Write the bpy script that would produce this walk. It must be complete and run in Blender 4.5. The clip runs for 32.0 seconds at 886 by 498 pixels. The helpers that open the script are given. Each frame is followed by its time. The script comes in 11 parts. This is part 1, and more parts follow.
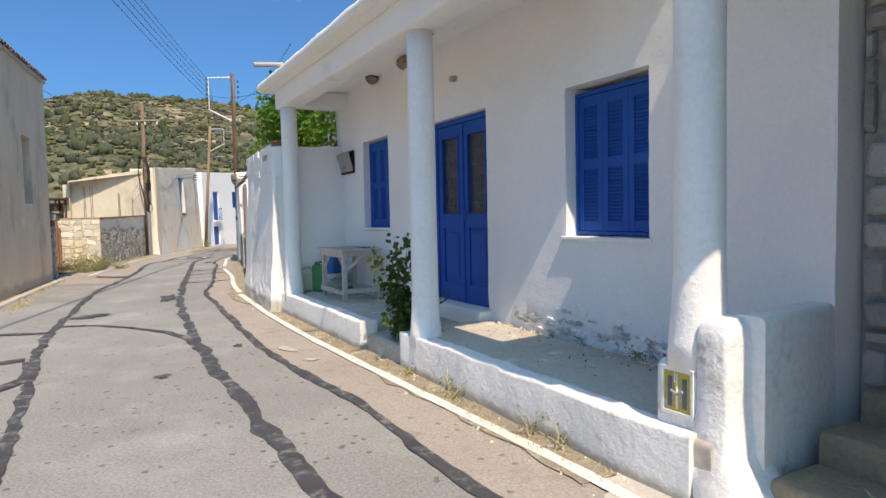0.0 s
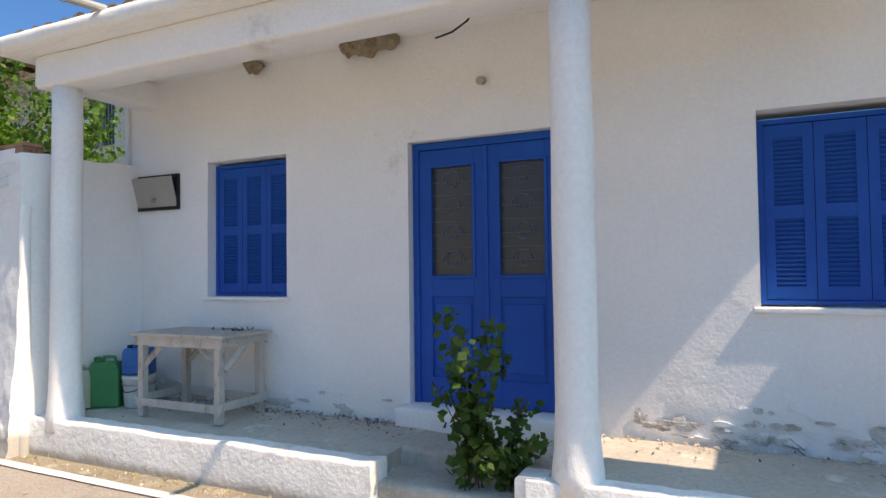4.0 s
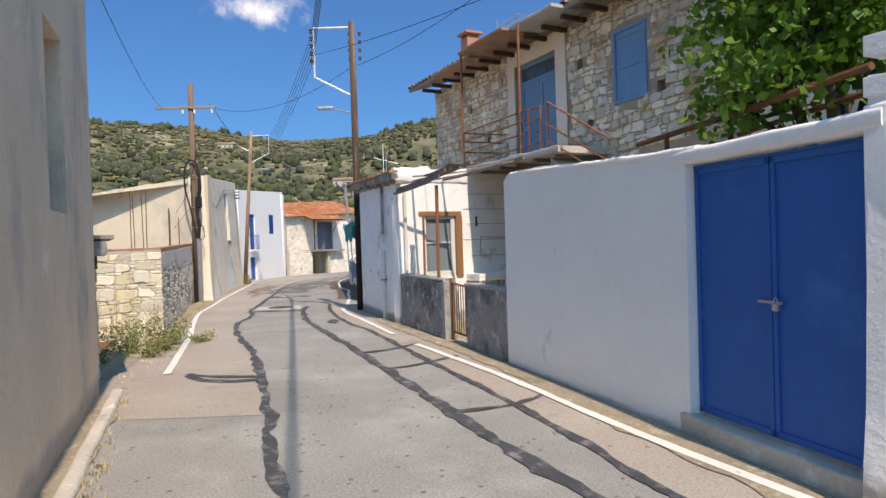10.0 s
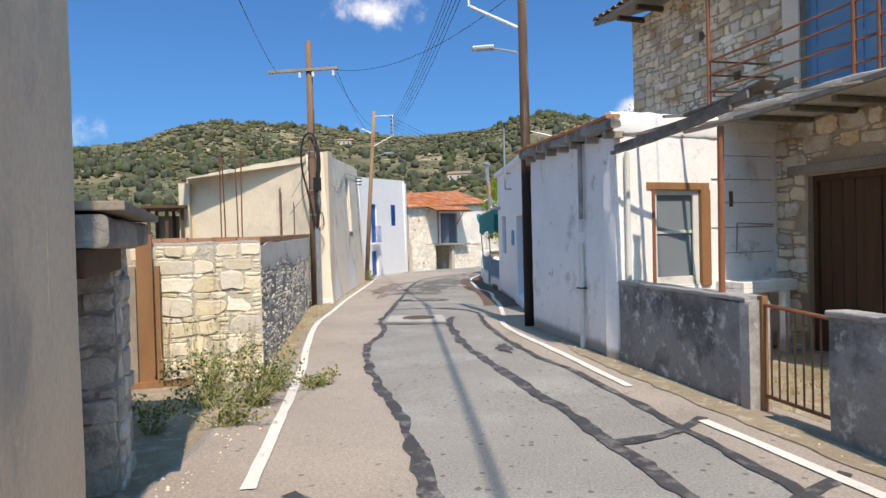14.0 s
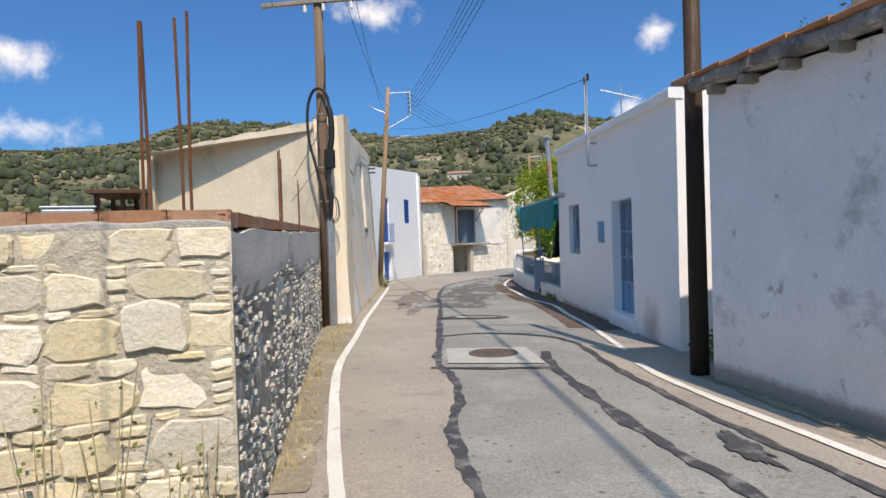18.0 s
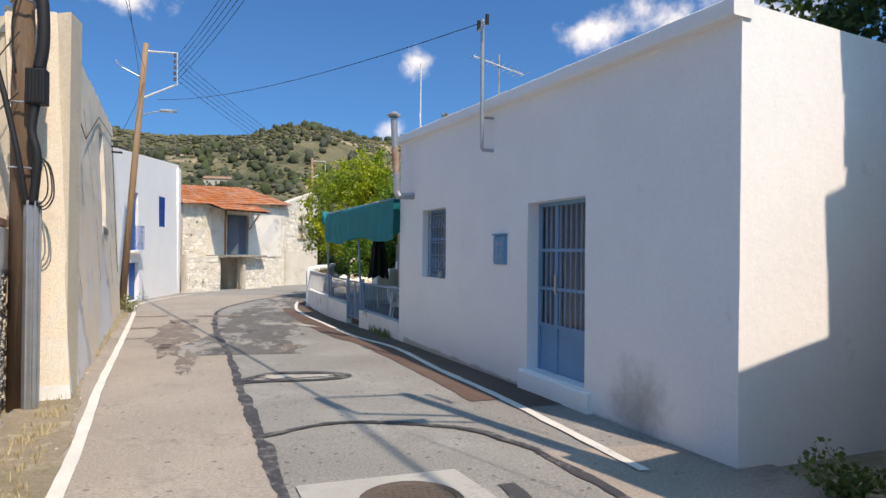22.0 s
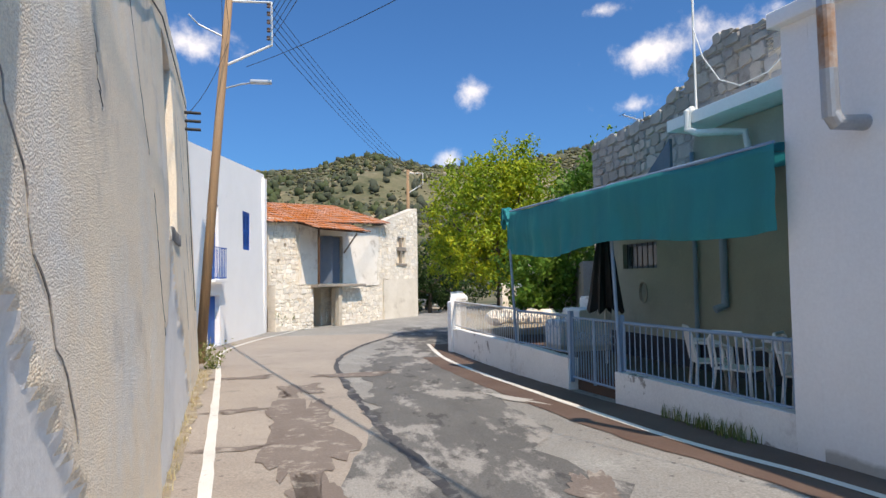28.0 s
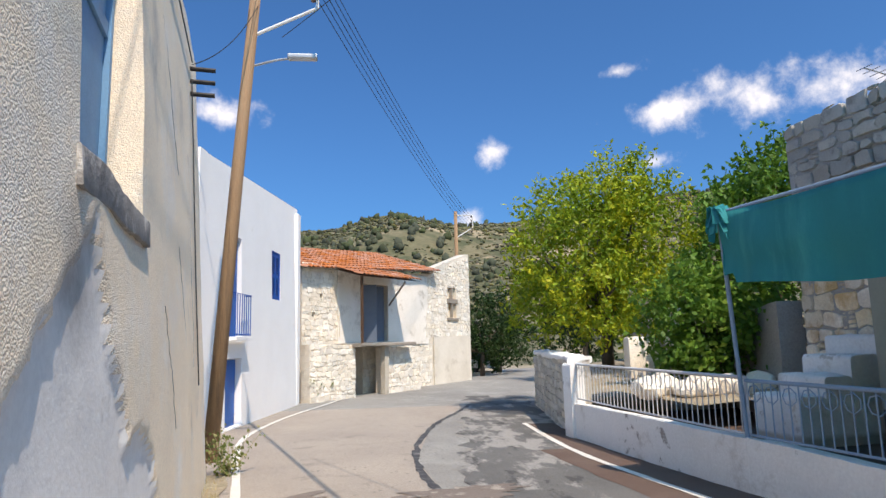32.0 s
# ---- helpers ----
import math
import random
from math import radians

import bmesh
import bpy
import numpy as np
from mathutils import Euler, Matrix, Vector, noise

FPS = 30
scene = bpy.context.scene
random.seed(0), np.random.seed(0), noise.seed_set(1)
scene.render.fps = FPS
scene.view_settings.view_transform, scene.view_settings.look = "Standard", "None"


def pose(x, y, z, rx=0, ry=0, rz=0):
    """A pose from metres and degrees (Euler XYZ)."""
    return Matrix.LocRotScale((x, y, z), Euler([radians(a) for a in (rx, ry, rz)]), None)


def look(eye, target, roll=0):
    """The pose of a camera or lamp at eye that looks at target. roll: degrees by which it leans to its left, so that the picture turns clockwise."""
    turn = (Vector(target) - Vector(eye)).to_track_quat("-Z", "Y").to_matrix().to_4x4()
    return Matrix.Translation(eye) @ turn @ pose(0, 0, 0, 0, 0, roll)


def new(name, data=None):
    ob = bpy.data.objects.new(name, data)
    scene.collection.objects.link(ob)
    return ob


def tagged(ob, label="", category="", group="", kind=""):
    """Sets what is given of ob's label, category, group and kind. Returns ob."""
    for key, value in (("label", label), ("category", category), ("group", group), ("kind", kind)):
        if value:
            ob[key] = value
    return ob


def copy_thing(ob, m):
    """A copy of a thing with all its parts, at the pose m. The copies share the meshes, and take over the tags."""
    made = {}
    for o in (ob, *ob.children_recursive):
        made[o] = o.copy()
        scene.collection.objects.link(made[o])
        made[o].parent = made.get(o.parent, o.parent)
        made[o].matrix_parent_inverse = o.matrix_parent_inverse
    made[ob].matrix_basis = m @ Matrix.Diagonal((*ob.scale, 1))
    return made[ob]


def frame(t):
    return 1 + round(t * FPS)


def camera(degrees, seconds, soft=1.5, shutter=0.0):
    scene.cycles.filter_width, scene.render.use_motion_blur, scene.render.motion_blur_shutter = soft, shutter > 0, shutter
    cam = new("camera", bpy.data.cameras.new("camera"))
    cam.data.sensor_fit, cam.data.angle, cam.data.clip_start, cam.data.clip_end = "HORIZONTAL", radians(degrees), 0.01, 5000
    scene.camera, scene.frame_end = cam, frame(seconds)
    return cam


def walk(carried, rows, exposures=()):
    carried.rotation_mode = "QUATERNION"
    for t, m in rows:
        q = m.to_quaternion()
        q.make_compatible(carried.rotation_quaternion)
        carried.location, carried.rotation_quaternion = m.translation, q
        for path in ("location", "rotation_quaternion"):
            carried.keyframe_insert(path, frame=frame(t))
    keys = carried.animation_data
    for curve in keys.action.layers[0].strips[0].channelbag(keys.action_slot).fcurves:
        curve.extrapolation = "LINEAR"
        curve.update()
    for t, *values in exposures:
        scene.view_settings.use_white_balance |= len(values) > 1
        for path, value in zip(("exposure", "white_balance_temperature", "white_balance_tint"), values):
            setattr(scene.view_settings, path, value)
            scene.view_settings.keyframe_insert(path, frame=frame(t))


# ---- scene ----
cam = camera(70.0, 32.0)
METRES, EYE = 40.0, 1.6
ROWS = [
    (0.0, 0.0, 0.0, 0.0, -0.07, -3.12, 1.2),
    (0.5, -0.0101, 0.0122, 0.0011, -5.4, -1.73, -0.14),
    (1.0, -0.0214, 0.0226, 0.0013, -11.33, -1.21, -0.9),
    (1.5, -0.0312, 0.0349, 0.0012, -16.39, -0.49, -0.79),
    (2.0, -0.0419, 0.0452, 0.0012, -21.64, 0.16, -0.18),
    (2.5, -0.051, 0.0563, 0.0002, -27.11, 0.95, 0.29),
    (4.5, -0.0879, 0.1038, 0.0019, -36.92, 1.82, 0.71),
    (5.0, -0.0963, 0.1156, 0.0009, -33.54, 2.07, 0.71),
    (5.5, -0.105, 0.1274, 0.0013, -28.02, 2.31, 1.02),
    (6.0, -0.1127, 0.1402, 0.0011, -26.21, 2.23, 1.27),
    (6.5, -0.1188, 0.1537, 0.0017, -23.49, 2.39, 1.42),
    (7.0, -0.1269, 0.1669, 0.002, -22.5, 2.12, 1.07),
    (7.5, -0.1327, 0.1795, 0.0016, -22.43, 2.06, 1.05),
    (8.0, -0.1401, 0.1923, 0.002, -21.92, 2.11, 0.89),
    (8.5, -0.1472, 0.2052, 0.0025, -21.43, 2.15, 0.57),
    (9.0, -0.1553, 0.2189, 0.0031, -16.43, 1.24, 0.02),
    (9.5, -0.1636, 0.2308, 0.003, -7.37, -0.2, 0.52),
    (10.0, -0.1693, 0.2441, 0.0028, -1.26, -0.74, 1.78),
    (10.5, -0.1746, 0.2598, 0.0021, -0.76, -0.92, 2.15),
    (11.0, -0.1784, 0.2748, 0.0014, -0.41, -1.11, 2.2),
    (11.5, -0.1835, 0.2886, 0.0021, 2.99, -0.82, 1.96),
    (12.0, -0.189, 0.3035, 0.0022, 4.23, -1.19, 1.26),
    (12.5, -0.194, 0.3178, 0.0026, 7.29, -0.91, 1.34),
    (13.0, -0.2004, 0.3326, 0.0026, 8.18, -1.18, 1.46),
    (13.5, -0.2047, 0.3472, 0.002, 8.62, -1.04, 1.61),
    (14.0, -0.2104, 0.3621, 0.0016, 8.79, -0.95, 1.46),
    (14.5, -0.2155, 0.3772, 0.001, 8.64, -0.96, 1.66),
    (16.5, -0.2409, 0.4349, 0.0012, 8.54, -0.89, 1.58),
    (17.0, -0.2477, 0.45, 0.0001, 8.61, -0.78, 1.67),
    (17.5, -0.2554, 0.4651, -0.0003, 8.68, -0.75, 1.66),
    (18.0, -0.2621, 0.4806, -0.0007, 8.54, -0.84, 1.66),
    (18.5, -0.2677, 0.4964, -0.001, 8.19, -0.86, 1.61),
    (19.0, -0.2722, 0.5136, -0.0012, 3.95, -0.96, 1.64),
    (19.5, -0.2752, 0.5298, -0.0007, 1.83, -1.04, 1.32),
    (20.0, -0.2789, 0.5463, -0.0005, -3.81, -1.04, 1.1),
    (20.5, -0.2824, 0.5624, -0.0011, -11.53, -1.15, -0.11),
    (21.0, -0.2872, 0.5772, -0.0006, -13.18, -0.37, -1.12),
    (21.5, -0.2927, 0.5909, -0.001, -13.28, -0.04, -1.43),
    (22.0, -0.2984, 0.6049, -0.0005, -12.97, 0.29, -0.64),
    (22.5, -0.3036, 0.6199, -0.0008, -12.41, 0.41, 0.56),
    (23.0, -0.3072, 0.6346, -0.0005, -10.31, 0.56, 1.46),
    (23.5, -0.3116, 0.6493, -0.0009, -9.49, 0.69, 1.54),
    (24.0, -0.3156, 0.6636, -0.002, -8.5, 0.95, 1.06),
    (24.5, -0.3203, 0.6785, -0.0027, -8.27, 1.09, 0.26),
    (25.0, -0.3249, 0.6933, -0.0037, -7.76, 1.03, 0.09),
    (25.5, -0.3298, 0.7082, -0.0032, -7.14, 1.27, 0.32),
    (27.5, -0.3434, 0.7723, -0.0044, -7.5, 2.49, 1.09),
    (28.0, -0.3471, 0.7885, -0.0047, -7.5, 2.81, 0.77),
    (28.5, -0.3497, 0.8041, -0.0052, -7.52, 2.98, 0.68),
    (29.0, -0.3524, 0.8199, -0.0052, -7.41, 2.99, 0.57),
    (29.5, -0.3554, 0.8358, -0.0051, -7.54, 3.01, 0.21),
    (30.0, -0.3578, 0.8504, -0.0046, -6.82, 4.33, 0.01),
    (30.5, -0.3618, 0.8659, -0.0045, -6.34, 5.5, 0.17),
    (31.0, -0.3654, 0.8801, -0.0053, -5.69, 7.18, 0.73),
    (31.5, -0.3693, 0.8959, -0.0057, -5.48, 7.89, 1.14),
    (32.0, -0.372, 0.9114, -0.0066, -5.39, 8.19, 1.41),
]
walk(cam, [(t, pose(METRES * x, METRES * y, EYE + METRES * z, 90 + pitch, roll, yaw)) for t, x, y, z, yaw, pitch, roll in ROWS],
     exposures=((0.0, 1.09, 8700, 18), (2.0, 1.36, 9250, 20), (5.5, 1.30, 9150, 21), (7.5, 1.04, 8600, 21), (10.0, 1.03, 8350, 20), (13.0, 1.08, 8150, 18), (17.0, 0.93, 8100, 17), (19.0, 0.88, 8050, 17), (23.0, 0.96, 8300, 18), (26.0, 0.96, 8200, 18), (29.0, 1.03, 8050, 18), (32.0, 1.05, 8000, 18)))

# ---- sky and sun ----
SUN = Vector((0.2500, -0.635, 1.0)).normalized()   # towards the sun
SUN_EL = math.asin(SUN.z)
SUN_AZ = math.atan2(SUN.x, SUN.y)
world = bpy.data.worlds.new("sky")
scene.world = world
world.use_nodes = True
wn, wl = world.node_tree.nodes, world.node_tree.links
wn.clear()
w_out = wn.new("ShaderNodeOutputWorld")
w_bg = wn.new("ShaderNodeBackground")
w_bg.inputs["Strength"].default_value = 0.113
sky = wn.new("ShaderNodeTexSky")
sky.sky_type = "NISHITA"
sky.sun_disc = False
sky.sun_elevation, sky.sun_rotation = SUN_EL, SUN_AZ
sky.air_density, sky.dust_density, sky.ozone_density = 0.8, 2.8, 2.6
# a few fair-weather cumulus clouds: ragged ellipsoids on the dome (azimuth, elevation, half width, half height in degrees)
CLOUDS = ((26.2, 19.0, 5.6, 1.6), (32.6, 19.1, 4.4, 2.3), (38.9, 18.8, 6.0, 3.0), (10.4, 16.8, 1.9, 1.5), (-14.6, 19.8, 4.4, 1.8), (8.3, 10.8, 1.7, 1.3),
          (21.9, 22.6, 2.6, 0.8), (-42.9, 14.7, 3.4, 2.0), (-42.5, 9.2, 6.5, 1.7), (24.6, 14.6, 2.4, 1.0), (-70, 20, 9, 3), (75, 24, 10, 4), (120, 30, 12, 4), (-130, 28, 12, 5), (170, 40, 9, 4))
w_tc = wn.new("ShaderNodeTexCoord")
w_no = wn.new("ShaderNodeTexNoise")
w_no.inputs["Scale"].default_value, w_no.inputs["Detail"].default_value, w_no.inputs["Roughness"].default_value = 13.0, 9.0, 0.62
wl.new(w_tc.outputs["Generated"], w_no.inputs["Vector"])
w_near = None
for az_, el_, cw_, ch_ in CLOUDS:
    w_mp = wn.new("ShaderNodeMapping")
    w_mp.vector_type = "TEXTURE"
    a_, e_ = radians(az_), radians(el_)
    w_mp.inputs["Location"].default_value = (math.sin(a_) * math.cos(e_), math.cos(a_) * math.cos(e_), math.sin(e_))
    w_mp.inputs["Scale"].default_value = (radians(cw_), radians(cw_), radians(ch_))
    wl.new(w_tc.outputs["Generated"], w_mp.inputs["Vector"])
    w_len = wn.new("ShaderNodeVectorMath"); w_len.operation = "LENGTH"
    wl.new(w_mp.outputs[0], w_len.inputs[0])
    if w_near is None:
        w_near = w_len.outputs["Value"]
    else:
        w_mn = wn.new("ShaderNodeMath"); w_mn.operation = "SMOOTH_MIN"; w_mn.inputs[2].default_value = 0.25
        wl.new(w_near, w_mn.inputs[0]); wl.new(w_len.outputs["Value"], w_mn.inputs[1])
        w_near = w_mn.outputs[0]
w_rag = wn.new("ShaderNodeMath"); w_rag.operation = "MULTIPLY_ADD"
wl.new(w_no.outputs["Fac"], w_rag.inputs[0]); w_rag.inputs[1].default_value = -3.4
wl.new(w_near, w_rag.inputs[2])
w_rp = wn.new("ShaderNodeMapRange")
w_rp.interpolation_type = "SMOOTHSTEP"
w_rp.inputs["From Min"].default_value, w_rp.inputs["From Max"].default_value = -0.72, -2.05
wl.new(w_rag.outputs[0], w_rp.inputs["Value"])
w_tint = wn.new("ShaderNodeMix"); w_tint.data_type = "RGBA"; w_tint.blend_type = "MULTIPLY"
w_tint.inputs["Factor"].default_value = 1.0
w_tint.inputs["B"].default_value = (0.195, 0.565, 0.925, 1)
wl.new(sky.outputs[0], w_tint.inputs["A"])
w_mix = wn.new("ShaderNodeMix"); w_mix.data_type = "RGBA"
w_mix.inputs["B"].default_value = (5.3, 5.7, 6.2, 1)
wl.new(w_rp.outputs["Result"], w_mix.inputs["Factor"])
wl.new(w_tint.outputs["Result"], w_mix.inputs["A"])
wl.new(w_mix.outputs["Result"], w_bg.inputs["Color"])
wl.new(w_bg.outputs[0], w_out.inputs["Surface"])

sun = new("sun", bpy.data.lights.new("sun", "SUN"))
sun.data.energy, sun.data.angle, sun.data.color = 2.3, radians(0.53), (1.0, 0.965, 0.90)
sun.matrix_world = look(SUN * 60, (0, 0, 0))


# ---- materials ----
def material(name, base, second=None, rough=0.85, metal=0.0, scale=1.3, fine=45.0, bump=0.25, grain=0.10, depth=0.004,
             dirt=None, dirt_scale=0.9, dirt_at=0.58, dirt_soft=0.12, third=None, third_scale=3.0, third_at=0.60, third_soft=0.06,
             vary=0.0, island=False, stretch=(1, 1, 1), low=None, spec=0.4, cast=0.0, speck=None, smudge=None):
    """A weathered surface: two colours in large clouds, fine grain, stains, an optional third colour in flakes,
    a piece-by-piece tint, and an optional ragged low band, such as wall-foot damp and dirt (colour, height, softness)."""
    m = bpy.data.materials.new(name)
    m.use_nodes = True
    n, l = m.node_tree.nodes, m.node_tree.links
    b = n["Principled BSDF"]
    geo = n.new("ShaderNodeNewGeometry")
    mp = n.new("ShaderNodeMapping")
    mp.inputs["Scale"].default_value = stretch
    l.new(geo.outputs["Position"], mp.inputs["Vector"])

    def tex(s, detail=5.0, ro=0.6):
        t = n.new("ShaderNodeTexNoise")
        t.inputs["Scale"].default_value, t.inputs["Detail"].default_value, t.inputs["Roughness"].default_value = s, detail, ro
        l.new(mp.outputs[0], t.inputs["Vector"])
        return t.outputs["Fac"]

    def ramp(src, a, w):
        r = n.new("ShaderNodeMapRange")
        r.inputs["From Min"].default_value, r.inputs["From Max"].default_value = a - w / 2, a + w / 2
        l.new(src, r.inputs["Value"])
        return r.outputs["Result"]

    def mix(fac, a, bb, mode="MIX"):
        x = n.new("ShaderNodeMix")
        x.data_type, x.blend_type = "RGBA", mode
        for sock, v in ((x.inputs["Factor"], fac), (x.inputs["A"], a), (x.inputs["B"], bb)):
            if isinstance(v, (int, float)):
                sock.default_value = v
            elif isinstance(v, tuple):
                sock.default_value = (*v, 1) if len(v) == 3 else v
            else:
                l.new(v, sock)
        return x.outputs["Result"]

    second = second or tuple(c * 0.86 for c in base)
    col = mix(ramp(tex(scale), 0.5, 0.35), base, second)
    if third:
        col = mix(ramp(tex(third_scale, 7.0, 0.65), third_at, third_soft), col, third)
    if dirt:
        col = mix(ramp(tex(dirt_scale, 8.0, 0.7), dirt_at, dirt_soft), col, dirt)
    if low:
        sp = n.new("ShaderNodeSeparateXYZ")
        l.new(geo.outputs["Position"], sp.inputs[0])
        wob = n.new("ShaderNodeMath"); wob.operation = "MULTIPLY_ADD"
        l.new(tex(2.2, 7.0, 0.7), wob.inputs[0]); wob.inputs[1].default_value = 1.6 * low[2]
        l.new(sp.outputs["Z"], wob.inputs[2])
        r = n.new("ShaderNodeMapRange")
        r.inputs["From Min"].default_value, r.inputs["From Max"].default_value = low[1] + low[2] * 1.2, low[1] + low[2] * 0.6
        l.new(wob.outputs[0], r.inputs["Value"])
        col = mix(r.outputs["Result"], col, low[0])
    if smudge:
        # one damp, sooty smudge: (place, radius, colour)
        ds = n.new("ShaderNodeVectorMath"); ds.operation = "DISTANCE"
        l.new(geo.outputs["Position"], ds.inputs[0]); ds.inputs[1].default_value = smudge[0]
        wb_ = n.new("ShaderNodeMath"); wb_.operation = "MULTIPLY_ADD"
        l.new(tex(2.6, 6.0, 0.65), wb_.inputs[0]); wb_.inputs[1].default_value = 1.3 * smudge[1]
        l.new(ds.outputs["Value"], wb_.inputs[2])
        sr = n.new("ShaderNodeMapRange"); sr.interpolation_type = "SMOOTHSTEP"
        sr.inputs["From Min"].default_value, sr.inputs["From Max"].default_value = 1.65 * smudge[1], 0.55 * smudge[1]
        l.new(wb_.outputs[0], sr.inputs["Value"])
        col = mix(sr.outputs["Result"], col, smudge[2])
    if vary:
        if island:
            src = geo.outputs["Random Per Island"]
        else:
            oi = n.new("ShaderNodeObjectInfo")
            src = oi.outputs["Random"]
        hv = n.new("ShaderNodeHueSaturation")
        mr = n.new("ShaderNodeMapRange")
        mr.inputs["To Min"].default_value, mr.inputs["To Max"].default_value = 1 - vary, 1 + vary
        l.new(src, mr.inputs["Value"])
        l.new(mr.outputs["Result"], hv.inputs["Value"])
        wn2 = n.new("ShaderNodeTexWhiteNoise"); wn2.noise_dimensions = "1D"
        l.new(src, wn2.inputs["W"])
        mr2 = n.new("ShaderNodeMapRange")
        mr2.inputs["To Min"].default_value, mr2.inputs["To Max"].default_value = 1 - vary * 1.6, 1 + vary * 1.2
        l.new(wn2.outputs["Value"], mr2.inputs["Value"])
        l.new(mr2.outputs["Result"], hv.inputs["Saturation"])
        l.new(col, hv.inputs["Color"])
        col = hv.outputs["Color"]
    if speck:
        # loose specks: (colour, scale, share)
        sv = n.new("ShaderNodeTexVoronoi")
        sv.inputs["Scale"].default_value = speck[1]
        l.new(geo.outputs["Position"], sv.inputs["Vector"])
        sc_ = n.new("ShaderNodeSeparateColor")
        l.new(sv.outputs["Color"], sc_.inputs[0])
        lt = n.new("ShaderNodeMath"); lt.operation = "LESS_THAN"
        l.new(sc_.outputs[0], lt.inputs[0]); lt.inputs[1].default_value = speck[2]
        nr = n.new("ShaderNodeMath"); nr.operation = "LESS_THAN"
        l.new(sv.outputs["Distance"], nr.inputs[0]); nr.inputs[1].default_value = 0.33
        an = n.new("ShaderNodeMath"); an.operation = "MULTIPLY"
        l.new(lt.outputs[0], an.inputs[0]); l.new(nr.outputs[0], an.inputs[1])
        col = mix(an.outputs[0], col, speck[0])
    f = tex(fine, 4.0, 0.7)
    if grain:
        g = n.new("ShaderNodeMapRange")
        g.inputs["To Min"].default_value, g.inputs["To Max"].default_value = 1 - grain, 1 + grain
        g.inputs["From Min"].default_value, g.inputs["From Max"].default_value = 0.25, 0.75
        l.new(f, g.inputs["Value"])
        cc = n.new("ShaderNodeCombineColor")
        for k in range(3):
            l.new(g.outputs["Result"], cc.inputs[k])
        col = mix(1.0, col, cc.outputs[0], "MULTIPLY")
    l.new(col, b.inputs["Base Color"])
    b.inputs["Roughness"].default_value, b.inputs["Metallic"].default_value = rough, metal
    b.inputs["Specular IOR Level"].default_value = spec
    if bump:
        bp = n.new("ShaderNodeBump")
        bp.inputs["Strength"].default_value, bp.inputs["Distance"].default_value = bump, depth
        ad = n.new("ShaderNodeMath"); ad.operation = "MULTIPLY_ADD"
        l.new(tex(fine * 0.22, 5.0, 0.6), ad.inputs[0]); ad.inputs[1].default_value = 2.0
        l.new(f, ad.inputs[2])
        if cast:
            # thrown pebble-dash: rounded lumps
            vo = n.new("ShaderNodeTexVoronoi")
            vo.feature = "SMOOTH_F1"
            vo.inputs["Scale"].default_value = cast
            vo.inputs["Smoothness"].default_value = 0.4
            l.new(geo.outputs["Position"], vo.inputs["Vector"])
            iv_ = n.new("ShaderNodeMath"); iv_.operation = "MULTIPLY_ADD"
            l.new(vo.outputs["Distance"], iv_.inputs[0]); iv_.inputs[1].default_value = -1.5
            l.new(ad.outputs[0], iv_.inputs[2])
            ad = iv_
        l.new(ad.outputs[0], bp.inputs["Height"])
        l.new(bp.outputs[0], b.inputs["Normal"])
    return m


def plain(name, base, rough=0.5, metal=0.0, spec=0.4, through_light=0.0, alpha=1.0):
    m = bpy.data.materials.new(name)
    m.use_nodes = True
    b = m.node_tree.nodes["Principled BSDF"]
    b.inputs["Base Color"].default_value = (*base, 1)
    b.inputs["Roughness"].default_value, b.inputs["Metallic"].default_value = rough, metal
    b.inputs["Specular IOR Level"].default_value = spec
    b.inputs["Transmission Weight"].default_value = through_light
    return m


def leaf_material(name, base, second, yellow=None, share=0.6):
    m = bpy.data.materials.new(name)
    m.use_nodes = True
    n, l = m.node_tree.nodes, m.node_tree.links
    b = n["Principled BSDF"]
    geo = n.new("ShaderNodeNewGeometry")
    r = n.new("ShaderNodeValToRGB")
    r.color_ramp.elements[0].color, r.color_ramp.elements[1].color = (*base, 1), (*second, 1)
    if yellow:
        e = r.color_ramp.elements.new(share)
        e.color = (*second, 1)
        r.color_ramp.elements[-1].color = (*yellow, 1)
    no = n.new("ShaderNodeTexNoise")
    no.inputs["Scale"].default_value = 0.8
    l.new(geo.outputs["Position"], no.inputs["Vector"])
    a = n.new("ShaderNodeMath"); a.operation = "MULTIPLY_ADD"
    l.new(geo.outputs["Random Per Island"], a.inputs[0]); a.inputs[1].default_value = 0.6
    mr = n.new("ShaderNodeMapRange")
    mr.inputs["From Min"].default_value, mr.inputs["From Max"].default_value = 0.3, 0.7
    mr.inputs["To Min"].default_value, mr.inputs["To Max"].default_value = 0.0, 0.45
    l.new(no.outputs["Fac"], mr.inputs["Value"])
    l.new(mr.outputs["Result"], a.inputs[2])
    l.new(a.outputs[0], r.inputs[0])
    l.new(r.outputs[0], b.inputs["Base Color"])
    b.inputs["Roughness"].default_value = 0.55
    b.inputs["Specular IOR Level"].default_value = 0.3
    tr = n.new("ShaderNodeBsdfTranslucent")
    l.new(r.outputs[0], tr.inputs["Color"])
    ms = n.new("ShaderNodeMixShader")
    ms.inputs[0].default_value = 0.35
    l.new(b.outputs[0], ms.inputs[1]); l.new(tr.outputs[0], ms.inputs[2])
    l.new(ms.outputs[0], n["Material Output"].inputs["Surface"])
    return m


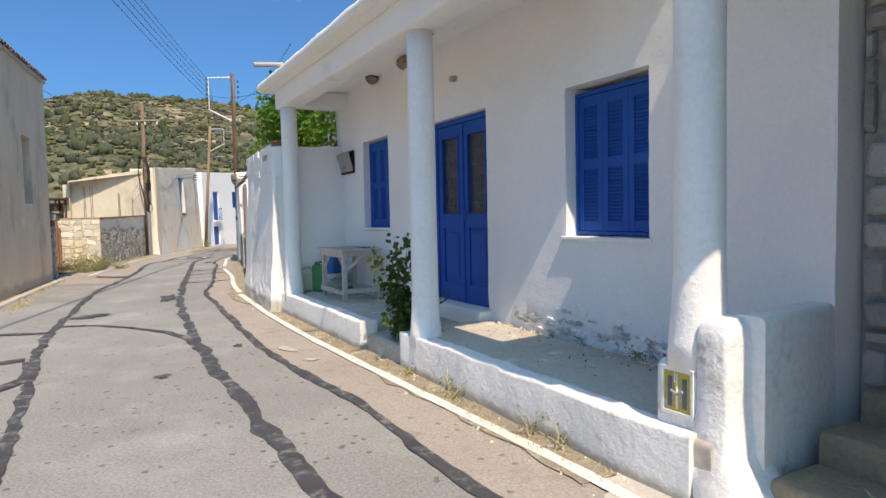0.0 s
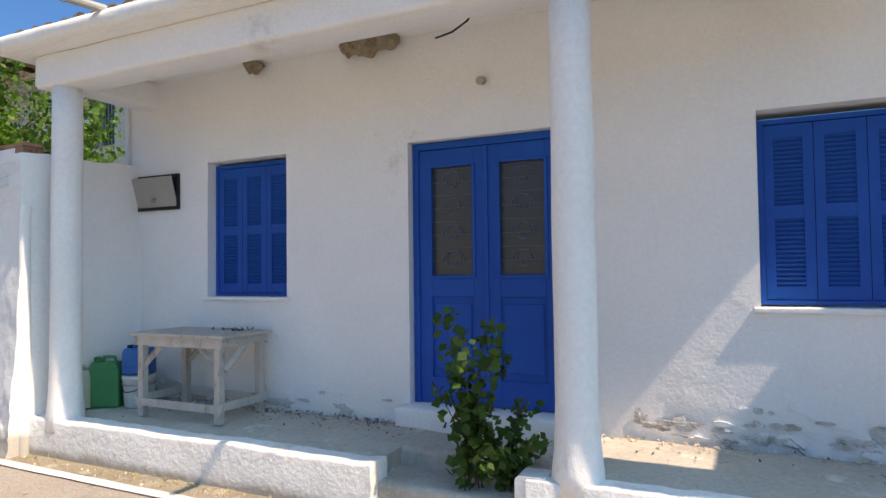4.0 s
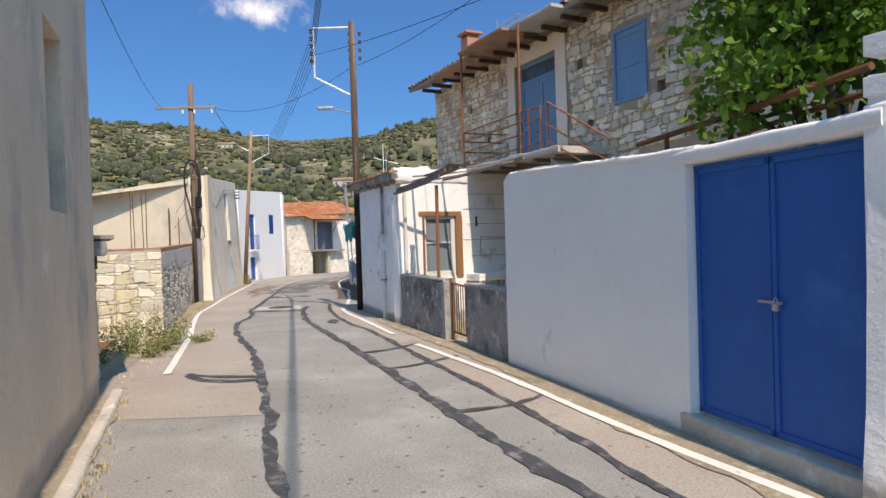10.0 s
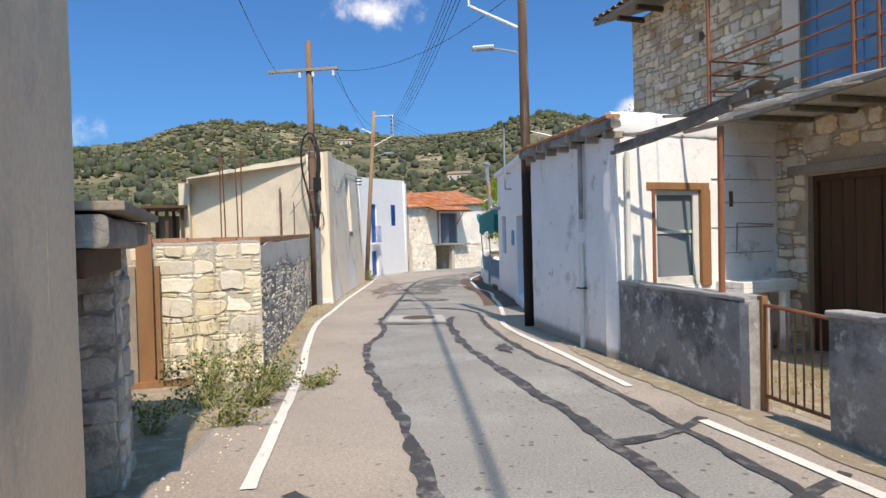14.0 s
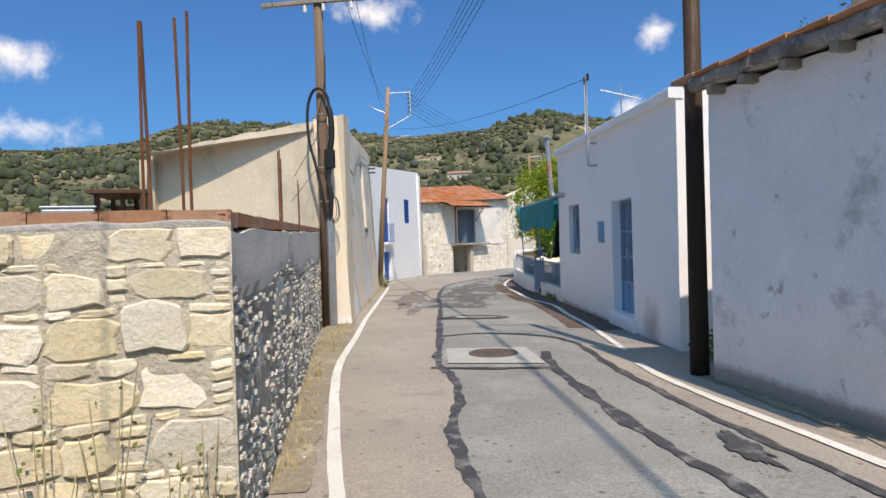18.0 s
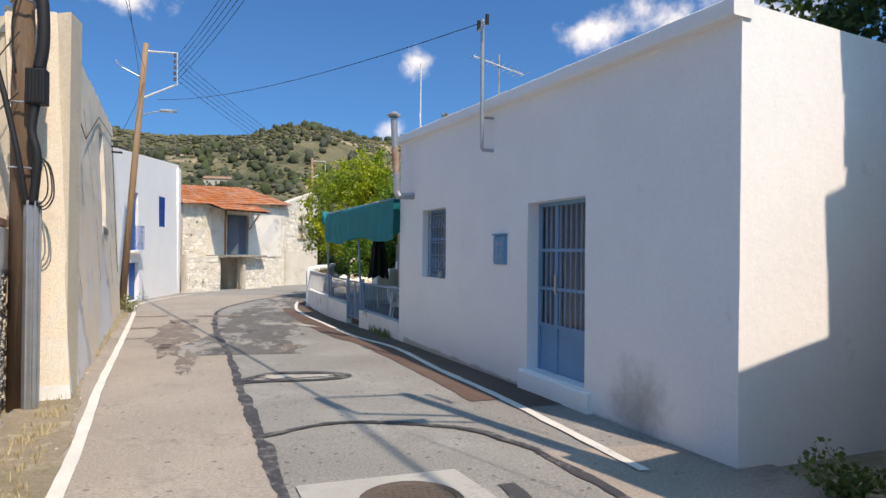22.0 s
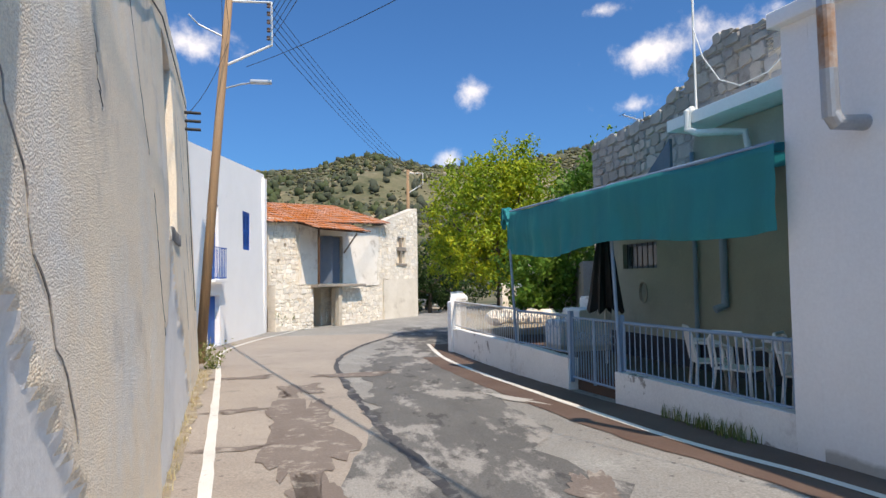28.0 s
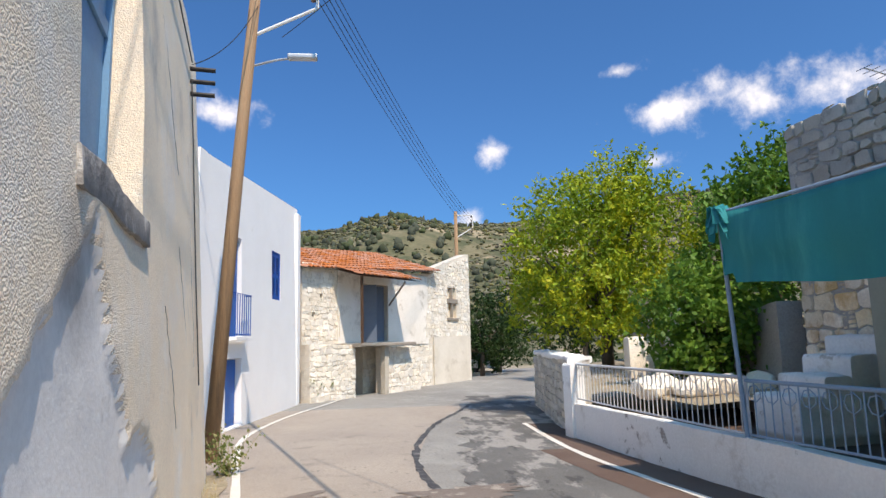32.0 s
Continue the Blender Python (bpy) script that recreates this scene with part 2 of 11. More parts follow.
M_WHITE = material("whitewash", (0.885, 0.875, 0.85), (0.845, 0.835, 0.81), 0.9, fine=38, bump=0.65, depth=0.006, grain=0.05,
                   dirt=(0.60, 0.58, 0.54), dirt_at=0.70, dirt_soft=0.10, low=((0.60, 0.56, 0.50), 0.03, 0.07))
M_ROUGH = material("rough_whitewash", (0.88, 0.87, 0.845), (0.83, 0.82, 0.795), 0.92, fine=26, bump=0.6, depth=0.009, grain=0.06,
                   dirt=(0.52, 0.49, 0.44), dirt_scale=1.6, dirt_at=0.72, dirt_soft=0.08, low=((0.50, 0.46, 0.40), 0.20, 0.14))
M_KERB = material("dirty_whitewash", (0.84, 0.83, 0.81), (0.77, 0.76, 0.73), 0.93, fine=24, bump=0.8, depth=0.012, grain=0.10,
                  third=(0.56, 0.52, 0.47), third_scale=3.4, third_at=0.655, third_soft=0.04, dirt=(0.60, 0.56, 0.50), dirt_scale=1.8, dirt_at=0.62, dirt_soft=0.10,
                  low=((0.46, 0.42, 0.36), 0.06, 0.10))
M_WHITE2 = material("limewash_old", (0.90, 0.885, 0.87), (0.83, 0.815, 0.80), 0.9, fine=30, bump=0.7, depth=0.008, grain=0.08,
                    third=(0.52, 0.49, 0.455), third_scale=2.2, third_at=0.655, third_soft=0.05, dirt=(0.58, 0.56, 0.53), dirt_scale=1.6, dirt_at=0.63,
                    low=((0.42, 0.38, 0.33), 0.10, 0.16))
M_TERR = material("scuffed_terrace_white", (0.88, 0.87, 0.85), (0.81, 0.80, 0.78), 0.9, fine=30, bump=0.7, depth=0.008, grain=0.08,
                  third=(0.36, 0.335, 0.31), third_scale=1.5, third_at=0.625, third_soft=0.03, dirt=(0.60, 0.57, 0.53), dirt_scale=1.6, dirt_at=0.64,
                  low=((0.46, 0.42, 0.37), -0.44, 0.07))
M_BRIGHT = material("white_paint_fresh", (0.895, 0.89, 0.88), (0.86, 0.855, 0.845), 0.88, fine=30, bump=0.45, depth=0.005, grain=0.045, dirt=(0.70, 0.675, 0.64), dirt_scale=1.1, dirt_at=0.70, dirt_soft=0.12, low=((0.66, 0.63, 0.59), -0.62, 0.05))
M_BRIGHTD = material("white_paint_stained", (0.895, 0.89, 0.88), (0.86, 0.855, 0.845), 0.88, fine=30, bump=0.45, depth=0.005, grain=0.045, dirt=(0.72, 0.695, 0.66), dirt_scale=1.1, dirt_at=0.70, dirt_soft=0.12,
                     low=((0.50, 0.47, 0.43), -0.13, 0.08), smudge=((-8.62, 29.75, 0.10), 0.62, (0.36, 0.345, 0.33)))
M_CREAM = material("cream_roughcast", (0.67, 0.575, 0.435), (0.60, 0.515, 0.395), 0.95, fine=46, bump=0.9, depth=0.008, grain=0.16,
                   third=(0.44, 0.395, 0.325), third_scale=0.7, third_at=0.61, third_soft=0.16, dirt=(0.30, 0.27, 0.23), dirt_scale=1.1,
                   dirt_at=0.70, dirt_soft=0.14, stretch=(1, 1, 0.7))
M_PALECREAM = material("weathered_roughcast", (0.93, 0.79, 0.61), (0.88, 0.75, 0.585), 0.95, cast=120.0, fine=64, bump=0.52, depth=0.007, grain=0.22, smudge=((-15.83, 38.75, 1.62), 0.42, (0.26, 0.235, 0.21)),
                       third=(0.84, 0.80, 0.73), third_scale=0.9, third_at=0.60, third_soft=0.2, dirt=(0.54, 0.485, 0.415), dirt_scale=1.0,
                       dirt_at=0.65, dirt_soft=0.18)
M_GREYPL = material("grey_render", (0.82, 0.645, 0.475), (0.69, 0.54, 0.395), 0.92, scale=0.8, fine=44, bump=0.6, depth=0.006, grain=0.12, third=(0.50, 0.42, 0.34), third_scale=1.2, third_at=0.62, third_soft=0.14, dirt=(0.84, 0.77, 0.67),
                    dirt_scale=2.0, dirt_at=0.66, dirt_soft=0.08, low=((0.44, 0.38, 0.32), 0.2, 0.2), stretch=(1, 1, 0.5))
M_CEMENT = material("cement_render", (0.40, 0.385, 0.365), (0.33, 0.32, 0.305), 0.95, fine=32, bump=0.8, depth=0.012, grain=0.15,
                    third=(0.20, 0.19, 0.185), third_scale=1.4, third_at=0.55, third_soft=0.12, dirt=(0.55, 0.52, 0.48), dirt_scale=5.0,
                    dirt_at=0.66, dirt_soft=0.04)
M_DARKCEM = material("blackened_cement", (0.33, 0.315, 0.30), (0.22, 0.21, 0.20), 0.95, fine=28, bump=0.9, depth=0.012, grain=0.18,
                     third=(0.13, 0.125, 0.12), third_scale=1.8, third_at=0.56, third_soft=0.12, dirt=(0.54, 0.52, 0.49), dirt_scale=5.0,
                     dirt_at=0.60, dirt_soft=0.09)
M_MORTARB = material("brown_mortar", (0.38, 0.30, 0.21), (0.50, 0.41, 0.30), 0.96, fine=30, bump=1.0, depth=0.015, grain=0.2)
M_CONC = material("porch_concrete", (0.53, 0.485, 0.42), (0.44, 0.40, 0.345), 0.92, fine=26, bump=0.5, grain=0.18, third=(0.62, 0.59, 0.53), third_scale=2.4, third_at=0.60, dirt=(0.31, 0.27, 0.22),
                  dirt_at=0.64, dirt_soft=0.12)
M_STONE = material("limestone", (0.90, 0.80, 0.64), (0.72, 0.59, 0.42), 0.93, scale=1.6, fine=40, bump=1.0, depth=0.014, grain=0.20,
                   third=(0.60, 0.43, 0.26), third_scale=1.9, third_at=0.56, third_soft=0.12, dirt=(0.42, 0.34, 0.25), dirt_scale=5.0, dirt_at=0.66, dirt_soft=0.12, vary=0.24)
M_STONEI = material("limestone_rubble", (0.88, 0.785, 0.63), (0.71, 0.585, 0.42), 0.93, scale=1.6, fine=40, bump=1.0, depth=0.014, grain=0.20,
                    third=(0.60, 0.43, 0.26), third_scale=1.9, third_at=0.56, third_soft=0.12, dirt=(0.45, 0.385, 0.30), dirt_scale=5.0, dirt_at=0.66, dirt_soft=0.12, vary=0.20, island=True)
M_STONEW = material("whitish_rubble", (0.68, 0.63, 0.54), (0.56, 0.51, 0.43), 0.93, scale=3.0, fine=40, bump=0.9, depth=0.012, grain=0.14,
                    dirt=(0.40, 0.36, 0.30), dirt_scale=4.0, dirt_at=0.66, dirt_soft=0.12, vary=0.16, island=True)
M_STONEG = material("grey_rubble", (0.46, 0.43, 0.385), (0.38, 0.355, 0.315), 0.93, scale=3.0, fine=40, bump=0.9, depth=0.012, grain=0.14,
                    dirt=(0.24, 0.22, 0.195), dirt_scale=3.0, dirt_at=0.62, dirt_soft=0.12, vary=0.22, island=True)
M_STONEL = material("bleached_rubble", (0.86, 0.80, 0.70), (0.74, 0.665, 0.555), 0.93, scale=2.0, fine=40, bump=0.9, depth=0.012, grain=0.16,
                    dirt=(0.50, 0.43, 0.34), dirt_scale=3.0, dirt_at=0.66, dirt_soft=0.12, vary=0.14, island=True)
M_LIME = material("crumbling_lime_mortar", (0.78, 0.70, 0.59), (0.68, 0.60, 0.49), 0.96, fine=30, bump=1.0, depth=0.015, grain=0.2, dirt=(0.42, 0.36, 0.28), dirt_scale=2.4, dirt_at=0.66)
M_STONED = material("old_doorway_stone", (0.66, 0.60, 0.52), (0.47, 0.425, 0.365), 0.93, scale=2.5, fine=36, bump=1.0, depth=0.014, grain=0.2,
                    dirt=(0.25, 0.225, 0.20), dirt_scale=2.6, dirt_at=0.60, dirt_soft=0.14, vary=0.26, island=True)
M_MORTAR = material("lime_mortar", (0.56, 0.50, 0.41), (0.47, 0.42, 0.345), 0.96, fine=30, bump=1.0, depth=0.015, grain=0.2,
                    dirt=(0.32, 0.28, 0.225), dirt_scale=3.0, dirt_at=0.64)
M_STONEC = material("cream_limestone", (0.74, 0.67, 0.54), (0.70, 0.595, 0.40), 0.93, scale=4.0, fine=40, bump=0.8, depth=0.010, grain=0.14,
                    dirt=(0.52, 0.47, 0.38), dirt_scale=5.0, dirt_at=0.66, dirt_soft=0.12, vary=0.2)
M_PALEMORTAR = material("pale_mortar", (0.58, 0.52, 0.42), (0.46, 0.41, 0.33), 0.96, fine=30, bump=1.0, depth=0.015, grain=0.2)
M_MORTARG = material("grey_mortar", (0.40, 0.385, 0.36), (0.33, 0.315, 0.295), 0.96, fine=30, bump=1.0, depth=0.015, grain=0.2)
M_MUD = material("mud_mortar", (0.36, 0.28, 0.19), (0.30, 0.235, 0.16), 0.96, fine=30, bump=1.0, depth=0.015, grain=0.2)
M_ASPH = material("old_asphalt", (0.272, 0.262, 0.243), (0.222, 0.214, 0.20), 0.9, scale=0.5, fine=48, bump=0.8, grain=0.46, speck=((0.13, 0.125, 0.12), 15.0, 0.07),
                  third=(0.32, 0.315, 0.295), third_scale=0.8, third_at=0.60, third_soft=0.2, dirt=(0.15, 0.145, 0.14), dirt_scale=1.8,
                  dirt_at=0.68, dirt_soft=0.1)
M_ASPHP = material("pinkish_side_strip", (0.365, 0.315, 0.268), (0.305, 0.262, 0.225), 0.92, scale=0.6, fine=48, bump=0.7, grain=0.38, speck=((0.20, 0.175, 0.155), 14.0, 0.04),
                   dirt=(0.235, 0.205, 0.18), dirt_scale=1.5, dirt_at=0.64, dirt_soft=0.14)
M_ASPHD = material("dark_asphalt_patch", (0.100, 0.098, 0.095), (0.150, 0.146, 0.139), 0.88, scale=0.9, fine=55, bump=0.5, grain=0.3,
                   dirt=(0.29, 0.275, 0.255), dirt_scale=1.15, dirt_at=0.535, dirt_soft=0.06, third=(0.070, 0.069, 0.068), third_scale=2.6, third_at=0.60, third_soft=0.06, stretch=(1.2, 0.5, 1))
M_STAIN = material("brown_drip_stain", (0.165, 0.132, 0.115), (0.205, 0.17, 0.148), 0.9, scale=1.2, fine=55, bump=0.5, grain=0.28,
                   dirt=(0.33, 0.29, 0.25), dirt_scale=3.5, dirt_at=0.58, dirt_soft=0.08)
M_TAR = material("tar_seal", (0.042, 0.042, 0.047), (0.066, 0.066, 0.070), 0.75, scale=2.0, fine=60, bump=0.3, grain=0.25,
                 dirt=(0.20, 0.195, 0.185), dirt_scale=5.0, dirt_at=0.58, dirt_soft=0.14)
M_LINE = material("road_paint", (0.72, 0.70, 0.65), (0.62, 0.60, 0.55), 0.8, fine=60, bump=0.2, grain=0.15, dirt=(0.38, 0.35, 0.31),
                  dirt_scale=9.0, dirt_at=0.64, dirt_soft=0.08)
M_PATCH = material("pale_concrete_patch", (0.45, 0.43, 0.40), (0.37, 0.355, 0.33), 0.9, fine=60, bump=0.3, grain=0.14, dirt=(0.28, 0.27, 0.25),
                   dirt_scale=3.0, dirt_at=0.66)
M_BROWNSTRIP = material("red_brown_gutter", (0.105, 0.066, 0.052), (0.135, 0.092, 0.074), 0.9, fine=60, bump=0.3, grain=0.2)
M_SOIL = material("dry_soil", (0.36, 0.30, 0.215), (0.29, 0.24, 0.175), 0.97, scale=1.2, fine=36, bump=1.0, depth=0.02, grain=0.28,
                  third=(0.44, 0.38, 0.28), third_scale=5.0, third_at=0.58, dirt=(0.15, 0.15, 0.075), dirt_scale=0.5, dirt_at=0.62, dirt_soft=0.2)
M_BLUE = material("royal_blue_paint", (0.0006, 0.094, 0.41), (0.0006, 0.078, 0.34), 0.5, fine=60, bump=0.12, grain=0.08,
                  dirt=(0.015, 0.09, 0.36), dirt_scale=11.0, dirt_at=0.74, dirt_soft=0.04, spec=0.15)
M_AZURE = material("azure_gate_paint", (0.0008, 0.112, 0.42), (0.0008, 0.095, 0.36), 0.55, fine=60, bump=0.15, grain=0.08, dirt=(0.01, 0.14, 0.44), dirt_scale=1.4, dirt_at=0.62)
M_PALEBLUE = material("faded_blue_paint", (0.155, 0.345, 0.53), (0.12, 0.285, 0.455), 0.6, fine=50, bump=0.3, grain=0.1,
                      dirt=(0.20, 0.25, 0.33), dirt_scale=5.0, dirt_at=0.66)
M_SLATE = material("greyed_blue_wood", (0.10, 0.14, 0.20), (0.14, 0.17, 0.21), 0.75, fine=40, bump=0.4, grain=0.15)
M_WOODG = material("grey_weathered_wood", (0.33, 0.285, 0.235), (0.24, 0.205, 0.17), 0.85, fine=36, bump=0.5, grain=0.2, stretch=(1, 1, 1),
                   dirt=(0.16, 0.135, 0.11), dirt_scale=6.0, dirt_at=0.66)
M_WOODD = material("dark_brown_door", (0.105, 0.052, 0.026), (0.070, 0.036, 0.019), 0.75, fine=40, bump=0.5, grain=0.2, stretch=(6, 6, 0.6))
M_WOODO = material("orange_formwork_timber", (0.33, 0.165, 0.075), (0.25, 0.125, 0.058), 0.8, fine=30, bump=0.4, grain=0.15, stretch=(4, 4, 0.5),
                   dirt=(0.20, 0.12, 0.07), dirt_scale=3.0, dirt_at=0.62)
# the low band makes the shaft darker below about 2.9 m
M_POLE = material("creosoted_pole", (0.105, 0.062, 0.040), (0.072, 0.043, 0.029), 0.85, scale=2.0, fine=30, bump=0.6, grain=0.25, stretch=(5, 5, 0.25),
                  dirt=(0.20, 0.15, 0.11), dirt_scale=1.5, dirt_at=0.6, low=((0.022, 0.016, 0.013), 2.9, 0.3))
M_POLEG = material("silvered_pole", (0.36, 0.225, 0.125), (0.27, 0.165, 0.095), 0.85, scale=2.0, fine=30, bump=0.6, grain=0.25, stretch=(5, 5, 0.25),
                   dirt=(0.17, 0.115, 0.075), dirt_scale=1.5, dirt_at=0.62)
M_POLEB = material("brown_grey_pole", (0.21, 0.132, 0.082), (0.15, 0.096, 0.062), 0.85, scale=2.0, fine=30, bump=0.6, grain=0.25, stretch=(5, 5, 0.25), dirt=(0.28, 0.20, 0.14), dirt_scale=3.0, dirt_at=0.62)
M_OSB = material("strand_board", (0.34, 0.28, 0.22), (0.26, 0.215, 0.17), 0.9, scale=14.0, fine=60, bump=0.4, grain=0.2, stretch=(1, 1, 0.4))
M_RUST = material("rusty_iron", (0.19, 0.078, 0.035), (0.13, 0.052, 0.026), 0.85, scale=6, fine=60, bump=0.4, grain=0.2)
M_RUSTO = material("red_lead_pipe", (0.30, 0.115, 0.055), (0.22, 0.085, 0.045), 0.75, scale=6, fine=60, bump=0.3, grain=0.2)
M_GALV = material("galvanised_steel", (0.46, 0.48, 0.50), (0.38, 0.40, 0.42), 0.45, metal=0.7, scale=6, fine=50, bump=0.1, grain=0.08)
M_STEELB = material("blue_grey_rail", (0.25, 0.365, 0.49), (0.20, 0.30, 0.41), 0.55, fine=60, bump=0.2, grain=0.1)
M_TILE = material("terracotta_tile", (0.52, 0.195, 0.088), (0.44, 0.165, 0.078), 0.85, scale=2.0, fine=40, bump=0.4, grain=0.14,
                  dirt=(0.33, 0.165, 0.10), dirt_scale=2.5, dirt_at=0.60, vary=0.16, island=True)
M_TILEO = material("aged_tile", (0.33, 0.20, 0.135), (0.25, 0.155, 0.11), 0.9, scale=2.0, fine=40, bump=0.5, grain=0.2,
                   dirt=(0.17, 0.13, 0.10), dirt_scale=2.0, dirt_at=0.56, vary=0.2, island=True)
M_BRICK = material("hollow_clay_brick", (0.46, 0.225, 0.125), (0.38, 0.185, 0.105), 0.92, scale=6, fine=40, bump=0.5, grain=0.2, vary=0.12)
M_BRICKW = material("whitewashed_brick", (0.88, 0.87, 0.845), (0.80, 0.79, 0.765), 0.92, scale=4, fine=32, bump=0.9, depth=0.01, grain=0.08, vary=0.05,
                    dirt=(0.50, 0.42, 0.36), dirt_scale=5.0, dirt_at=0.72, dirt_soft=0.05)
# the third colour paints the light on the folds as paler upright streaks
M_FABRIC = material("teal_shade_net", (0.006, 0.30, 0.315), (0.005, 0.235, 0.25), 0.8, scale=1.5, fine=90, bump=0.35, grain=0.1, third=(0.02, 0.36, 0.36), third_scale=1.1, third_at=0.62, third_soft=0.10, stretch=(1.5, 1.5, 0.25),
                    dirt=(0.03, 0.24, 0.24), dirt_scale=1.2, dirt_at=0.66)
nt = M_FABRIC.node_tree
thin = nt.nodes.new("ShaderNodeBsdfTranslucent")
thin.inputs["Color"].default_value = (0.008, 0.34, 0.36, 1.0)
both = nt.nodes.new("ShaderNodeMixShader")
both.inputs[0].default_value = 0.24
out_ = nt.nodes["Material Output"]
nt.links.new(nt.nodes["Principled BSDF"].outputs[0], both.inputs[1])
nt.links.new(thin.outputs[0], both.inputs[2])
nt.links.new(both.outputs[0], out_.inputs["Surface"])
M_GREENP = material("green_plastic", (0.012, 0.26, 0.10), None, 0.4, fine=40, bump=0.05, grain=0.03, dirt=(0.05, 0.17, 0.08), dirt_at=0.6)
M_BLUEP = material("blue_plastic", (0.010, 0.16, 0.47), None, 0.4, fine=40, bump=0.05, grain=0.03)
M_WHITEP = material("white_plastic", (0.72, 0.73, 0.70), None, 0.45, fine=40, bump=0.05, grain=0.03, dirt=(0.50, 0.48, 0.42), dirt_scale=4, dirt_at=0.64)
M_IVORY = material("ivory_plastic", (0.60, 0.57, 0.42), None, 0.5, fine=40, bump=0.05, grain=0.03)
M_YELLOW = material("yellow_metal_box", (0.62, 0.47, 0.09), (0.54, 0.40, 0.08), 0.6, fine=40, bump=0.2, grain=0.12, dirt=(0.55, 0.53, 0.48), dirt_scale=9, dirt_at=0.62)
M_BEIGE = material("beige_enamel", (0.42, 0.39, 0.34), (0.37, 0.34, 0.30), 0.6, fine=40, bump=0.1, grain=0.06)
M_BLACK = material("black_rubber", (0.014, 0.014, 0.015), None, 0.6, fine=40, bump=0.2, grain=0.1)
M_DUSTY = plain("dusty_glass", (0.055, 0.057, 0.055), 0.30, 0.0, 0.5)
M_IRON = material("worn_cast_iron", (0.125, 0.098, 0.078), (0.16, 0.12, 0.095), 0.7, metal=0.3, scale=5, fine=60, bump=0.4, grain=0.2)
# near-black colour stands in for the shade inside rooms, recesses and behind shutters
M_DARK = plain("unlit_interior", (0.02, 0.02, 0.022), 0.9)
M_GLASS = plain("dark_window_glass", (0.07, 0.085, 0.10), 0.12, 0.0, 0.6)
M_CHAIRW = plain("white_resin", (0.78, 0.78, 0.76), 0.45)
M_BARK = material("tree_bark", (0.13, 0.10, 0.075), (0.09, 0.07, 0.052), 0.95, scale=5, fine=30, bump=1.0, depth=0.015, grain=0.25, stretch=(2, 2, 0.5))
M_STRAW = material("dry_grass_blades", (0.50, 0.42, 0.24), (0.40, 0.33, 0.19), 0.9, fine=30, bump=0, grain=0.1)
M_LEAF = leaf_material("mulberry_leaf", (0.045, 0.12, 0.016), (0.12, 0.25, 0.03), (0.22, 0.34, 0.05), 0.75)
M_LEAF2 = leaf_material("shrub_green_leaf", (0.028, 0.072, 0.014), (0.07, 0.15, 0.026), (0.14, 0.24, 0.04), 0.8)
M_LEAFY = leaf_material("citrus_leaf", (0.10, 0.19, 0.016), (0.26, 0.36, 0.024), (0.56, 0.52, 0.03), 0.5)
M_LEAFD = leaf_material("shrub_leaf", (0.016, 0.040, 0.010), (0.038, 0.078, 0.018), (0.075, 0.12, 0.028), 0.75)
M_WEED = leaf_material("weed_leaf", (0.09, 0.14, 0.035), (0.18, 0.22, 0.065), (0.42, 0.38, 0.17), 0.6)


# ---- building tools ----
def zg(y):
    """The lie of the land: the lane's level at y metres along."""
    pts = ((-400, 0.0), (20, 0.0), (24, -0.04), (29, -0.12), (36, -0.22), (45, -0.40), (56, -0.55), (70, -0.60), (110, -1.0), (500, -2.0))
    for (a, za), (b, zb) in zip(pts, pts[1:]):
        if a <= y <= b:
            return za + (zb - za) * (y - a) / (b - a)
    return 0.0


def wall_frame(a, b, z=0.0):
    """Axes for a wall from plan point a to b: s along it, n out of it (to the left of the way a to b), z up."""
    u = (Vector(b) - Vector(a)).normalized()
    return Matrix(((u.x, -u.y, 0, a[0]), (u.y, u.x, 0, a[1]), (0, 0, 1, z), (0, 0, 0, 1)))


def length(a, b):
    return math.dist(a, b)


def mesh_from(verts, faces, name="mesh"):
    me = bpy.data.meshes.new(name)
    me.from_pydata([tuple(v) for v in verts], [], faces)
    me.validate()
    return me


def part(name, shape, mat, parent=None, label="", m=None, smooth=False):
    """Links a bmesh or mesh as one object, under parent if there is one."""
    if isinstance(shape, bmesh.types.BMesh):
        me = bpy.data.meshes.new(name)
        bmesh.ops.recalc_face_normals(shape, faces=shape.faces[:])
        shape.to_mesh(me)
        shape.free()
    else:
        me = shape
    if mat is not None and not me.materials:
        me.materials.append(mat)
    if smooth:
        me.shade_smooth()
    ob = new(name, me)
    if parent is not None:
        ob.parent = parent
    if m is not None:
        ob.matrix_local = m
    if label:
        ob["label"] = label
    return ob


def thing(name, m, label, category, group="", kind=""):
    ob = new(name)
    ob.empty_display_size = 0.2
    ob.matrix_world = m
    return tagged(ob, label, category, group, kind)


def box(bm, x0, x1, y0, y1, z0, z1, bevel=0.0, m=None):
    g = bmesh.ops.create_cube(bm, size=1.0)
    vs = g["verts"]
    for v in vs:
        v.co = Vector((x0 + (v.co.x + 0.5) * (x1 - x0), y0 + (v.co.y + 0.5) * (y1 - y0), z0 + (v.co.z + 0.5) * (z1 - z0)))
    if bevel:
        es = list({e for v in vs for e in v.link_edges})
        r = bmesh.ops.bevel(bm, geom=es, offset=bevel, segments=2, affect="EDGES", profile=0.6)
        vs = list({v for f in r["faces"] for v in f.verts} | {v for v in vs if v.is_valid})
    if m is not None:
        bmesh.ops.transform(bm, matrix=m, verts=vs)
    return vs


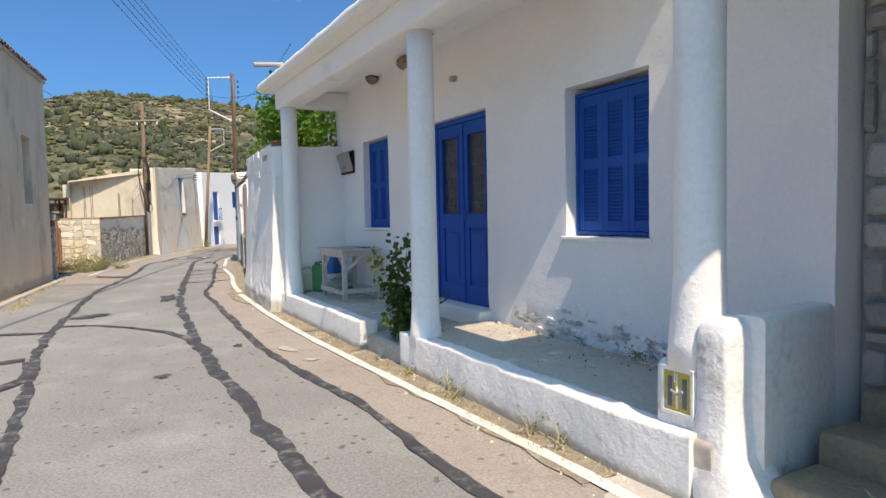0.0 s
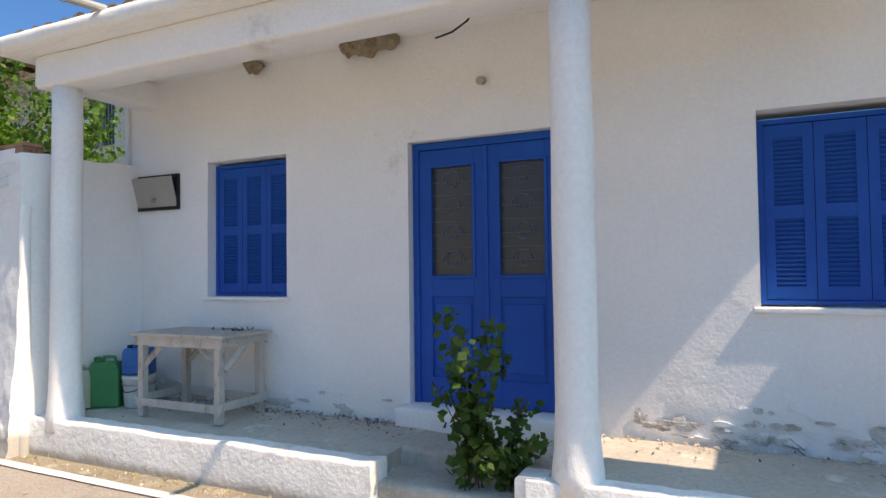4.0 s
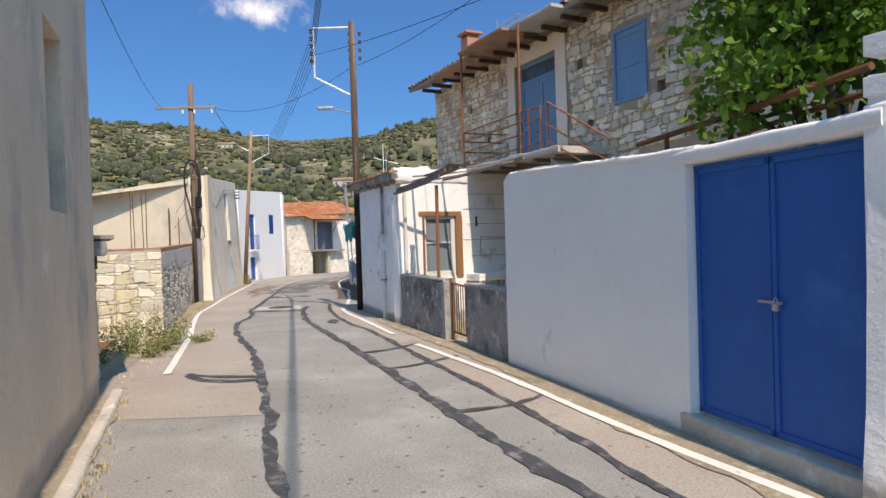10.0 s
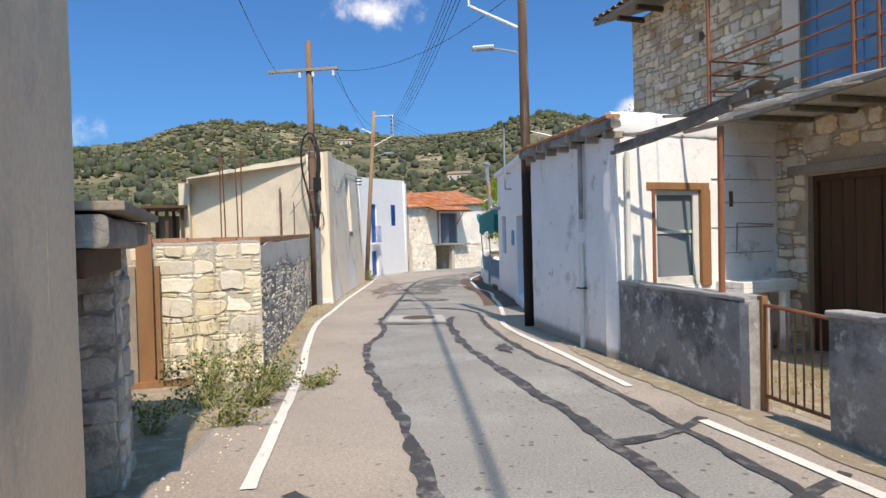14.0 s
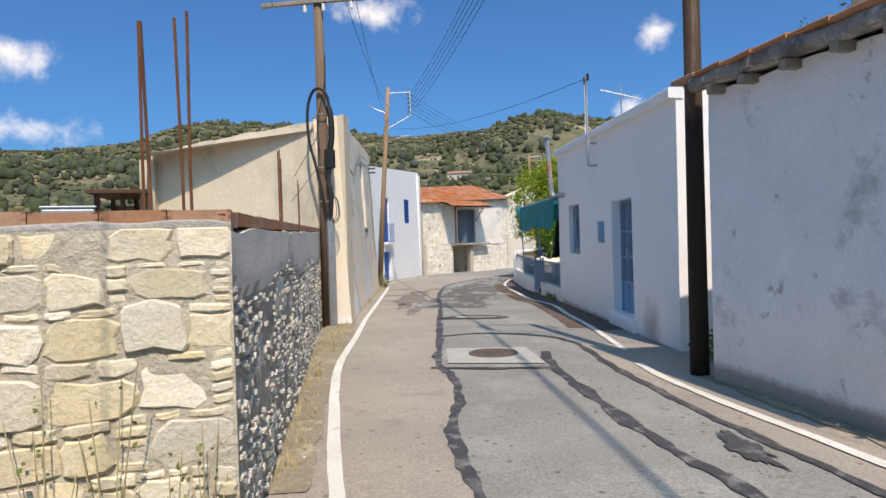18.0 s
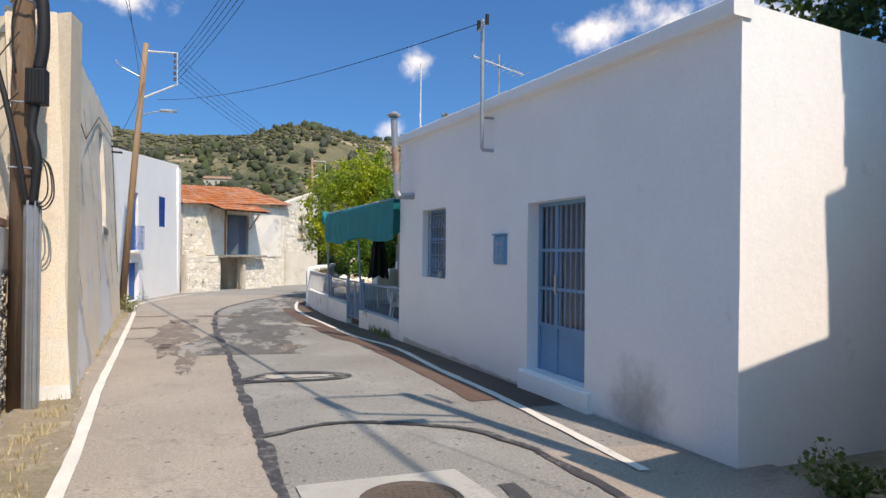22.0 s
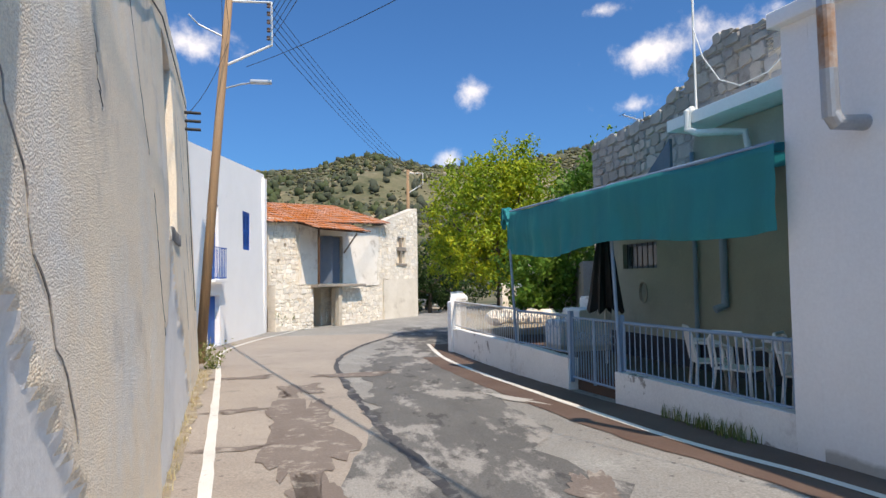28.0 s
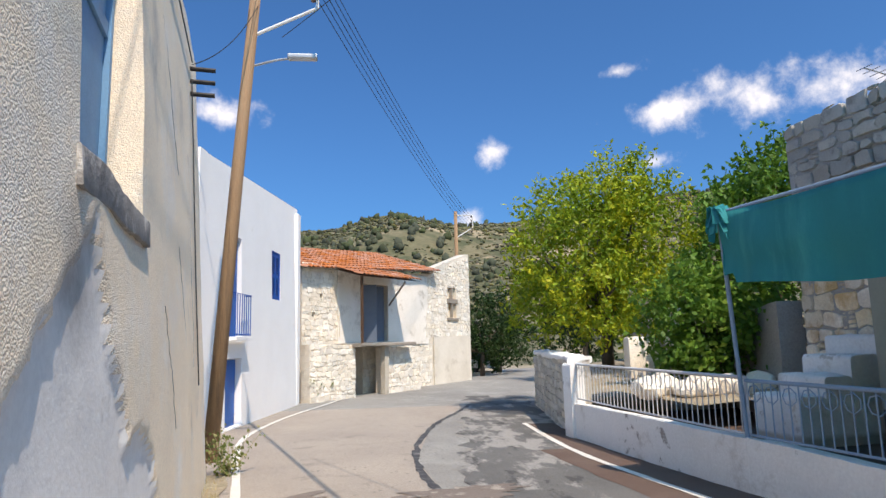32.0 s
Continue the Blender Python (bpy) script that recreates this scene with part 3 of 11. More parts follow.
def B(x0, x1, y0, y1, z0, z1, bevel=0.0, m=None):
    bm = bmesh.new()
    box(bm, x0, x1, y0, y1, z0, z1, bevel, m)
    return bm


def tube(bm, pts, r, seg=8, r2=None, cap=True):
    """A round bar through the points, with mitred turns."""
    pts = [Vector(p) for p in pts]
    r2 = r if r2 is None else r2
    rings = []
    side = None
    for i, p in enumerate(pts):
        if i == 0:
            d = pts[1] - p
        elif i == len(pts) - 1:
            d = p - pts[i - 1]
        else:
            d = (pts[i + 1] - p).normalized() + (p - pts[i - 1]).normalized()
        d.normalize()
        if side is None:
            side = d.cross(Vector((0, 0, 1)))
            if side.length < 0.05:
                side = d.cross(Vector((1, 0, 0)))
        side = (side - d * side.dot(d)).normalized()
        up = side.cross(d)
        rr = r + (r2 - r) * i / max(1, len(pts) - 1)
        rings.append([bm.verts.new(p + rr * (math.cos(a) * side + math.sin(a) * up)) for a in (2 * math.pi * k / seg for k in range(seg))])
    for a, b in zip(rings, rings[1:]):
        for k in range(seg):
            bm.faces.new((a[k], a[(k + 1) % seg], b[(k + 1) % seg], b[k]))
    if cap:
        bm.faces.new(rings[0][::-1])
        bm.faces.new(rings[-1])
    return bm


def T(pts, r, seg=8, r2=None):
    return tube(bmesh.new(), pts, r, seg, r2)


def supple(pts, n=6):
    """Points along a soft curve through the given ones."""
    P = [Vector(p) for p in pts]
    out = []
    for i in range(len(P) - 1):
        p0, p1, p2, p3 = P[max(0, i - 1)], P[i], P[i + 1], P[min(len(P) - 1, i + 2)]
        for q in range(n):
            t = q / n
            out.append(0.5 * ((2 * p1) + (p2 - p0) * t + (2 * p0 - 5 * p1 + 4 * p2 - p3) * t * t + (3 * p1 - p0 - 3 * p2 + p3) * t ** 3))
    return out + [P[-1]]


def sag(a, b, drop, n=14):
    a, b = Vector(a), Vector(b)
    return [a.lerp(b, k / n) - Vector((0, 0, drop * 4 * (k / n) * (1 - k / n))) for k in range(n + 1)]


def lathe(bm, profile, seg=20, centre=(0, 0), wob=0.0):
    rings = []
    for r, z in profile:
        rings.append([bm.verts.new((centre[0] + (r + wob * noise.noise((math.cos(a) * 2, math.sin(a) * 2, z * 2.5 + centre[0] * 3))) * math.cos(a),
                                    centre[1] + (r + wob * noise.noise((math.cos(a) * 2 + 9, math.sin(a) * 2, z * 2.5))) * math.sin(a), z))
                      for a in (2 * math.pi * k / seg for k in range(seg))])
    for a, b in zip(rings, rings[1:]):
        for k in range(seg):
            bm.faces.new((a[k], a[(k + 1) % seg], b[(k + 1) % seg], b[k]))
    bm.faces.new(rings[0][::-1])
    bm.faces.new(rings[-1])
    return bm


def breaks(vals, step):
    vals = sorted(set(round(v, 4) for v in vals))
    out = [vals[0]]
    for a, b in zip(vals, vals[1:]):
        k = max(1, math.ceil((b - a) / step - 1e-6))
        out += [a + (b - a) * i / k for i in range(1, k + 1)]
    return out


def wall_mesh(s0, s1, z0, top, thick=0.3, holes=(), step=0.25, amp=0.008, freq=1.1, seed=0.0, wave=0.0, bulge=None, lean=0.0):
    """A plastered wall in its own frame: front at n = 0, back at n = -thick, holes (s0, s1, z0, z1) right through it,
    a hand-trowelled unevenness amp, a top that may be a function of s."""
    ztop = top if callable(top) else (lambda s: top)
    sb = breaks([s0, s1] + [v for h in holes for v in h[:2] if s0 < v < s1], step)
    zmin = min(ztop(s) for s in sb)
    zlist = [z0] + [v for h in holes for v in h[2:] if z0 < v < zmin - 0.01]
    zlist.append(max(zmin - 0.02, max(zlist) + 0.01))
    zb = breaks(zlist, step)
    rows = len(zb) + 1
    verts, faces = [], []

    def bump(s, z):
        v = noise.noise((s * freq + seed, z * freq, seed * 1.7)) + 0.5 * noise.noise((s * freq * 3.1, z * freq * 3.1 + seed, 4.2))
        v *= amp
        if bulge:
            v += bulge(s, z)
        return v - lean * (z - z0)

    idx = {}
    for i, s in enumerate(sb):
        for j in range(rows):
            z = zb[j] if j < rows - 1 else ztop(s) + wave * noise.noise((s * 2.3 + seed, 1.3, seed)) + wave * 0.5 * noise.noise((s * 7.3, 3.3, seed))
            idx[i, j, 0] = len(verts); verts.append((s, bump(s, z), z))
            idx[i, j, 1] = len(verts); verts.append((s, -thick - lean * (z - z0), z))

    def solid(i, j):
        if not (0 <= i < len(sb) - 1 and 0 <= j < rows - 1):
            return False
        sc = (sb[i] + sb[i + 1]) / 2
        zc = (zb[j] + (zb[j + 1] if j + 1 < rows - 1 else zb[j] + 0.05)) / 2
        return not any(h[0] < sc < h[1] and h[2] < zc < h[3] for h in holes)

    for i in range(len(sb) - 1):
        for j in range(rows - 1):
            if not solid(i, j):
                continue
            a, b, c, d = (i, j), (i + 1, j), (i + 1, j + 1), (i, j + 1)
            faces.append([idx[(*p, 0)] for p in (a, b, c, d)][::-1])
            faces.append([idx[(*p, 1)] for p in (a, b, c, d)])
            for (p, q), (di, dj) in (((a, b), (0, -1)), ((b, c), (1, 0)), ((c, d), (0, 1)), ((d, a), (-1, 0))):
                if not solid(i + di, j + dj):
                    faces.append([idx[(*p, 0)], idx[(*q, 0)], idx[(*q, 1)], idx[(*p, 1)]])
    me = mesh_from(verts, faces, "wall")
    me.shade_smooth()
    try:
        me.set_sharp_from_angle(angle=radians(40))
    except AttributeError:
        pass
    return me


def stone_verts(w, h, d, rnd, round_=0.22):
    """A rough block with an irregular outline: corners knocked off, sides bowed, face domed; w along s, h along z, d out."""
    k = 0.30 * min(w, h)
    ring = []
    skew = rnd.uniform(-0.10, 0.10)
    for i, (x, z) in enumerate(((0, 0), (w, 0), (w, h), (0, h))):
        cx, cz = (1 if x == 0 else -1), (1 if z == 0 else -1)
        kx, kz = k * rnd.uniform(0.15, 1.1), k * rnd.uniform(0.15, 1.1)
        p, q = (x + cx * kx, z + cz * rnd.uniform(0.0, 0.10) * h), (x + cx * rnd.uniform(0.0, 0.07) * w, z + cz * kz)
        ring += [q, p] if i % 2 == 0 else [p, q]
    ring = [(x, z + skew * (x - w / 2) * h / max(w, h)) for x, z in ring]
    v = [(x, 0, z) for x, z in ring]
    v += [(x + rnd.uniform(-0.01, 0.01) * w, d * 0.55, z + rnd.uniform(-0.015, 0.015) * h) for x, z in ring]
    tilt, sl = rnd.uniform(-0.25, 0.25), rnd.uniform(-0.25, 0.25)
    v += [(w / 2 + (x - w / 2) * 0.84, d * (rnd.uniform(0.9, 1.08) + tilt * (x / w - 0.5) + sl * (z / h - 0.5)), h / 2 + (z - h / 2) * 0.80) for x, z in ring]
    f = []
    for a in (0, 8):
        for i in range(8):
            f.append((a + i, a + (i + 1) % 8, a + 8 + (i + 1) % 8, a + 8 + i))
    f.append(tuple(range(16, 24)))
    return v, f


def rubble(s0, s1, z0, top, holes=(), course=(0.13, 0.30), width=(0.2, 0.55), gap=0.02, depth=0.05, seed=1, keep=None, squared=0.2):
    """Stones in wandering courses on a wall face. Gives a list of (s, z, verts, faces), verts from the stone's own corner."""
    rnd = random.Random(seed)
    ztop = top if callable(top) else (lambda s: top)
    out = []
    z = z0
    zmax = max(ztop(s0 + (s1 - s0) * k / 20) for k in range(21))
    while z < zmax - 0.05:
        ch = rnd.uniform(*course)
        s = s0 - rnd.uniform(0, 0.1)
        while s < s1 - 0.04:
            w = rnd.uniform(*width)
            hh = ch
            if rnd.random() < 0.62 or hh < 0.15:
                pieces = [(0.0, hh * rnd.uniform(0.9, 1.0))]
            else:
                cut = rnd.uniform(0.3, 0.7)
                pieces = [(0.0, hh * cut), (hh * cut, hh * (1 - cut))]
            a, b = max(s, s0), min(s + w, s1)
            if b - a > 0.06:
                for dz, ph in pieces:
                    zc, sc = z + dz + ph / 2, (a + b) / 2
                    if z + dz + ph > ztop(sc) + 0.03:
                        continue
                    if any(h[0] < b - 0.02 and a + 0.02 < h[1] and h[2] < z + dz + ph - 0.02 and z + dz + 0.02 < h[3] for h in holes):
                        continue
                    if keep and not keep(sc, zc):
                        continue
                    g = gap * rnd.uniform(0.5, 1.5)
                    v, f = stone_verts(b - a - g, ph - g, depth * rnd.uniform(0.6, 1.3), rnd, squared)
                    out.append((a + g / 2, z + dz + g / 2 + 0.035 * math.sin(sc * 1.3 + z * 2.0) + rnd.uniform(-0.008, 0.008), v, f))
            s += w
        z += ch
    return out


def snecked(s0, s1, z0, top, holes=(), high=(0.12, 0.30), width=(0.16, 0.45), slip=0.45, gap=0.010, depth=0.035, seed=1, rough=0.10, wander=0.05):
    """Random rubble in loose wandering courses: large blunt blocks, with stacks of thin pinning slips beside and on top of them.
    Gives (s, z, verts, faces) like rubble()."""
    rnd = random.Random(seed)
    ztop = top if callable(top) else (lambda s: top)
    zmax = max(ztop(s0 + (s1 - s0) * k / 30) for k in range(31))
    beds = [z0]
    while beds[-1] < zmax:
        beds.append(beds[-1] + rnd.uniform(*high))

    def bed(j, s):
        return beds[j] + (wander * noise.noise((s * 1.3 + seed, j * 3.7, 1.0)) + 0.4 * wander * noise.noise((s * 4.1, j * 2.3 + seed, 5.0)) if j else 0.0)

    out = []

    def stone(a, b, lo, hi):
        w, h = b - a, hi(0.5) - lo(0.5)
        if w < 0.025 or h < 0.018:
            return
        sc, zc = a + w / 2, (lo(0.5) + hi(0.5)) / 2
        if zc > ztop(sc) - 0.01:
            return
        for h0, h1_, h2, h3 in holes:
            if h0 - 0.02 < sc < h1_ + 0.02 and h2 - 0.02 < zc < h3 + 0.02:
                return
        g = gap * rnd.uniform(0.5, 1.2)
        k = 0.5 if h < 0.06 else 1.0
        cut = rnd.uniform(0.06, 0.20)
        ring = []
        for x, e in ((cut, 0), (0.5, 0), (1 - cut, 0), (1, cut), (1, 0.5), (1, 1 - cut), (1 - cut, 1), (0.5, 1), (cut, 1), (0, 1 - cut), (0, 0.5), (0, cut)):
            zl, zh = lo(x) + g, hi(x) - g
            px, pz = a + g + x * (w - 2 * g), zl + e * (zh - zl)
            j = rough * min(w, h) * k
            px += rnd.uniform(-0.7, 0.7) * j * (1 if x < 0.3 else -1 if x > 0.7 else 0)
            pz += rnd.uniform(-0.7, 0.7) * j * (1 if e < 0.3 else -1 if e > 0.7 else 0)
            px, pz = min(max(px, s0), s1), min(pz, ztop(px))
            for h0, h1_, h2, h3 in holes:
                if h0 < px < h1_ and h2 < pz < h3:
                    px, pz = min(((px - h0, (h0, pz)), (h1_ - px, (h1_, pz)), (pz - h2, (px, h2)), (h3 - pz, (px, h3))))[1]
            ring.append((px - sc, pz - zc))
        d = depth * rnd.uniform(0.55, 1.25) * (0.75 if h < 0.06 else 1.0)
        tx, tz = rnd.uniform(-0.10, 0.10), rnd.uniform(-0.12, 0.12)
        r = 0.5 * min(w, h)
        k0, k1 = max(0.6, 1 - 0.003 / r), max(0.5, 1 - 0.011 / r)
        v = [(x, 0.0, z) for x, z in ring]
        v += [(x * k0, d * 0.70, z * k0) for x, z in ring]
        v += [(x * k1, d * rnd.uniform(0.94, 1.06) + tx * x * 0.4 + tz * z * 0.4, z * k1) for x, z in ring]
        f = [(o + i, o + (i + 1) % 12, o + 12 + (i + 1) % 12, o + 12 + i) for o in (0, 12) for i in range(12)]
        f.append(tuple(range(24, 36)))
        out.append((sc, zc, v, f))

    for j in range(len(beds) - 1):
        s = s0
        ch = beds[j + 1] - beds[j]
        while s < s1 - 0.03:
            big = rnd.random() > slip * 0.45
            w = rnd.uniform(*width) if big else rnd.uniform(0.08, 0.17)
            if s + w > s1 - 0.10:
                w = s1 - s
            a, b = s, s + w
            lo, hi = (lambda x, a=a, w=w: bed(j, a + x * w)), (lambda x, a=a, w=w: bed(j + 1, a + x * w))

            def level(f):
                return lambda x, f=f, lo=lo, hi=hi: lo(x) + f * (hi(x) - lo(x))

            if big and ch > 0.16 and rnd.random() < slip:
                f = 1 - rnd.uniform(0.16, 0.32)
                stone(a, b, lo, level(f))
                c = a + w * rnd.uniform(0.35, 0.65)
                if w > 0.22:
                    stone(a, c, level(f), hi); stone(c, b, level(f), hi)
                else:
                    stone(a, b, level(f), hi)
            elif big or ch < 0.10:
                stone(a, b, lo, hi)
            else:
                n = max(2, round(ch / rnd.uniform(0.045, 0.075)))
                for q in range(n):
                    stone(a + rnd.uniform(0, 0.01), b - rnd.uniform(0, 0.01), level(q / n), level((q + 1) / n))
            s += w
    return out


def rubble_joined(stones, n=0.0):
    verts, faces = [], []
    for s, z, v, f in stones:
        k = len(verts)
        verts += [(x + s, y + n, zz + z) for x, y, zz in v]
        faces += [tuple(i + k for i in q) for q in f]
    me = mesh_from(verts, faces, "rubble")
    return me


def rubble_parts(stones, mat, parent, n=0.0, name="stone"):
    for s, z, v, f in stones:
        me = mesh_from(v, [q[::-1] for q in f], name)
        me.materials.append(mat)
        ob = new(name, me)
        ob.parent = parent
        ob.matrix_local = Matrix.Translation((s, n, z))


def strip(pts, width, lift, jitter=0.0, step=0.35, seed=0, profile=None):
    """A flat band along a smooth line on the lane (plan points), a few millimetres proud of it."""
    P = [Vector(p) for p in pts]
    line = []
    for i in range(len(P) - 1):
        p0, p1, p2, p3 = P[max(0, i - 1)], P[i], P[i + 1], P[min(len(P) - 1, i + 2)]
        k = max(2, int((p2 - p1).length / step))
        for q in range(k):
            t = q / k
            line.append(0.5 * ((2 * p1) + (p2 - p0) * t + (2 * p0 - 5 * p1 + 4 * p2 - p3) * t * t + (3 * p1 - p0 - 3 * p2 + p3) * t ** 3))
    line.append(P[-1])
    verts, faces = [], []
    for i, p in enumerate(line):
        d = (line[min(i + 1, len(line) - 1)] - line[max(i - 1, 0)]).normalized()
        nrm = Vector((-d.y, d.x))
        w = width * (profile(i / max(1, len(line) - 1)) if profile else 1.0)
        wl_ = w / 2 + jitter * noise.noise((p.x * 1.9 + seed, p.y * 1.9, seed)) + jitter * 0.7 * noise.noise((p.x * 7 + seed, p.y * 7, 2))
        wr_ = w / 2 + jitter * noise.noise((p.x * 1.9 - seed, p.y * 1.9, seed + 5)) + jitter * 0.6 * noise.noise((p.x * 6, p.y * 6 + seed, 7))
        for k in (-wr_, wl_):
            q = p + nrm * k
            verts.append((q.x, q.y, zg(q.y) + lift))
        if i:
            n0 = 2 * i
            faces.append((n0 - 2, n0 - 1, n0 + 1, n0))
    return mesh_from(verts, [f[::-1] for f in faces], "strip")


def blot(cx, cy, rx, ry, ang, lift, seed=0, rough=0.35, n=36):
    """A ragged patch lying on the lane."""
    verts, c, s = [(cx, cy, zg(cy) + lift)], math.cos(ang), math.sin(ang)
    for k in range(n):
        a = 2 * math.pi * k / n
        r = 1 + rough * noise.noise((math.cos(a) * 1.6 + seed, math.sin(a) * 1.6, seed * 3.1)) + rough * 0.6 * noise.noise((math.cos(a) * 5, math.sin(a) * 5 + seed, 3))
        x, y = rx * r * math.cos(a), ry * r * math.sin(a)
        verts.append((cx + x * c - y * s, cy + x * s + y * c, zg(cy + x * s + y * c) + lift))
    return mesh_from(verts, [(0, 1 + k, 1 + (k + 1) % n) for k in range(n)], "blot")


def leaf_cloud(points, size, seed=0, spread=0.0, droop=0.3, broad=0.55):
    """Leaves: one bent four-sided blade at every point."""
    rng = np.random.default_rng(seed)
    pts = np.asarray(points, float)
    n = len(pts)
    if spread:
        pts = pts + rng.normal(0, spread, (n, 3))
    d = rng.normal(0, 1, (n, 3))
    d[:, 2] -= droop
    d /= np.linalg.norm(d, axis=1)[:, None]
    s = np.cross(d, rng.normal(0, 1, (n, 3)))
    s /= np.linalg.norm(s, axis=1)[:, None] + 1e-9
    up = np.cross(d, s)
    L = size * rng.uniform(0.6, 1.35, (n, 1))
    W = L * broad * 0.5
    tip = pts + d * L
    mid = pts + d * L * 0.45 + up * L * 0.08
    v = np.stack([pts, mid - s * W, tip, mid + s * W], 1).reshape(-1, 3)
    me = bpy.data.meshes.new("leaves")
    me.vertices.add(4 * n); me.vertices.foreach_set("co", v.ravel())
    me.loops.add(4 * n); me.loops.foreach_set("vertex_index", np.arange(4 * n, dtype=np.int32))
    me.polygons.add(n)
    me.polygons.foreach_set("loop_start", np.arange(0, 4 * n, 4, dtype=np.int32))
    me.polygons.foreach_set("loop_total", np.full(n, 4, dtype=np.int32))
    me.update(calc_edges=True)
    return me


def tree(name, at, trunk_h, trunk_r, blobs, leaves, size, mat, label, category="tree", seed=0, limbs=9, broad=0.55, hollow=0.45):
    """A tapered trunk, limbs that fork towards the crown's lobes, and leaves set in twiggy sprays within the lobes.
    blobs: (x, y, z, rx, ry, rz) from the tree's foot."""
    rnd = random.Random(seed)
    t = thing(name, Matrix.Translation(at), label, category)
    bm = bmesh.new()
    top = Vector((rnd.uniform(-0.1, 0.1), rnd.uniform(-0.1, 0.1), trunk_h))
    tube(bm, [Vector((0, 0, -0.15)), Vector((0.03, 0.02, trunk_h * 0.5)), top], trunk_r, 10, trunk_r * 0.72)
    part("trunk", bm, M_BARK, t, smooth=True)
    for k in range(limbs):
        b = blobs[k % len(blobs)]
        e = Vector(b[:3]) + Vector((rnd.uniform(-0.6, 0.6) * b[3], rnd.uniform(-0.6, 0.6) * b[4], rnd.uniform(-0.5, 0.7) * b[5]))
        st = top * rnd.uniform(0.7, 1.0)
        midp = st.lerp(e, 0.5) + Vector((rnd.uniform(-0.2, 0.2), rnd.uniform(-0.2, 0.2), 0.25))
        bm = bmesh.new()
        tube(bm, [st, midp, e], trunk_r * 0.45, 7, trunk_r * 0.10)
        for _ in range(3):
            q = midp.lerp(e, rnd.uniform(0.1, 0.9))
            tube(bm, [q, q + Vector((rnd.uniform(-0.5, 0.5), rnd.uniform(-0.5, 0.5), rnd.uniform(0.0, 0.6)))], trunk_r * 0.14, 5, trunk_r * 0.05)
        part("limb", bm, M_BARK, t, smooth=True)
    rng = np.random.default_rng(seed + 5)
    vol = np.array([b[3] * b[4] * b[5] for b in blobs]); vol = vol / vol.sum()
    pts = []
    for b, share in zip(blobs, vol):
        n_spray = max(6, int(leaves * share / 26))
        dirs = rng.normal(0, 1, (n_spray, 3)); dirs /= np.linalg.norm(dirs, axis=1)[:, None]
        rad = rng.uniform(hollow, 1.08, (n_spray, 1)) ** 0.7
        c = np.array(b[:3]) + dirs * rad * np.array(b[3:])
        for p, dd in zip(c, dirs):
            kk = rng.integers(14, 38)
            axis = dd * 0.6 + rng.normal(0, 0.5, 3) + np.array((0, 0, 0.25))
            axis /= np.linalg.norm(axis)
            ln = rng.uniform(0.25, 0.6)
            tt = rng.uniform(-0.3, 1.0, (kk, 1))
            pts.append(p + axis * tt * ln + rng.normal(0, 0.07, (kk, 3)))
    cr = part("crown", leaf_cloud(np.concatenate(pts), size, seed + 9, 0.02, broad=broad), mat, t)
    cr["kind"] = "stuff"
    return t


def tuft(bm_pts, cx, cy, cz, n, h, spread, rnd, lean=0.5):
    for _ in range(n):
        a, r = rnd.uniform(0, 6.283), spread * rnd.random() ** 0.7
        x, y = cx + r * math.cos(a), cy + r * math.sin(a)
        hh = h * rnd.uniform(0.4, 1.1)
        la = rnd.uniform(0, 6.283)
        lx, ly = lean * hh * math.cos(la) * rnd.random(), lean * hh * math.sin(la) * rnd.random()
        bm_pts.append((x, y, cz, x + lx, y + ly, cz + hh))


def blades(segs, width=0.006):
    verts, faces = [], []
    for x0, y0, z0, x1, y1, z1 in segs:
        a = math.atan2(y1 - y0, x1 - x0) + 1.57
        wx, wy = width * math.cos(a), width * math.sin(a)
        k = len(verts)
        mx, my, mz = x0 + (x1 - x0) * 0.35, y0 + (y1 - y0) * 0.35, z0 + (z1 - z0) * 0.6
        verts += [(x0 - wx, y0 - wy, z0), (x0 + wx, y0 + wy, z0), (mx + wx * 0.8, my + wy * 0.8, mz), (mx - wx * 0.8, my - wy * 0.8, mz), (x1, y1, z1)]
        faces += [(k, k + 1, k + 2, k + 3), (k + 3, k + 2, k + 4)]
    return mesh_from(verts, faces, "blades")


# ---- ground, lane and hills ----
# plan points of the lane's right and left edges (foot of the walls), from behind the start to beyond the bend
R_EDGE = [(9.0, -12.0), (4.6, -3.0), (2.2, 1.6), (0.75, 3.9), (-2.6, 10.2), (-4.1, 13.5), (-5.7, 18.4), (-7.4, 23.15), (-8.45, 27.0), (-8.5, 28.7),
          (-9.85, 37.0), (-10.5, 40.5), (-11.05, 43.2), (-11.6, 47.9), (-11.0, 54.4), (-9.6, 60.0), (-7.0, 68.0), (-2.0, 80.0)]
L_EDGE = [(-3.0, -14.0), (-6.2, -4.0), (-7.4, 6.0), (-8.6, 11.5), (-9.9, 15.0), (-10.75, 17.4), (-11.0, 19.2), (-11.6, 21.4), (-12.1, 23.0), (-13.4, 27.0),
          (-14.5, 31.0), (-15.0, 34.0), (-16.0, 40.0), (-17.3, 46.0), (-18.2, 50.0), (-17.5, 57.2), (-16.0, 59.8), (-12.8, 64.2), (-10.7, 67.6), (-6.0, 82.0)]


def at_y(line, y):
    for (x0, y0), (x1, y1) in zip(line, line[1:]):
        if y0 <= y <= y1:
            return x0 + (x1 - x0) * (y - y0) / (y1 - y0)
    return line[0][0] if y < line[0][1] else line[-1][0]


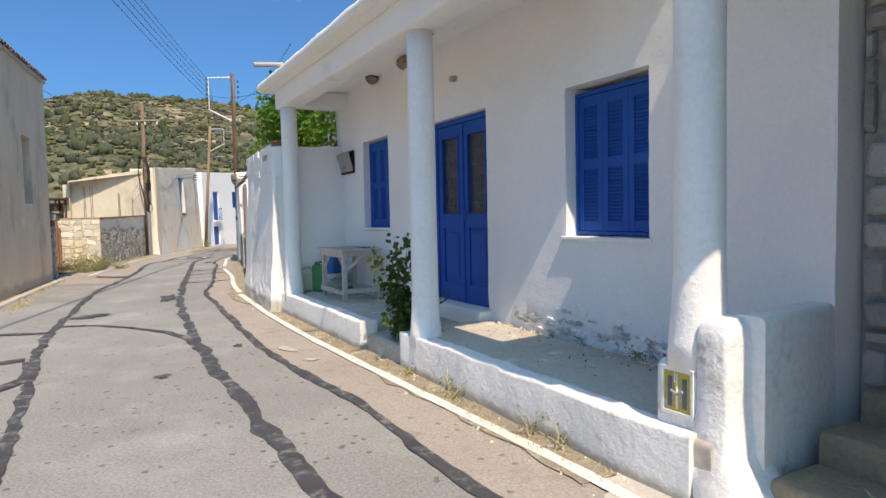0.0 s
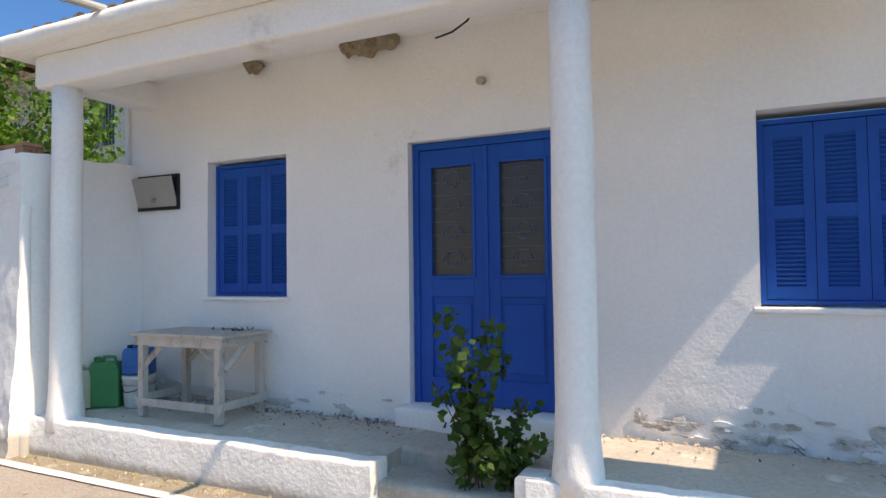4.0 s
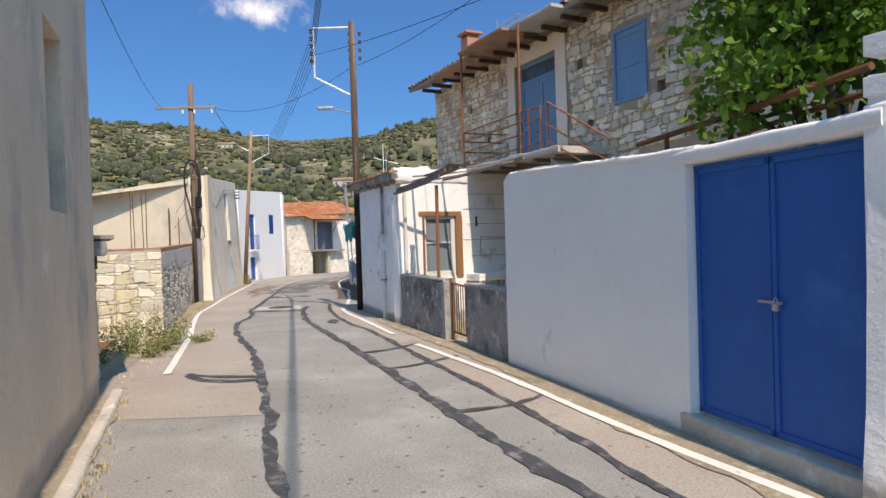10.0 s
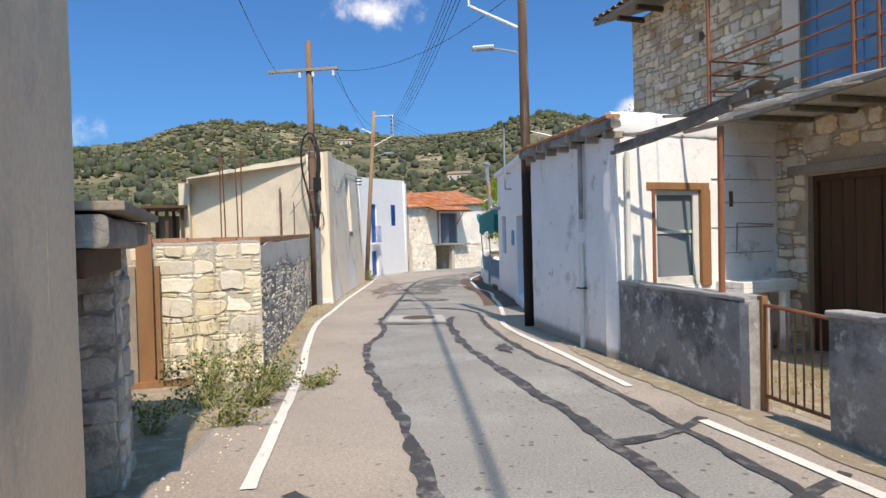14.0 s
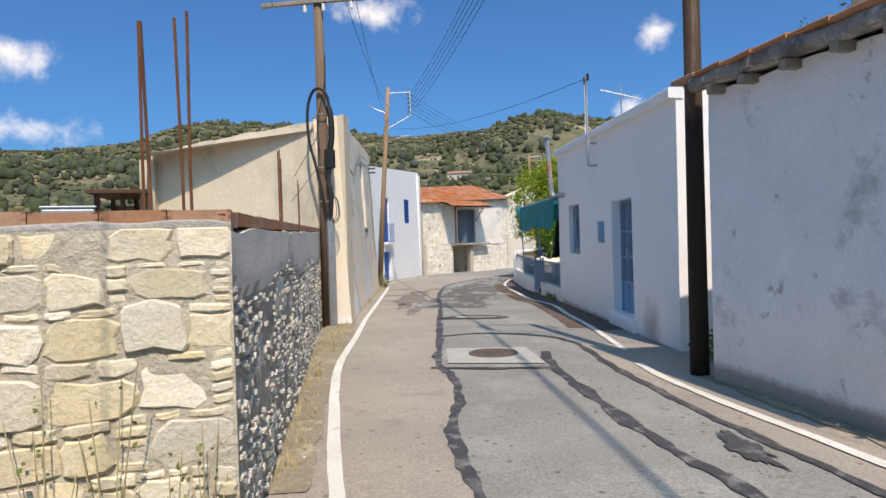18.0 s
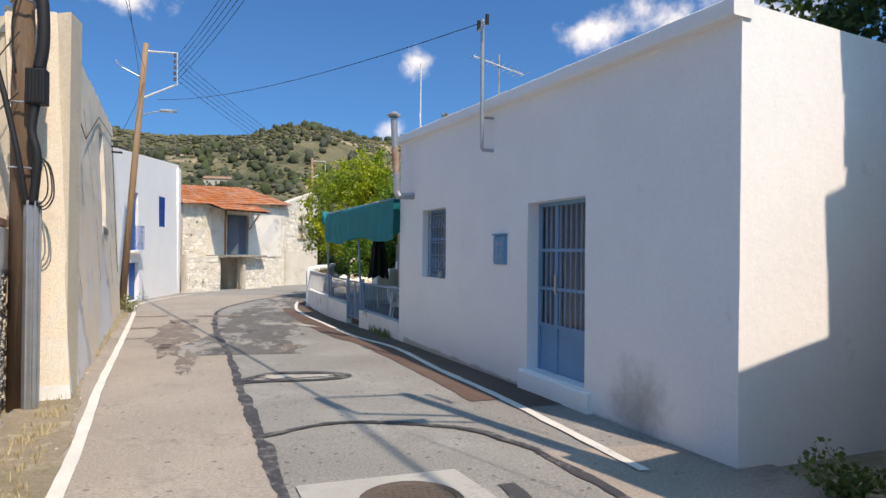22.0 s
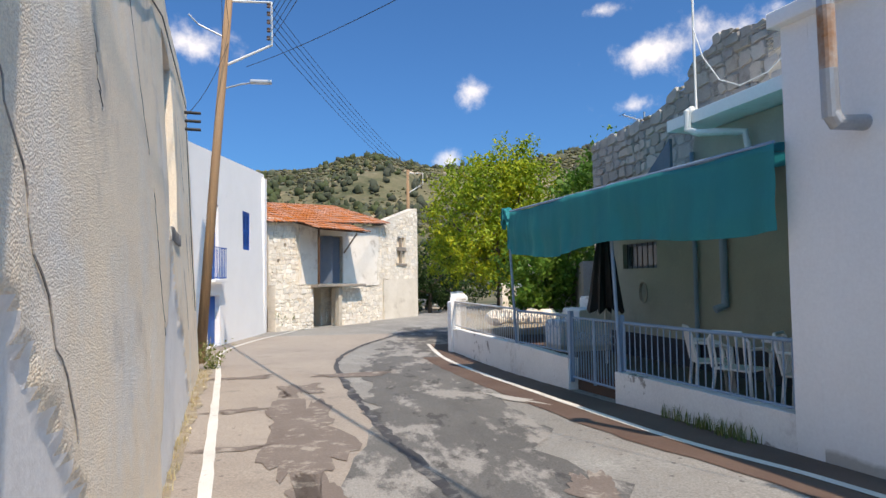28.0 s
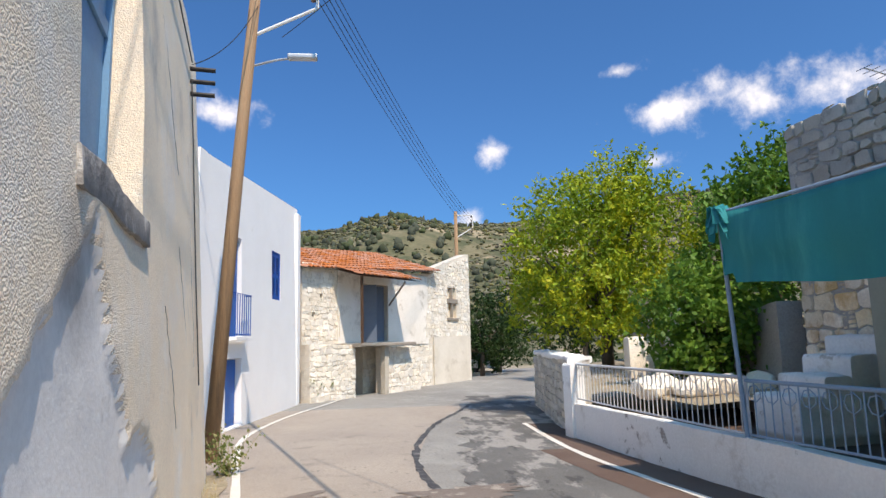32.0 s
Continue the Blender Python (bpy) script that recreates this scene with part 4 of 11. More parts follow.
# skyline of the hills round the valley: azimuth from the lane's heading, elevation (degrees)
SKYLINE = ((-180, 5.5), (-75, 6.0), (-45, 7.0), (-34.4, 8.0), (-30, 9.4), (-28, 9.7), (-24.5, 9.8), (-19.2, 9.75), (-15.2, 9.2), (-10.5, 8.95), (-6.9, 9.3), (-4.3, 9.5), (-2, 10.15),
           (0.8, 10.75), (3.6, 10.4), (6.5, 9.7), (12, 9.8), (18, 10.6), (23, 11.2), (28, 11.0), (40, 9.5), (75, 7.0), (180, 5.5))
RIDGE = 620.0


def hill(x, y):
    """Height of the land: the valley floor and the scrubby hills all round, whose ridge lies some 600 m off."""
    h = zg(max(-390.0, min(490.0, y)))
    d = math.hypot(x + 12, y - 20)
    if d > 80:
        a = math.degrees(math.atan2(x + 12, y - 20))
        for (a0, e0), (a1, e1) in zip(SKYLINE, SKYLINE[1:]):
            if a0 <= a <= a1:
                el = e0 + (e1 - e0) * (a - a0) / (a1 - a0)
                break
        far = min(1.0, max(0.0, (d - 110) / (RIDGE - 110)))
        crest = 2.0 + RIDGE * math.tan(radians(el))
        rise = crest * (0.30 * far + 0.70 * far * far * (3 - 2 * far))
        rough = far * (1 - far) * 4
        rise += rough * (9.0 * noise.noise((x * 0.006, y * 0.006, 1.0)) + 5.0 * noise.noise((x * 0.02, y * 0.02, 5.0))) + far * 1.5 * noise.noise((x * 0.05, y * 0.05, 9.0))
        if d > RIDGE + 30:
            rise -= (d - RIDGE - 30) * 0.16
        h += rise * min(1.0, (d - 80) / 60.0)
    return h


def land():
    rad = [0, 6, 12, 20, 30, 42, 55, 66, 80, 95, 110, 130] + list(range(150, 680, 17)) + [720, 800, 1000, 1500]
    seg = 240
    verts, faces = [(-12, 20, hill(-12, 20) - 0.03)], []
    for r in rad[1:]:
        for k in range(seg):
            a = 2 * math.pi * k / seg
            x, y = -12 + r * math.sin(a), 20 + r * math.cos(a)
            verts.append((x, y, hill(x, y) - 0.03))
    for k in range(seg):
        faces.append((0, 1 + (k + 1) % seg, 1 + k))
    for i in range(len(rad) - 2):
        a, b = 1 + i * seg, 1 + (i + 1) * seg
        for k in range(seg):
            faces.append((a + k, a + (k + 1) % seg, b + (k + 1) % seg, b + k))
    return mesh_from(verts, faces, "land")


M_HILL = material("dry_hillside", (0.215, 0.180, 0.105), (0.140, 0.128, 0.070), 0.97, scale=0.018, fine=0.5, bump=0.0, grain=0.3,
                  third=(0.40, 0.31, 0.20), third_scale=0.022, third_at=0.57, third_soft=0.05, dirt=(0.080, 0.086, 0.042), dirt_scale=0.05, dirt_at=0.49, dirt_soft=0.14)
me = land()
me.shade_smooth()
me.materials.append(M_SOIL)
me.materials.append(M_HILL)
for p in me.polygons:
    if math.hypot(p.center.x + 12, p.center.y - 20) > 66:
        p.material_index = 1
ground = tagged(part("ground", me, None), "dry earth of the village and the scrubby hills round it", "ground", kind="structure")

# the lane: one sheet of worn asphalt
verts, faces = [], []
ys = [-12 + 0.75 * k for k in range(int(92 / 0.75) + 1)]
for i, y in enumerate(ys):
    xl, xr = at_y(L_EDGE, y) - 0.25, at_y(R_EDGE, y) + 0.35
    for k in range(13):
        x = xl + (xr - xl) * k / 12
        verts.append((x, y, zg(y)))
    if i:
        a = 13 * (i - 1)
        for k in range(12):
            faces.append((a + k, a + k + 1, a + 14 + k, a + 13 + k))
lane = tagged(part("road", mesh_from(verts, faces, "road"), M_ASPH, smooth=True), "worn grey asphalt lane with dark tar seams", "road", kind="structure")


def marking(name, me, mat, label, category):
    ob = tagged(part(name, me, mat), label, category, kind="structure")
    return ob


# side strips, lighter and pinkish, between the outer seams and the walls
def side_sheet(inner, outer, lift):
    v, f = [], []
    y0, y1 = max(inner[0][1], outer[0][1]), min(inner[-1][1], outer[-1][1])
    n = int((y1 - y0) / 0.5)
    for i in range(n + 1):
        y = y0 + (y1 - y0) * i / n
        a, b = at_y(inner, y), at_y(outer, y)
        for k in range(5):
            x = a + (b - a) * k / 4
            v.append((x, y, zg(y) + lift))
        if i:
            q = 5 * (i - 1)
            for k in range(4):
                f.append((q + k, q + k + 1, q + 6 + k, q + 5 + k))
    if outer[0][0] < inner[0][0]:
        f = [t[::-1] for t in f]
    return mesh_from(v, f, "sheet")


SEAM_R = [(5.5, -6.0), (2.4, 0.0), (0.19, 3.57), (-0.71, 5.25), (-2.18, 7.61), (-4.24, 11.76), (-5.16, 13.65), (-5.55, 15.0), (-6.2, 17.0), (-7.02, 19.35), (-7.96, 22.2), (-8.55, 23.6), (-9.05, 25.2), (-9.5, 27.0), (-9.9, 29.3)]
SEAM_M = [(3.6, -6.0), (1.2, 0.2), (-0.78, 3.69), (-1.68, 5.31), (-3.17, 8.05), (-4.97, 11.87), (-5.65, 13.6), (-6.3, 15.2), (-7.24, 17.83), (-7.86, 19.52), (-9.2, 23.2), (-9.63, 24.42), (-10.22, 26.87), (-10.45, 28.6)]
SEAM_L = [(-1.0, -4.0), (-2.2, 2.0), (-3.18, 4.48), (-4.76, 7.25), (-5.71, 9.11), (-7.9, 14.3), (-8.45, 16.2), (-8.96, 17.86), (-9.63, 19.87), (-10.7, 22.6), (-11.2, 24.3), (-11.45, 26.4), (-11.84, 27.6), (-12.13, 29.47), (-12.6, 32.5),
          (-12.95, 34.9), (-13.4, 37.5), (-13.75, 39.6), (-14.05, 42.0), (-14.4, 46.2), (-13.9, 50.0), (-13.0, 53.0), (-12.4, 55.0)]
marking("side_strip_right", side_sheet(SEAM_R, [(x + 0.3, y) for x, y in R_EDGE], 0.004), M_ASPHP, "pinkish beige verge strip of worn asphalt", "road")
marking("side_strip_left", side_sheet(SEAM_L[6:], [(x - 0.2, y) for x, y in L_EDGE], 0.004), M_ASPHP, "pinkish grey side lane of smoother asphalt", "road")
marking("dark_resurfacing", strip([(-12.9, 35.5), (-12.9, 38.5), (-12.8, 42.0), (-12.7, 45.5), (-12.3, 49.5), (-11.9, 53.0), (-11.2, 58.0)], 2.0, 0.006, 0.35, seed=4), M_ASPHD, "darker patch of asphalt with pale worn spots", "road")
for k, (nm, ln, w, j) in enumerate((("tar_seam", SEAM_M, 0.20, 0.10), ("tar_seam", SEAM_L, 0.17, 0.09), ("tar_seam", SEAM_R, 0.15, 0.07))):
    marking(nm, strip(ln, w * 0.66, 0.010, j * 0.62, 0.09, seed=k + 2), M_TAR, "black tar seam snaking along the lane", "road repair")
for k, (pts, w) in enumerate((
        ([(-10.1, 18.42), (-9.7, 18.2), (-9.02, 18.05)], 0.13), ([(-10.05, 18.33), (-9.75, 17.98), (-9.35, 17.86), (-8.95, 17.9)], 0.17),
        ([(-6.66, 16.05), (-6.0, 16.2), (-5.6, 16.6)], 0.10), ([(-7.4, 18.3), (-6.9, 18.6), (-6.4, 19.1)], 0.10), ([(-7.9, 19.6), (-7.4, 19.9), (-7.0, 20.4)], 0.10),
        ([(-4.9, 7.3), (-5.5, 7.0), (-6.4, 6.9)], 0.16), ([(-5.7, 9.1), (-6.3, 9.0), (-7.0, 8.7)], 0.14), ([(-4.76, 7.2), (-4.3, 6.3), (-4.5, 5.3)], 0.16),
        ([(-3.2, 8.0), (-3.9, 8.9), (-5.2, 9.6), (-6.0, 9.6)], 0.08), ([(-11.9, 27.3), (-11.2, 27.25), (-10.3, 27.35)], 0.11),
        ([(-12.7, 33.0), (-12.2, 33.55), (-11.5, 33.45), (-11.25, 33.15), (-11.6, 32.95), (-12.2, 32.95), (-12.7, 32.9)], 0.16), ([(-12.3, 30.2), (-11.4, 30.6), (-10.3, 30.1), (-9.9, 29.3)], 0.10))):
    marking("tar_seam", strip(pts, w, 0.0108 + 0.00025 * k, 0.05, 0.1, seed=k + 20), M_TAR, "short black tar repair across the lane", "road repair")
for k, (x, y, rx, ry, a) in enumerate(((-1.9, 3.2, 0.11, 0.07, 0.4), (-2.9, 6.4, 0.10, 0.06, 1.0), (-2.6, 7.9, 0.06, 0.08, 0.2), (-5.7, 13.0, 0.5, 0.16, 1.9), (-6.0, 10.6, 0.35, 0.18, 0.6),
                                       (-9.0, 24.2, 0.35, 0.12, 1.8), (-12.1, 36.2, 0.5, 0.18, 1.4), (-14.55, 39.3, 0.40, 2.4, 0.10), (-14.9, 42.2, 0.32, 0.8, 0.1), (-15.9, 43.9, 0.5, 0.22, 0.2), (-15.5, 40.4, 0.32, 0.14, 0.3), (-15.2, 38.2, 0.4, 0.10, 0.2), (-13.9, 43.9, 0.7, 0.35, 0.3), (-13.6, 34.8, 0.12, 1.1, 0.15), (-14.2, 36.4, 0.18, 0.9, 0.2))):
    marking("road_stain", blot(x, y, rx, ry, a, 0.0125, k, 0.85, 72), M_STAIN if k > 5 else M_TAR, "dark oily stain on the asphalt", "stain")
for k, (x, y, rx, ry, a) in enumerate(((-12.15, 33.25, 0.26, 0.10, 0.0), (-11.65, 33.22, 0.25, 0.11, 0.1), (-11.75, 40.6, 0.10, 0.5, 0.55), (-1.9, 7.6, 0.2, 0.08, 2.2), (-1.5, 7.0, 0.07, 0.07, 0))):
    marking("worn_patch", blot(x, y, rx, ry, a, 0.014, k + 40, 0.8, 60), M_PATCH, "pale worn patch in the road surface", "stain")
# brown strips by the white house and fenced terrace; the wall-side one is painted shade
marking("gutter_strip", strip([(-9.2, 30.9), (-9.3, 31.6), (-9.66, 34.2), (-10.07, 36.6), (-10.5, 38.6), (-11.0, 41.2), (-11.42, 44.0), (-11.7, 46.8), (-11.6, 50.0)], 0.60, 0.0085, 0.05, seed=8), M_BROWNSTRIP, "red-brown strip standing for the wall's shade beside the white house", "road")
marking("gutter_strip", strip([(-9.74, 31.3), (-10.02, 33.6), (-10.52, 36.6), (-10.95, 37.9), (-11.47, 40.7), (-11.95, 44.0), (-12.2, 46.6)], 0.46, 0.0088, 0.05, seed=9), M_BROWNSTRIP, "red-brown asphalt strip along the edge line", "road")
marking("concrete_apron", blot(1.45, 2.95, 0.55, 0.8, 0.55, 0.015, 71, 0.3, 60), M_CONC, "pale worn concrete apron at the porch end", "road repair")
# painted edge lines
LINE_R = [[(1.5, 2.4), (0.82, 3.78), (-0.05, 5.28), (-1.77, 8.27), (-3.0, 10.6), (-4.3, 13.3)], [(-4.4, 13.6), (-5.1, 15.3), (-5.9, 17.55), (-7.05, 20.3)], [(-7.5, 21.6), (-8.1, 23.5), (-9.0, 26.3), (-9.25, 27.6)],
          [(-9.28, 28.65), (-9.55, 31.4), (-9.85, 33.4), (-10.15, 35.9), (-10.7, 37.8), (-11.2, 40.7), (-11.7, 44.0), (-11.95, 46.6), (-11.9, 50.1)]]
LINE_L = [[(-10.4, 18.45), (-11.5, 22.2), (-12.25, 24.4), (-13.15, 27.3), (-13.8, 30.4), (-14.38, 33.1), (-15.1, 36.8), (-16.6, 44.3), (-17.1, 46.6), (-17.55, 49.2), (-17.45, 52.0), (-17.0, 55.0), (-15.9, 60.0)]]
for pts in LINE_R + LINE_L:
    marking("edge_line", strip(pts, 0.105, 0.016, 0.012, 0.2, seed=3), M_LINE, "worn white painted edge line of the lane", "road marking")
# pale square round the manhole, and its cover
marking("concrete_patch", mesh_from([(x, y, zg(y) + 0.0145) for x, y in ((-11.93, 28.85), (-10.72, 28.98), (-10.42, 27.62), (-11.72, 27.60))], [(3, 2, 1, 0)][::-1], "patch"), M_PATCH, "pale concrete square round the manhole", "road repair")
cov = thing("manhole_cover", Matrix.Translation((-11.17, 28.38, zg(28.4) + 0.015)), "round brown iron manhole cover set in the lane", "manhole cover")
bm = bmesh.new()
lathe(bm, [(0.36, 0.0), (0.36, 0.012), (0.31, 0.014), (0.305, 0.006)], 28)
part("rim", bm, M_IRON, cov)
bm = bmesh.new()
lathe(bm, [(0.30, 0.0), (0.30, 0.012), (0.29, 0.015)], 28)
for gx in range(-5, 6):
    for gy in range(-5, 6):
        if math.hypot(gx, gy) * 0.05 < 0.26:
            box(bm, gx * 0.05 - 0.014, gx * 0.05 + 0.014, gy * 0.05 - 0.014, gy * 0.05 + 0.014, 0.014, 0.020)
part("lid", bm, M_IRON, cov)


# ---- doors and windows ----
count = {"window": 0, "door": 0}


def shutter_window(m, s0, s1, z0, z1, n, leaves, mat, label, slats=15, fields=2, open_gap=0.0):
    """Louvred shutters closed over a window: jambs, leaves with stiles and rails, tilted slats of their own."""
    count["window"] += 1
    w = tagged(new("window_%d" % count["window"]), label, "window", kind="structure")
    w.matrix_world = m @ Matrix.Translation((s0, n, z0))
    W, H = s1 - s0, z1 - z0
    bm = bmesh.new()
    for x0, x1, a, b in ((0, 0.035, 0, H), (W - 0.035, W, 0, H), (0.035, W - 0.035, H - 0.035, H), (0.035, W - 0.035, 0, 0.03)):
        box(bm, x0, x1, -0.06, 0.012, a, b)
    part("window_frame", bm, mat, w)
    # flat dark sheet, painted for the shade behind the slats
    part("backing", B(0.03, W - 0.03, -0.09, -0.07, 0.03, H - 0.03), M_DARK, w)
    lw = (W - 0.07) / leaves
    fh = (H - 0.075 - 0.09 * (fields + 1)) / fields
    sw = lw - 0.13
    sm = B(0, sw, -0.004, 0.004, -0.5 * fh / slats * 1.25, 0.5 * fh / slats * 1.25, m=Matrix.Rotation(radians(-38), 4, "X"))
    slat_me = bpy.data.meshes.new("slat")
    sm.to_mesh(slat_me); sm.free()
    slat_me.materials.append(mat)
    for k in range(leaves):
        x = 0.035 + k * lw
        bm = bmesh.new()
        box(bm, x + 0.002, x + 0.065, -0.034, 0.0, 0.035, H - 0.04)
        box(bm, x + lw - 0.065, x + lw - 0.002, -0.034, 0.0, 0.035, H - 0.04)
        z = 0.035
        for q in range(fields + 1):
            box(bm, x + 0.065, x + lw - 0.065, -0.032, -0.002, z, z + 0.09)
            z += 0.09 + fh
        leaf = part("shutter", bm, mat, w)
        for q in range(fields):
            zz = 0.125 + q * (fh + 0.09)
            for i in range(slats):
                o = new("slat", slat_me)
                o.parent = leaf
                o.matrix_local = Matrix.Translation((x + 0.065, -0.018, zz + (i + 0.5) * fh / slats))
    return w


def glazed_window(m, s0, s1, z0, z1, n, mat, label, bars=1, sill=True):
    count["window"] += 1
    w = tagged(new("window_%d" % count["window"]), label, "window", kind="structure")
    w.matrix_world = m @ Matrix.Translation((s0, n, z0))
    W, H = s1 - s0, z1 - z0
    bm = bmesh.new()
    for x0, x1, a, b in ((0, 0.05, 0, H), (W - 0.05, W, 0, H), (0.05, W - 0.05, H - 0.05, H), (0.05, W - 0.05, 0, 0.05)):
        box(bm, x0, x1, -0.05, 0.0, a, b, 0.004)
    part("window_frame", bm, mat, w)
    for k in range(bars):
        zc = H * (k + 1) / (bars + 1) + 0.08
        part("glazing_bar", B(0.05, W - 0.05, -0.045, -0.005, zc - 0.022, zc + 0.022), mat, w)
    lo = 0.05
    for k in range(bars + 1):
        hi = H - 0.05 if k == bars else H * (k + 1) / (bars + 1) + 0.058
        part("pane", B(0.05, W - 0.05, -0.032, -0.026, lo, hi), M_GLASS, w)
        lo = hi + 0.044
    if sill:
        part("window_sill", B(-0.04, W + 0.04, -0.06, 0.05, -0.05, 0.0, 0.006), mat, w)
    return w


def door_root(m, s0, z0, n, label):
    count["door"] += 1
    d = tagged(new("door_%d" % count["door"]), label, "door", kind="structure")
    d.matrix_world = m @ Matrix.Translation((s0, n, z0))
    return d


# ---- the porch house ----
H1 = wall_frame((1.615, 5.013), (1.138, 5.892))
house = thing("porch_house", H1, "low whitewashed house with a columned porch and blue shutters", "house")
DOOR, WIN_A, WIN_B = (2.33, 3.70, 0.50, 2.77), (-0.03, 0.98, 1.37, 2.73), (5.02, 6.03, 1.41, 2.79)


def peel(s, z):
    """The foot of the wall and the strip by the large window have lost their smooth coat."""
    v = 0.0
    if z < 0.75:
        v -= 0.012 * max(0.0, min(1.0, (0.62 + 0.16 * noise.noise((s * 2.2, 0, 3)) - z) / 0.06)) * (1.0 if -0.6 < s < 1.7 else 0.4)
    return v


part("wall", wall_mesh(-1.47, 7.26, -0.2, 3.715, 0.35, (DOOR, WIN_A, WIN_B), 0.07, 0.007, 1.4, 1.0,
                       bulge=lambda s, z: peel(s, z) + 0.004 * noise.noise((s * 13, z * 13, 2.0)) * (1.0 if s < 1.7 else 0.35) + (0.008 * noise.noise((s * 8, z * 8, 5.0)) if z < 0.75 else 0.0)), M_WHITE, house)
rnd = random.Random(15)
M_BARE = material("bared_undercoat", (0.72, 0.695, 0.655), (0.60, 0.575, 0.535), 0.95, fine=30, bump=1.0, depth=0.014, grain=0.2, dirt=(0.40, 0.37, 0.33), dirt_scale=8.0, dirt_at=0.56)
for k in range(26):
    s_ = rnd.uniform(-0.9, 1.9) if k < 17 else rnd.uniform(3.9, 7.0)
    zc = (0.46 if s_ < 2.3 else 0.39) + abs(rnd.gauss(0.03, 0.05))
    a_, b_ = rnd.uniform(0.03, 0.16), rnd.uniform(0.015, 0.045)
    vv = [(s_, 0.012, zc)]
    for q in range(26):
        an = 2 * math.pi * q / 26
        rr = 1 + 0.7 * noise.noise((math.cos(an) * 1.7 + k, math.sin(an) * 1.7, k * 2.3)) + 0.4 * noise.noise((math.cos(an) * 5, math.sin(an) * 5 + k, 1.0))
        vv.append((s_ + a_ * rr * math.cos(an), 0.006, zc + b_ * rr * math.sin(an)))
    part("bare_patch", mesh_from(vv, [(0, 1 + (q + 1) % 26, 1 + q) for q in range(26)], "patch"), M_BARE, house, "patch of bared grey undercoat")
rnd = random.Random(47)
for k in range(95):
    s_ = rnd.uniform(-0.9, 1.45) if k < 75 else rnd.uniform(3.9, 7.0)
    zc = (0.44 if s_ < 2.3 else 0.37) + abs(rnd.gauss(0.0, 0.11))
    a_, b_ = rnd.uniform(0.02, 0.075), rnd.uniform(0.008, 0.03)
    tilt, lift = rnd.uniform(-0.2, 0.2), rnd.uniform(0.006, 0.015)
    ring = [(2 * math.pi * q / 11, 1 + 0.45 * noise.noise((q * 1.9, k * 3.1, 0.5))) for q in range(11)]
    face_ = [(s_ + a_ * r_ * math.cos(an), lift + tilt * b_ * r_ * math.sin(an), zc + b_ * r_ * math.sin(an)) for an, r_ in ring]
    back_ = [(x, -0.01, z) for x, y, z in face_]
    part("plaster_flake", mesh_from(face_ + back_, [tuple(range(11))[::-1], tuple(range(11, 22))] + [(q, (q + 1) % 11, 11 + (q + 1) % 11, 11 + q) for q in range(11)], "flake"), M_WHITE if k % 3 else M_BARE, house)
for k in range(12):
    s_ = rnd.uniform(-0.9, 1.7)
    zc, l_ = 0.43 + abs(rnd.gauss(0.0, 0.06)), rnd.uniform(0.04, 0.13)
    steep = rnd.choice((0.1, 0.25, 1.6))
    part("crevice", T([(s_ + l_ * (u - 0.5), 0.012, zc + steep * l_ * (u - 0.5) * 0.5 + 0.012 * noise.noise((u * 6, k, 1))) for u in (0, 0.2, 0.4, 0.6, 0.8, 1.0)], 0.006, 5, 0.002), M_DARKCEM, house)
part("side_wall", wall_mesh(0, 5.0, -0.2, 4.2, 0.3, (), 0.4, 0.008), M_WHITE, house, m=Matrix.Translation((7.25, 0, 0)) @ pose(0, 0, 0, 0, 0, -90))
part("side_wall", wall_mesh(0, 5.0, -0.2, 4.2, 0.3, (), 0.4, 0.008), M_WHITE, house, m=Matrix.Translation((-1.46, -5.0, 0)) @ pose(0, 0, 0, 0, 0, 90))
part("rear_wall", B(-1.2, 7.0, -5.3, -5.0, -0.2, 3.6), M_WHITE, house)
# porch ceiling and roof: a slab, its unseen near end slotted to shape the sun patch
slab = [(-0.66, -0.30), (-0.63, 0.0), (-0.03, 0.38), (-0.03, 1.28), (7.28, 1.28), (7.28, -0.30)]
part("porch_roof", mesh_from([(a, b, 3.70) for a, b in slab] + [(a, b, 3.79) for a, b in slab],
                             [tuple(range(6))[::-1], tuple(range(6, 12))] + [(k, (k + 1) % 6, 6 + (k + 1) % 6, 6 + k) for k in range(6)], "slab"), M_WHITE, house)
# unseen piece added past the house end to bound the sun slot
part("porch_roof", B(-2.94, -1.00, -0.30, 1.28, 3.70, 3.79, 0.03), M_WHITE, house)


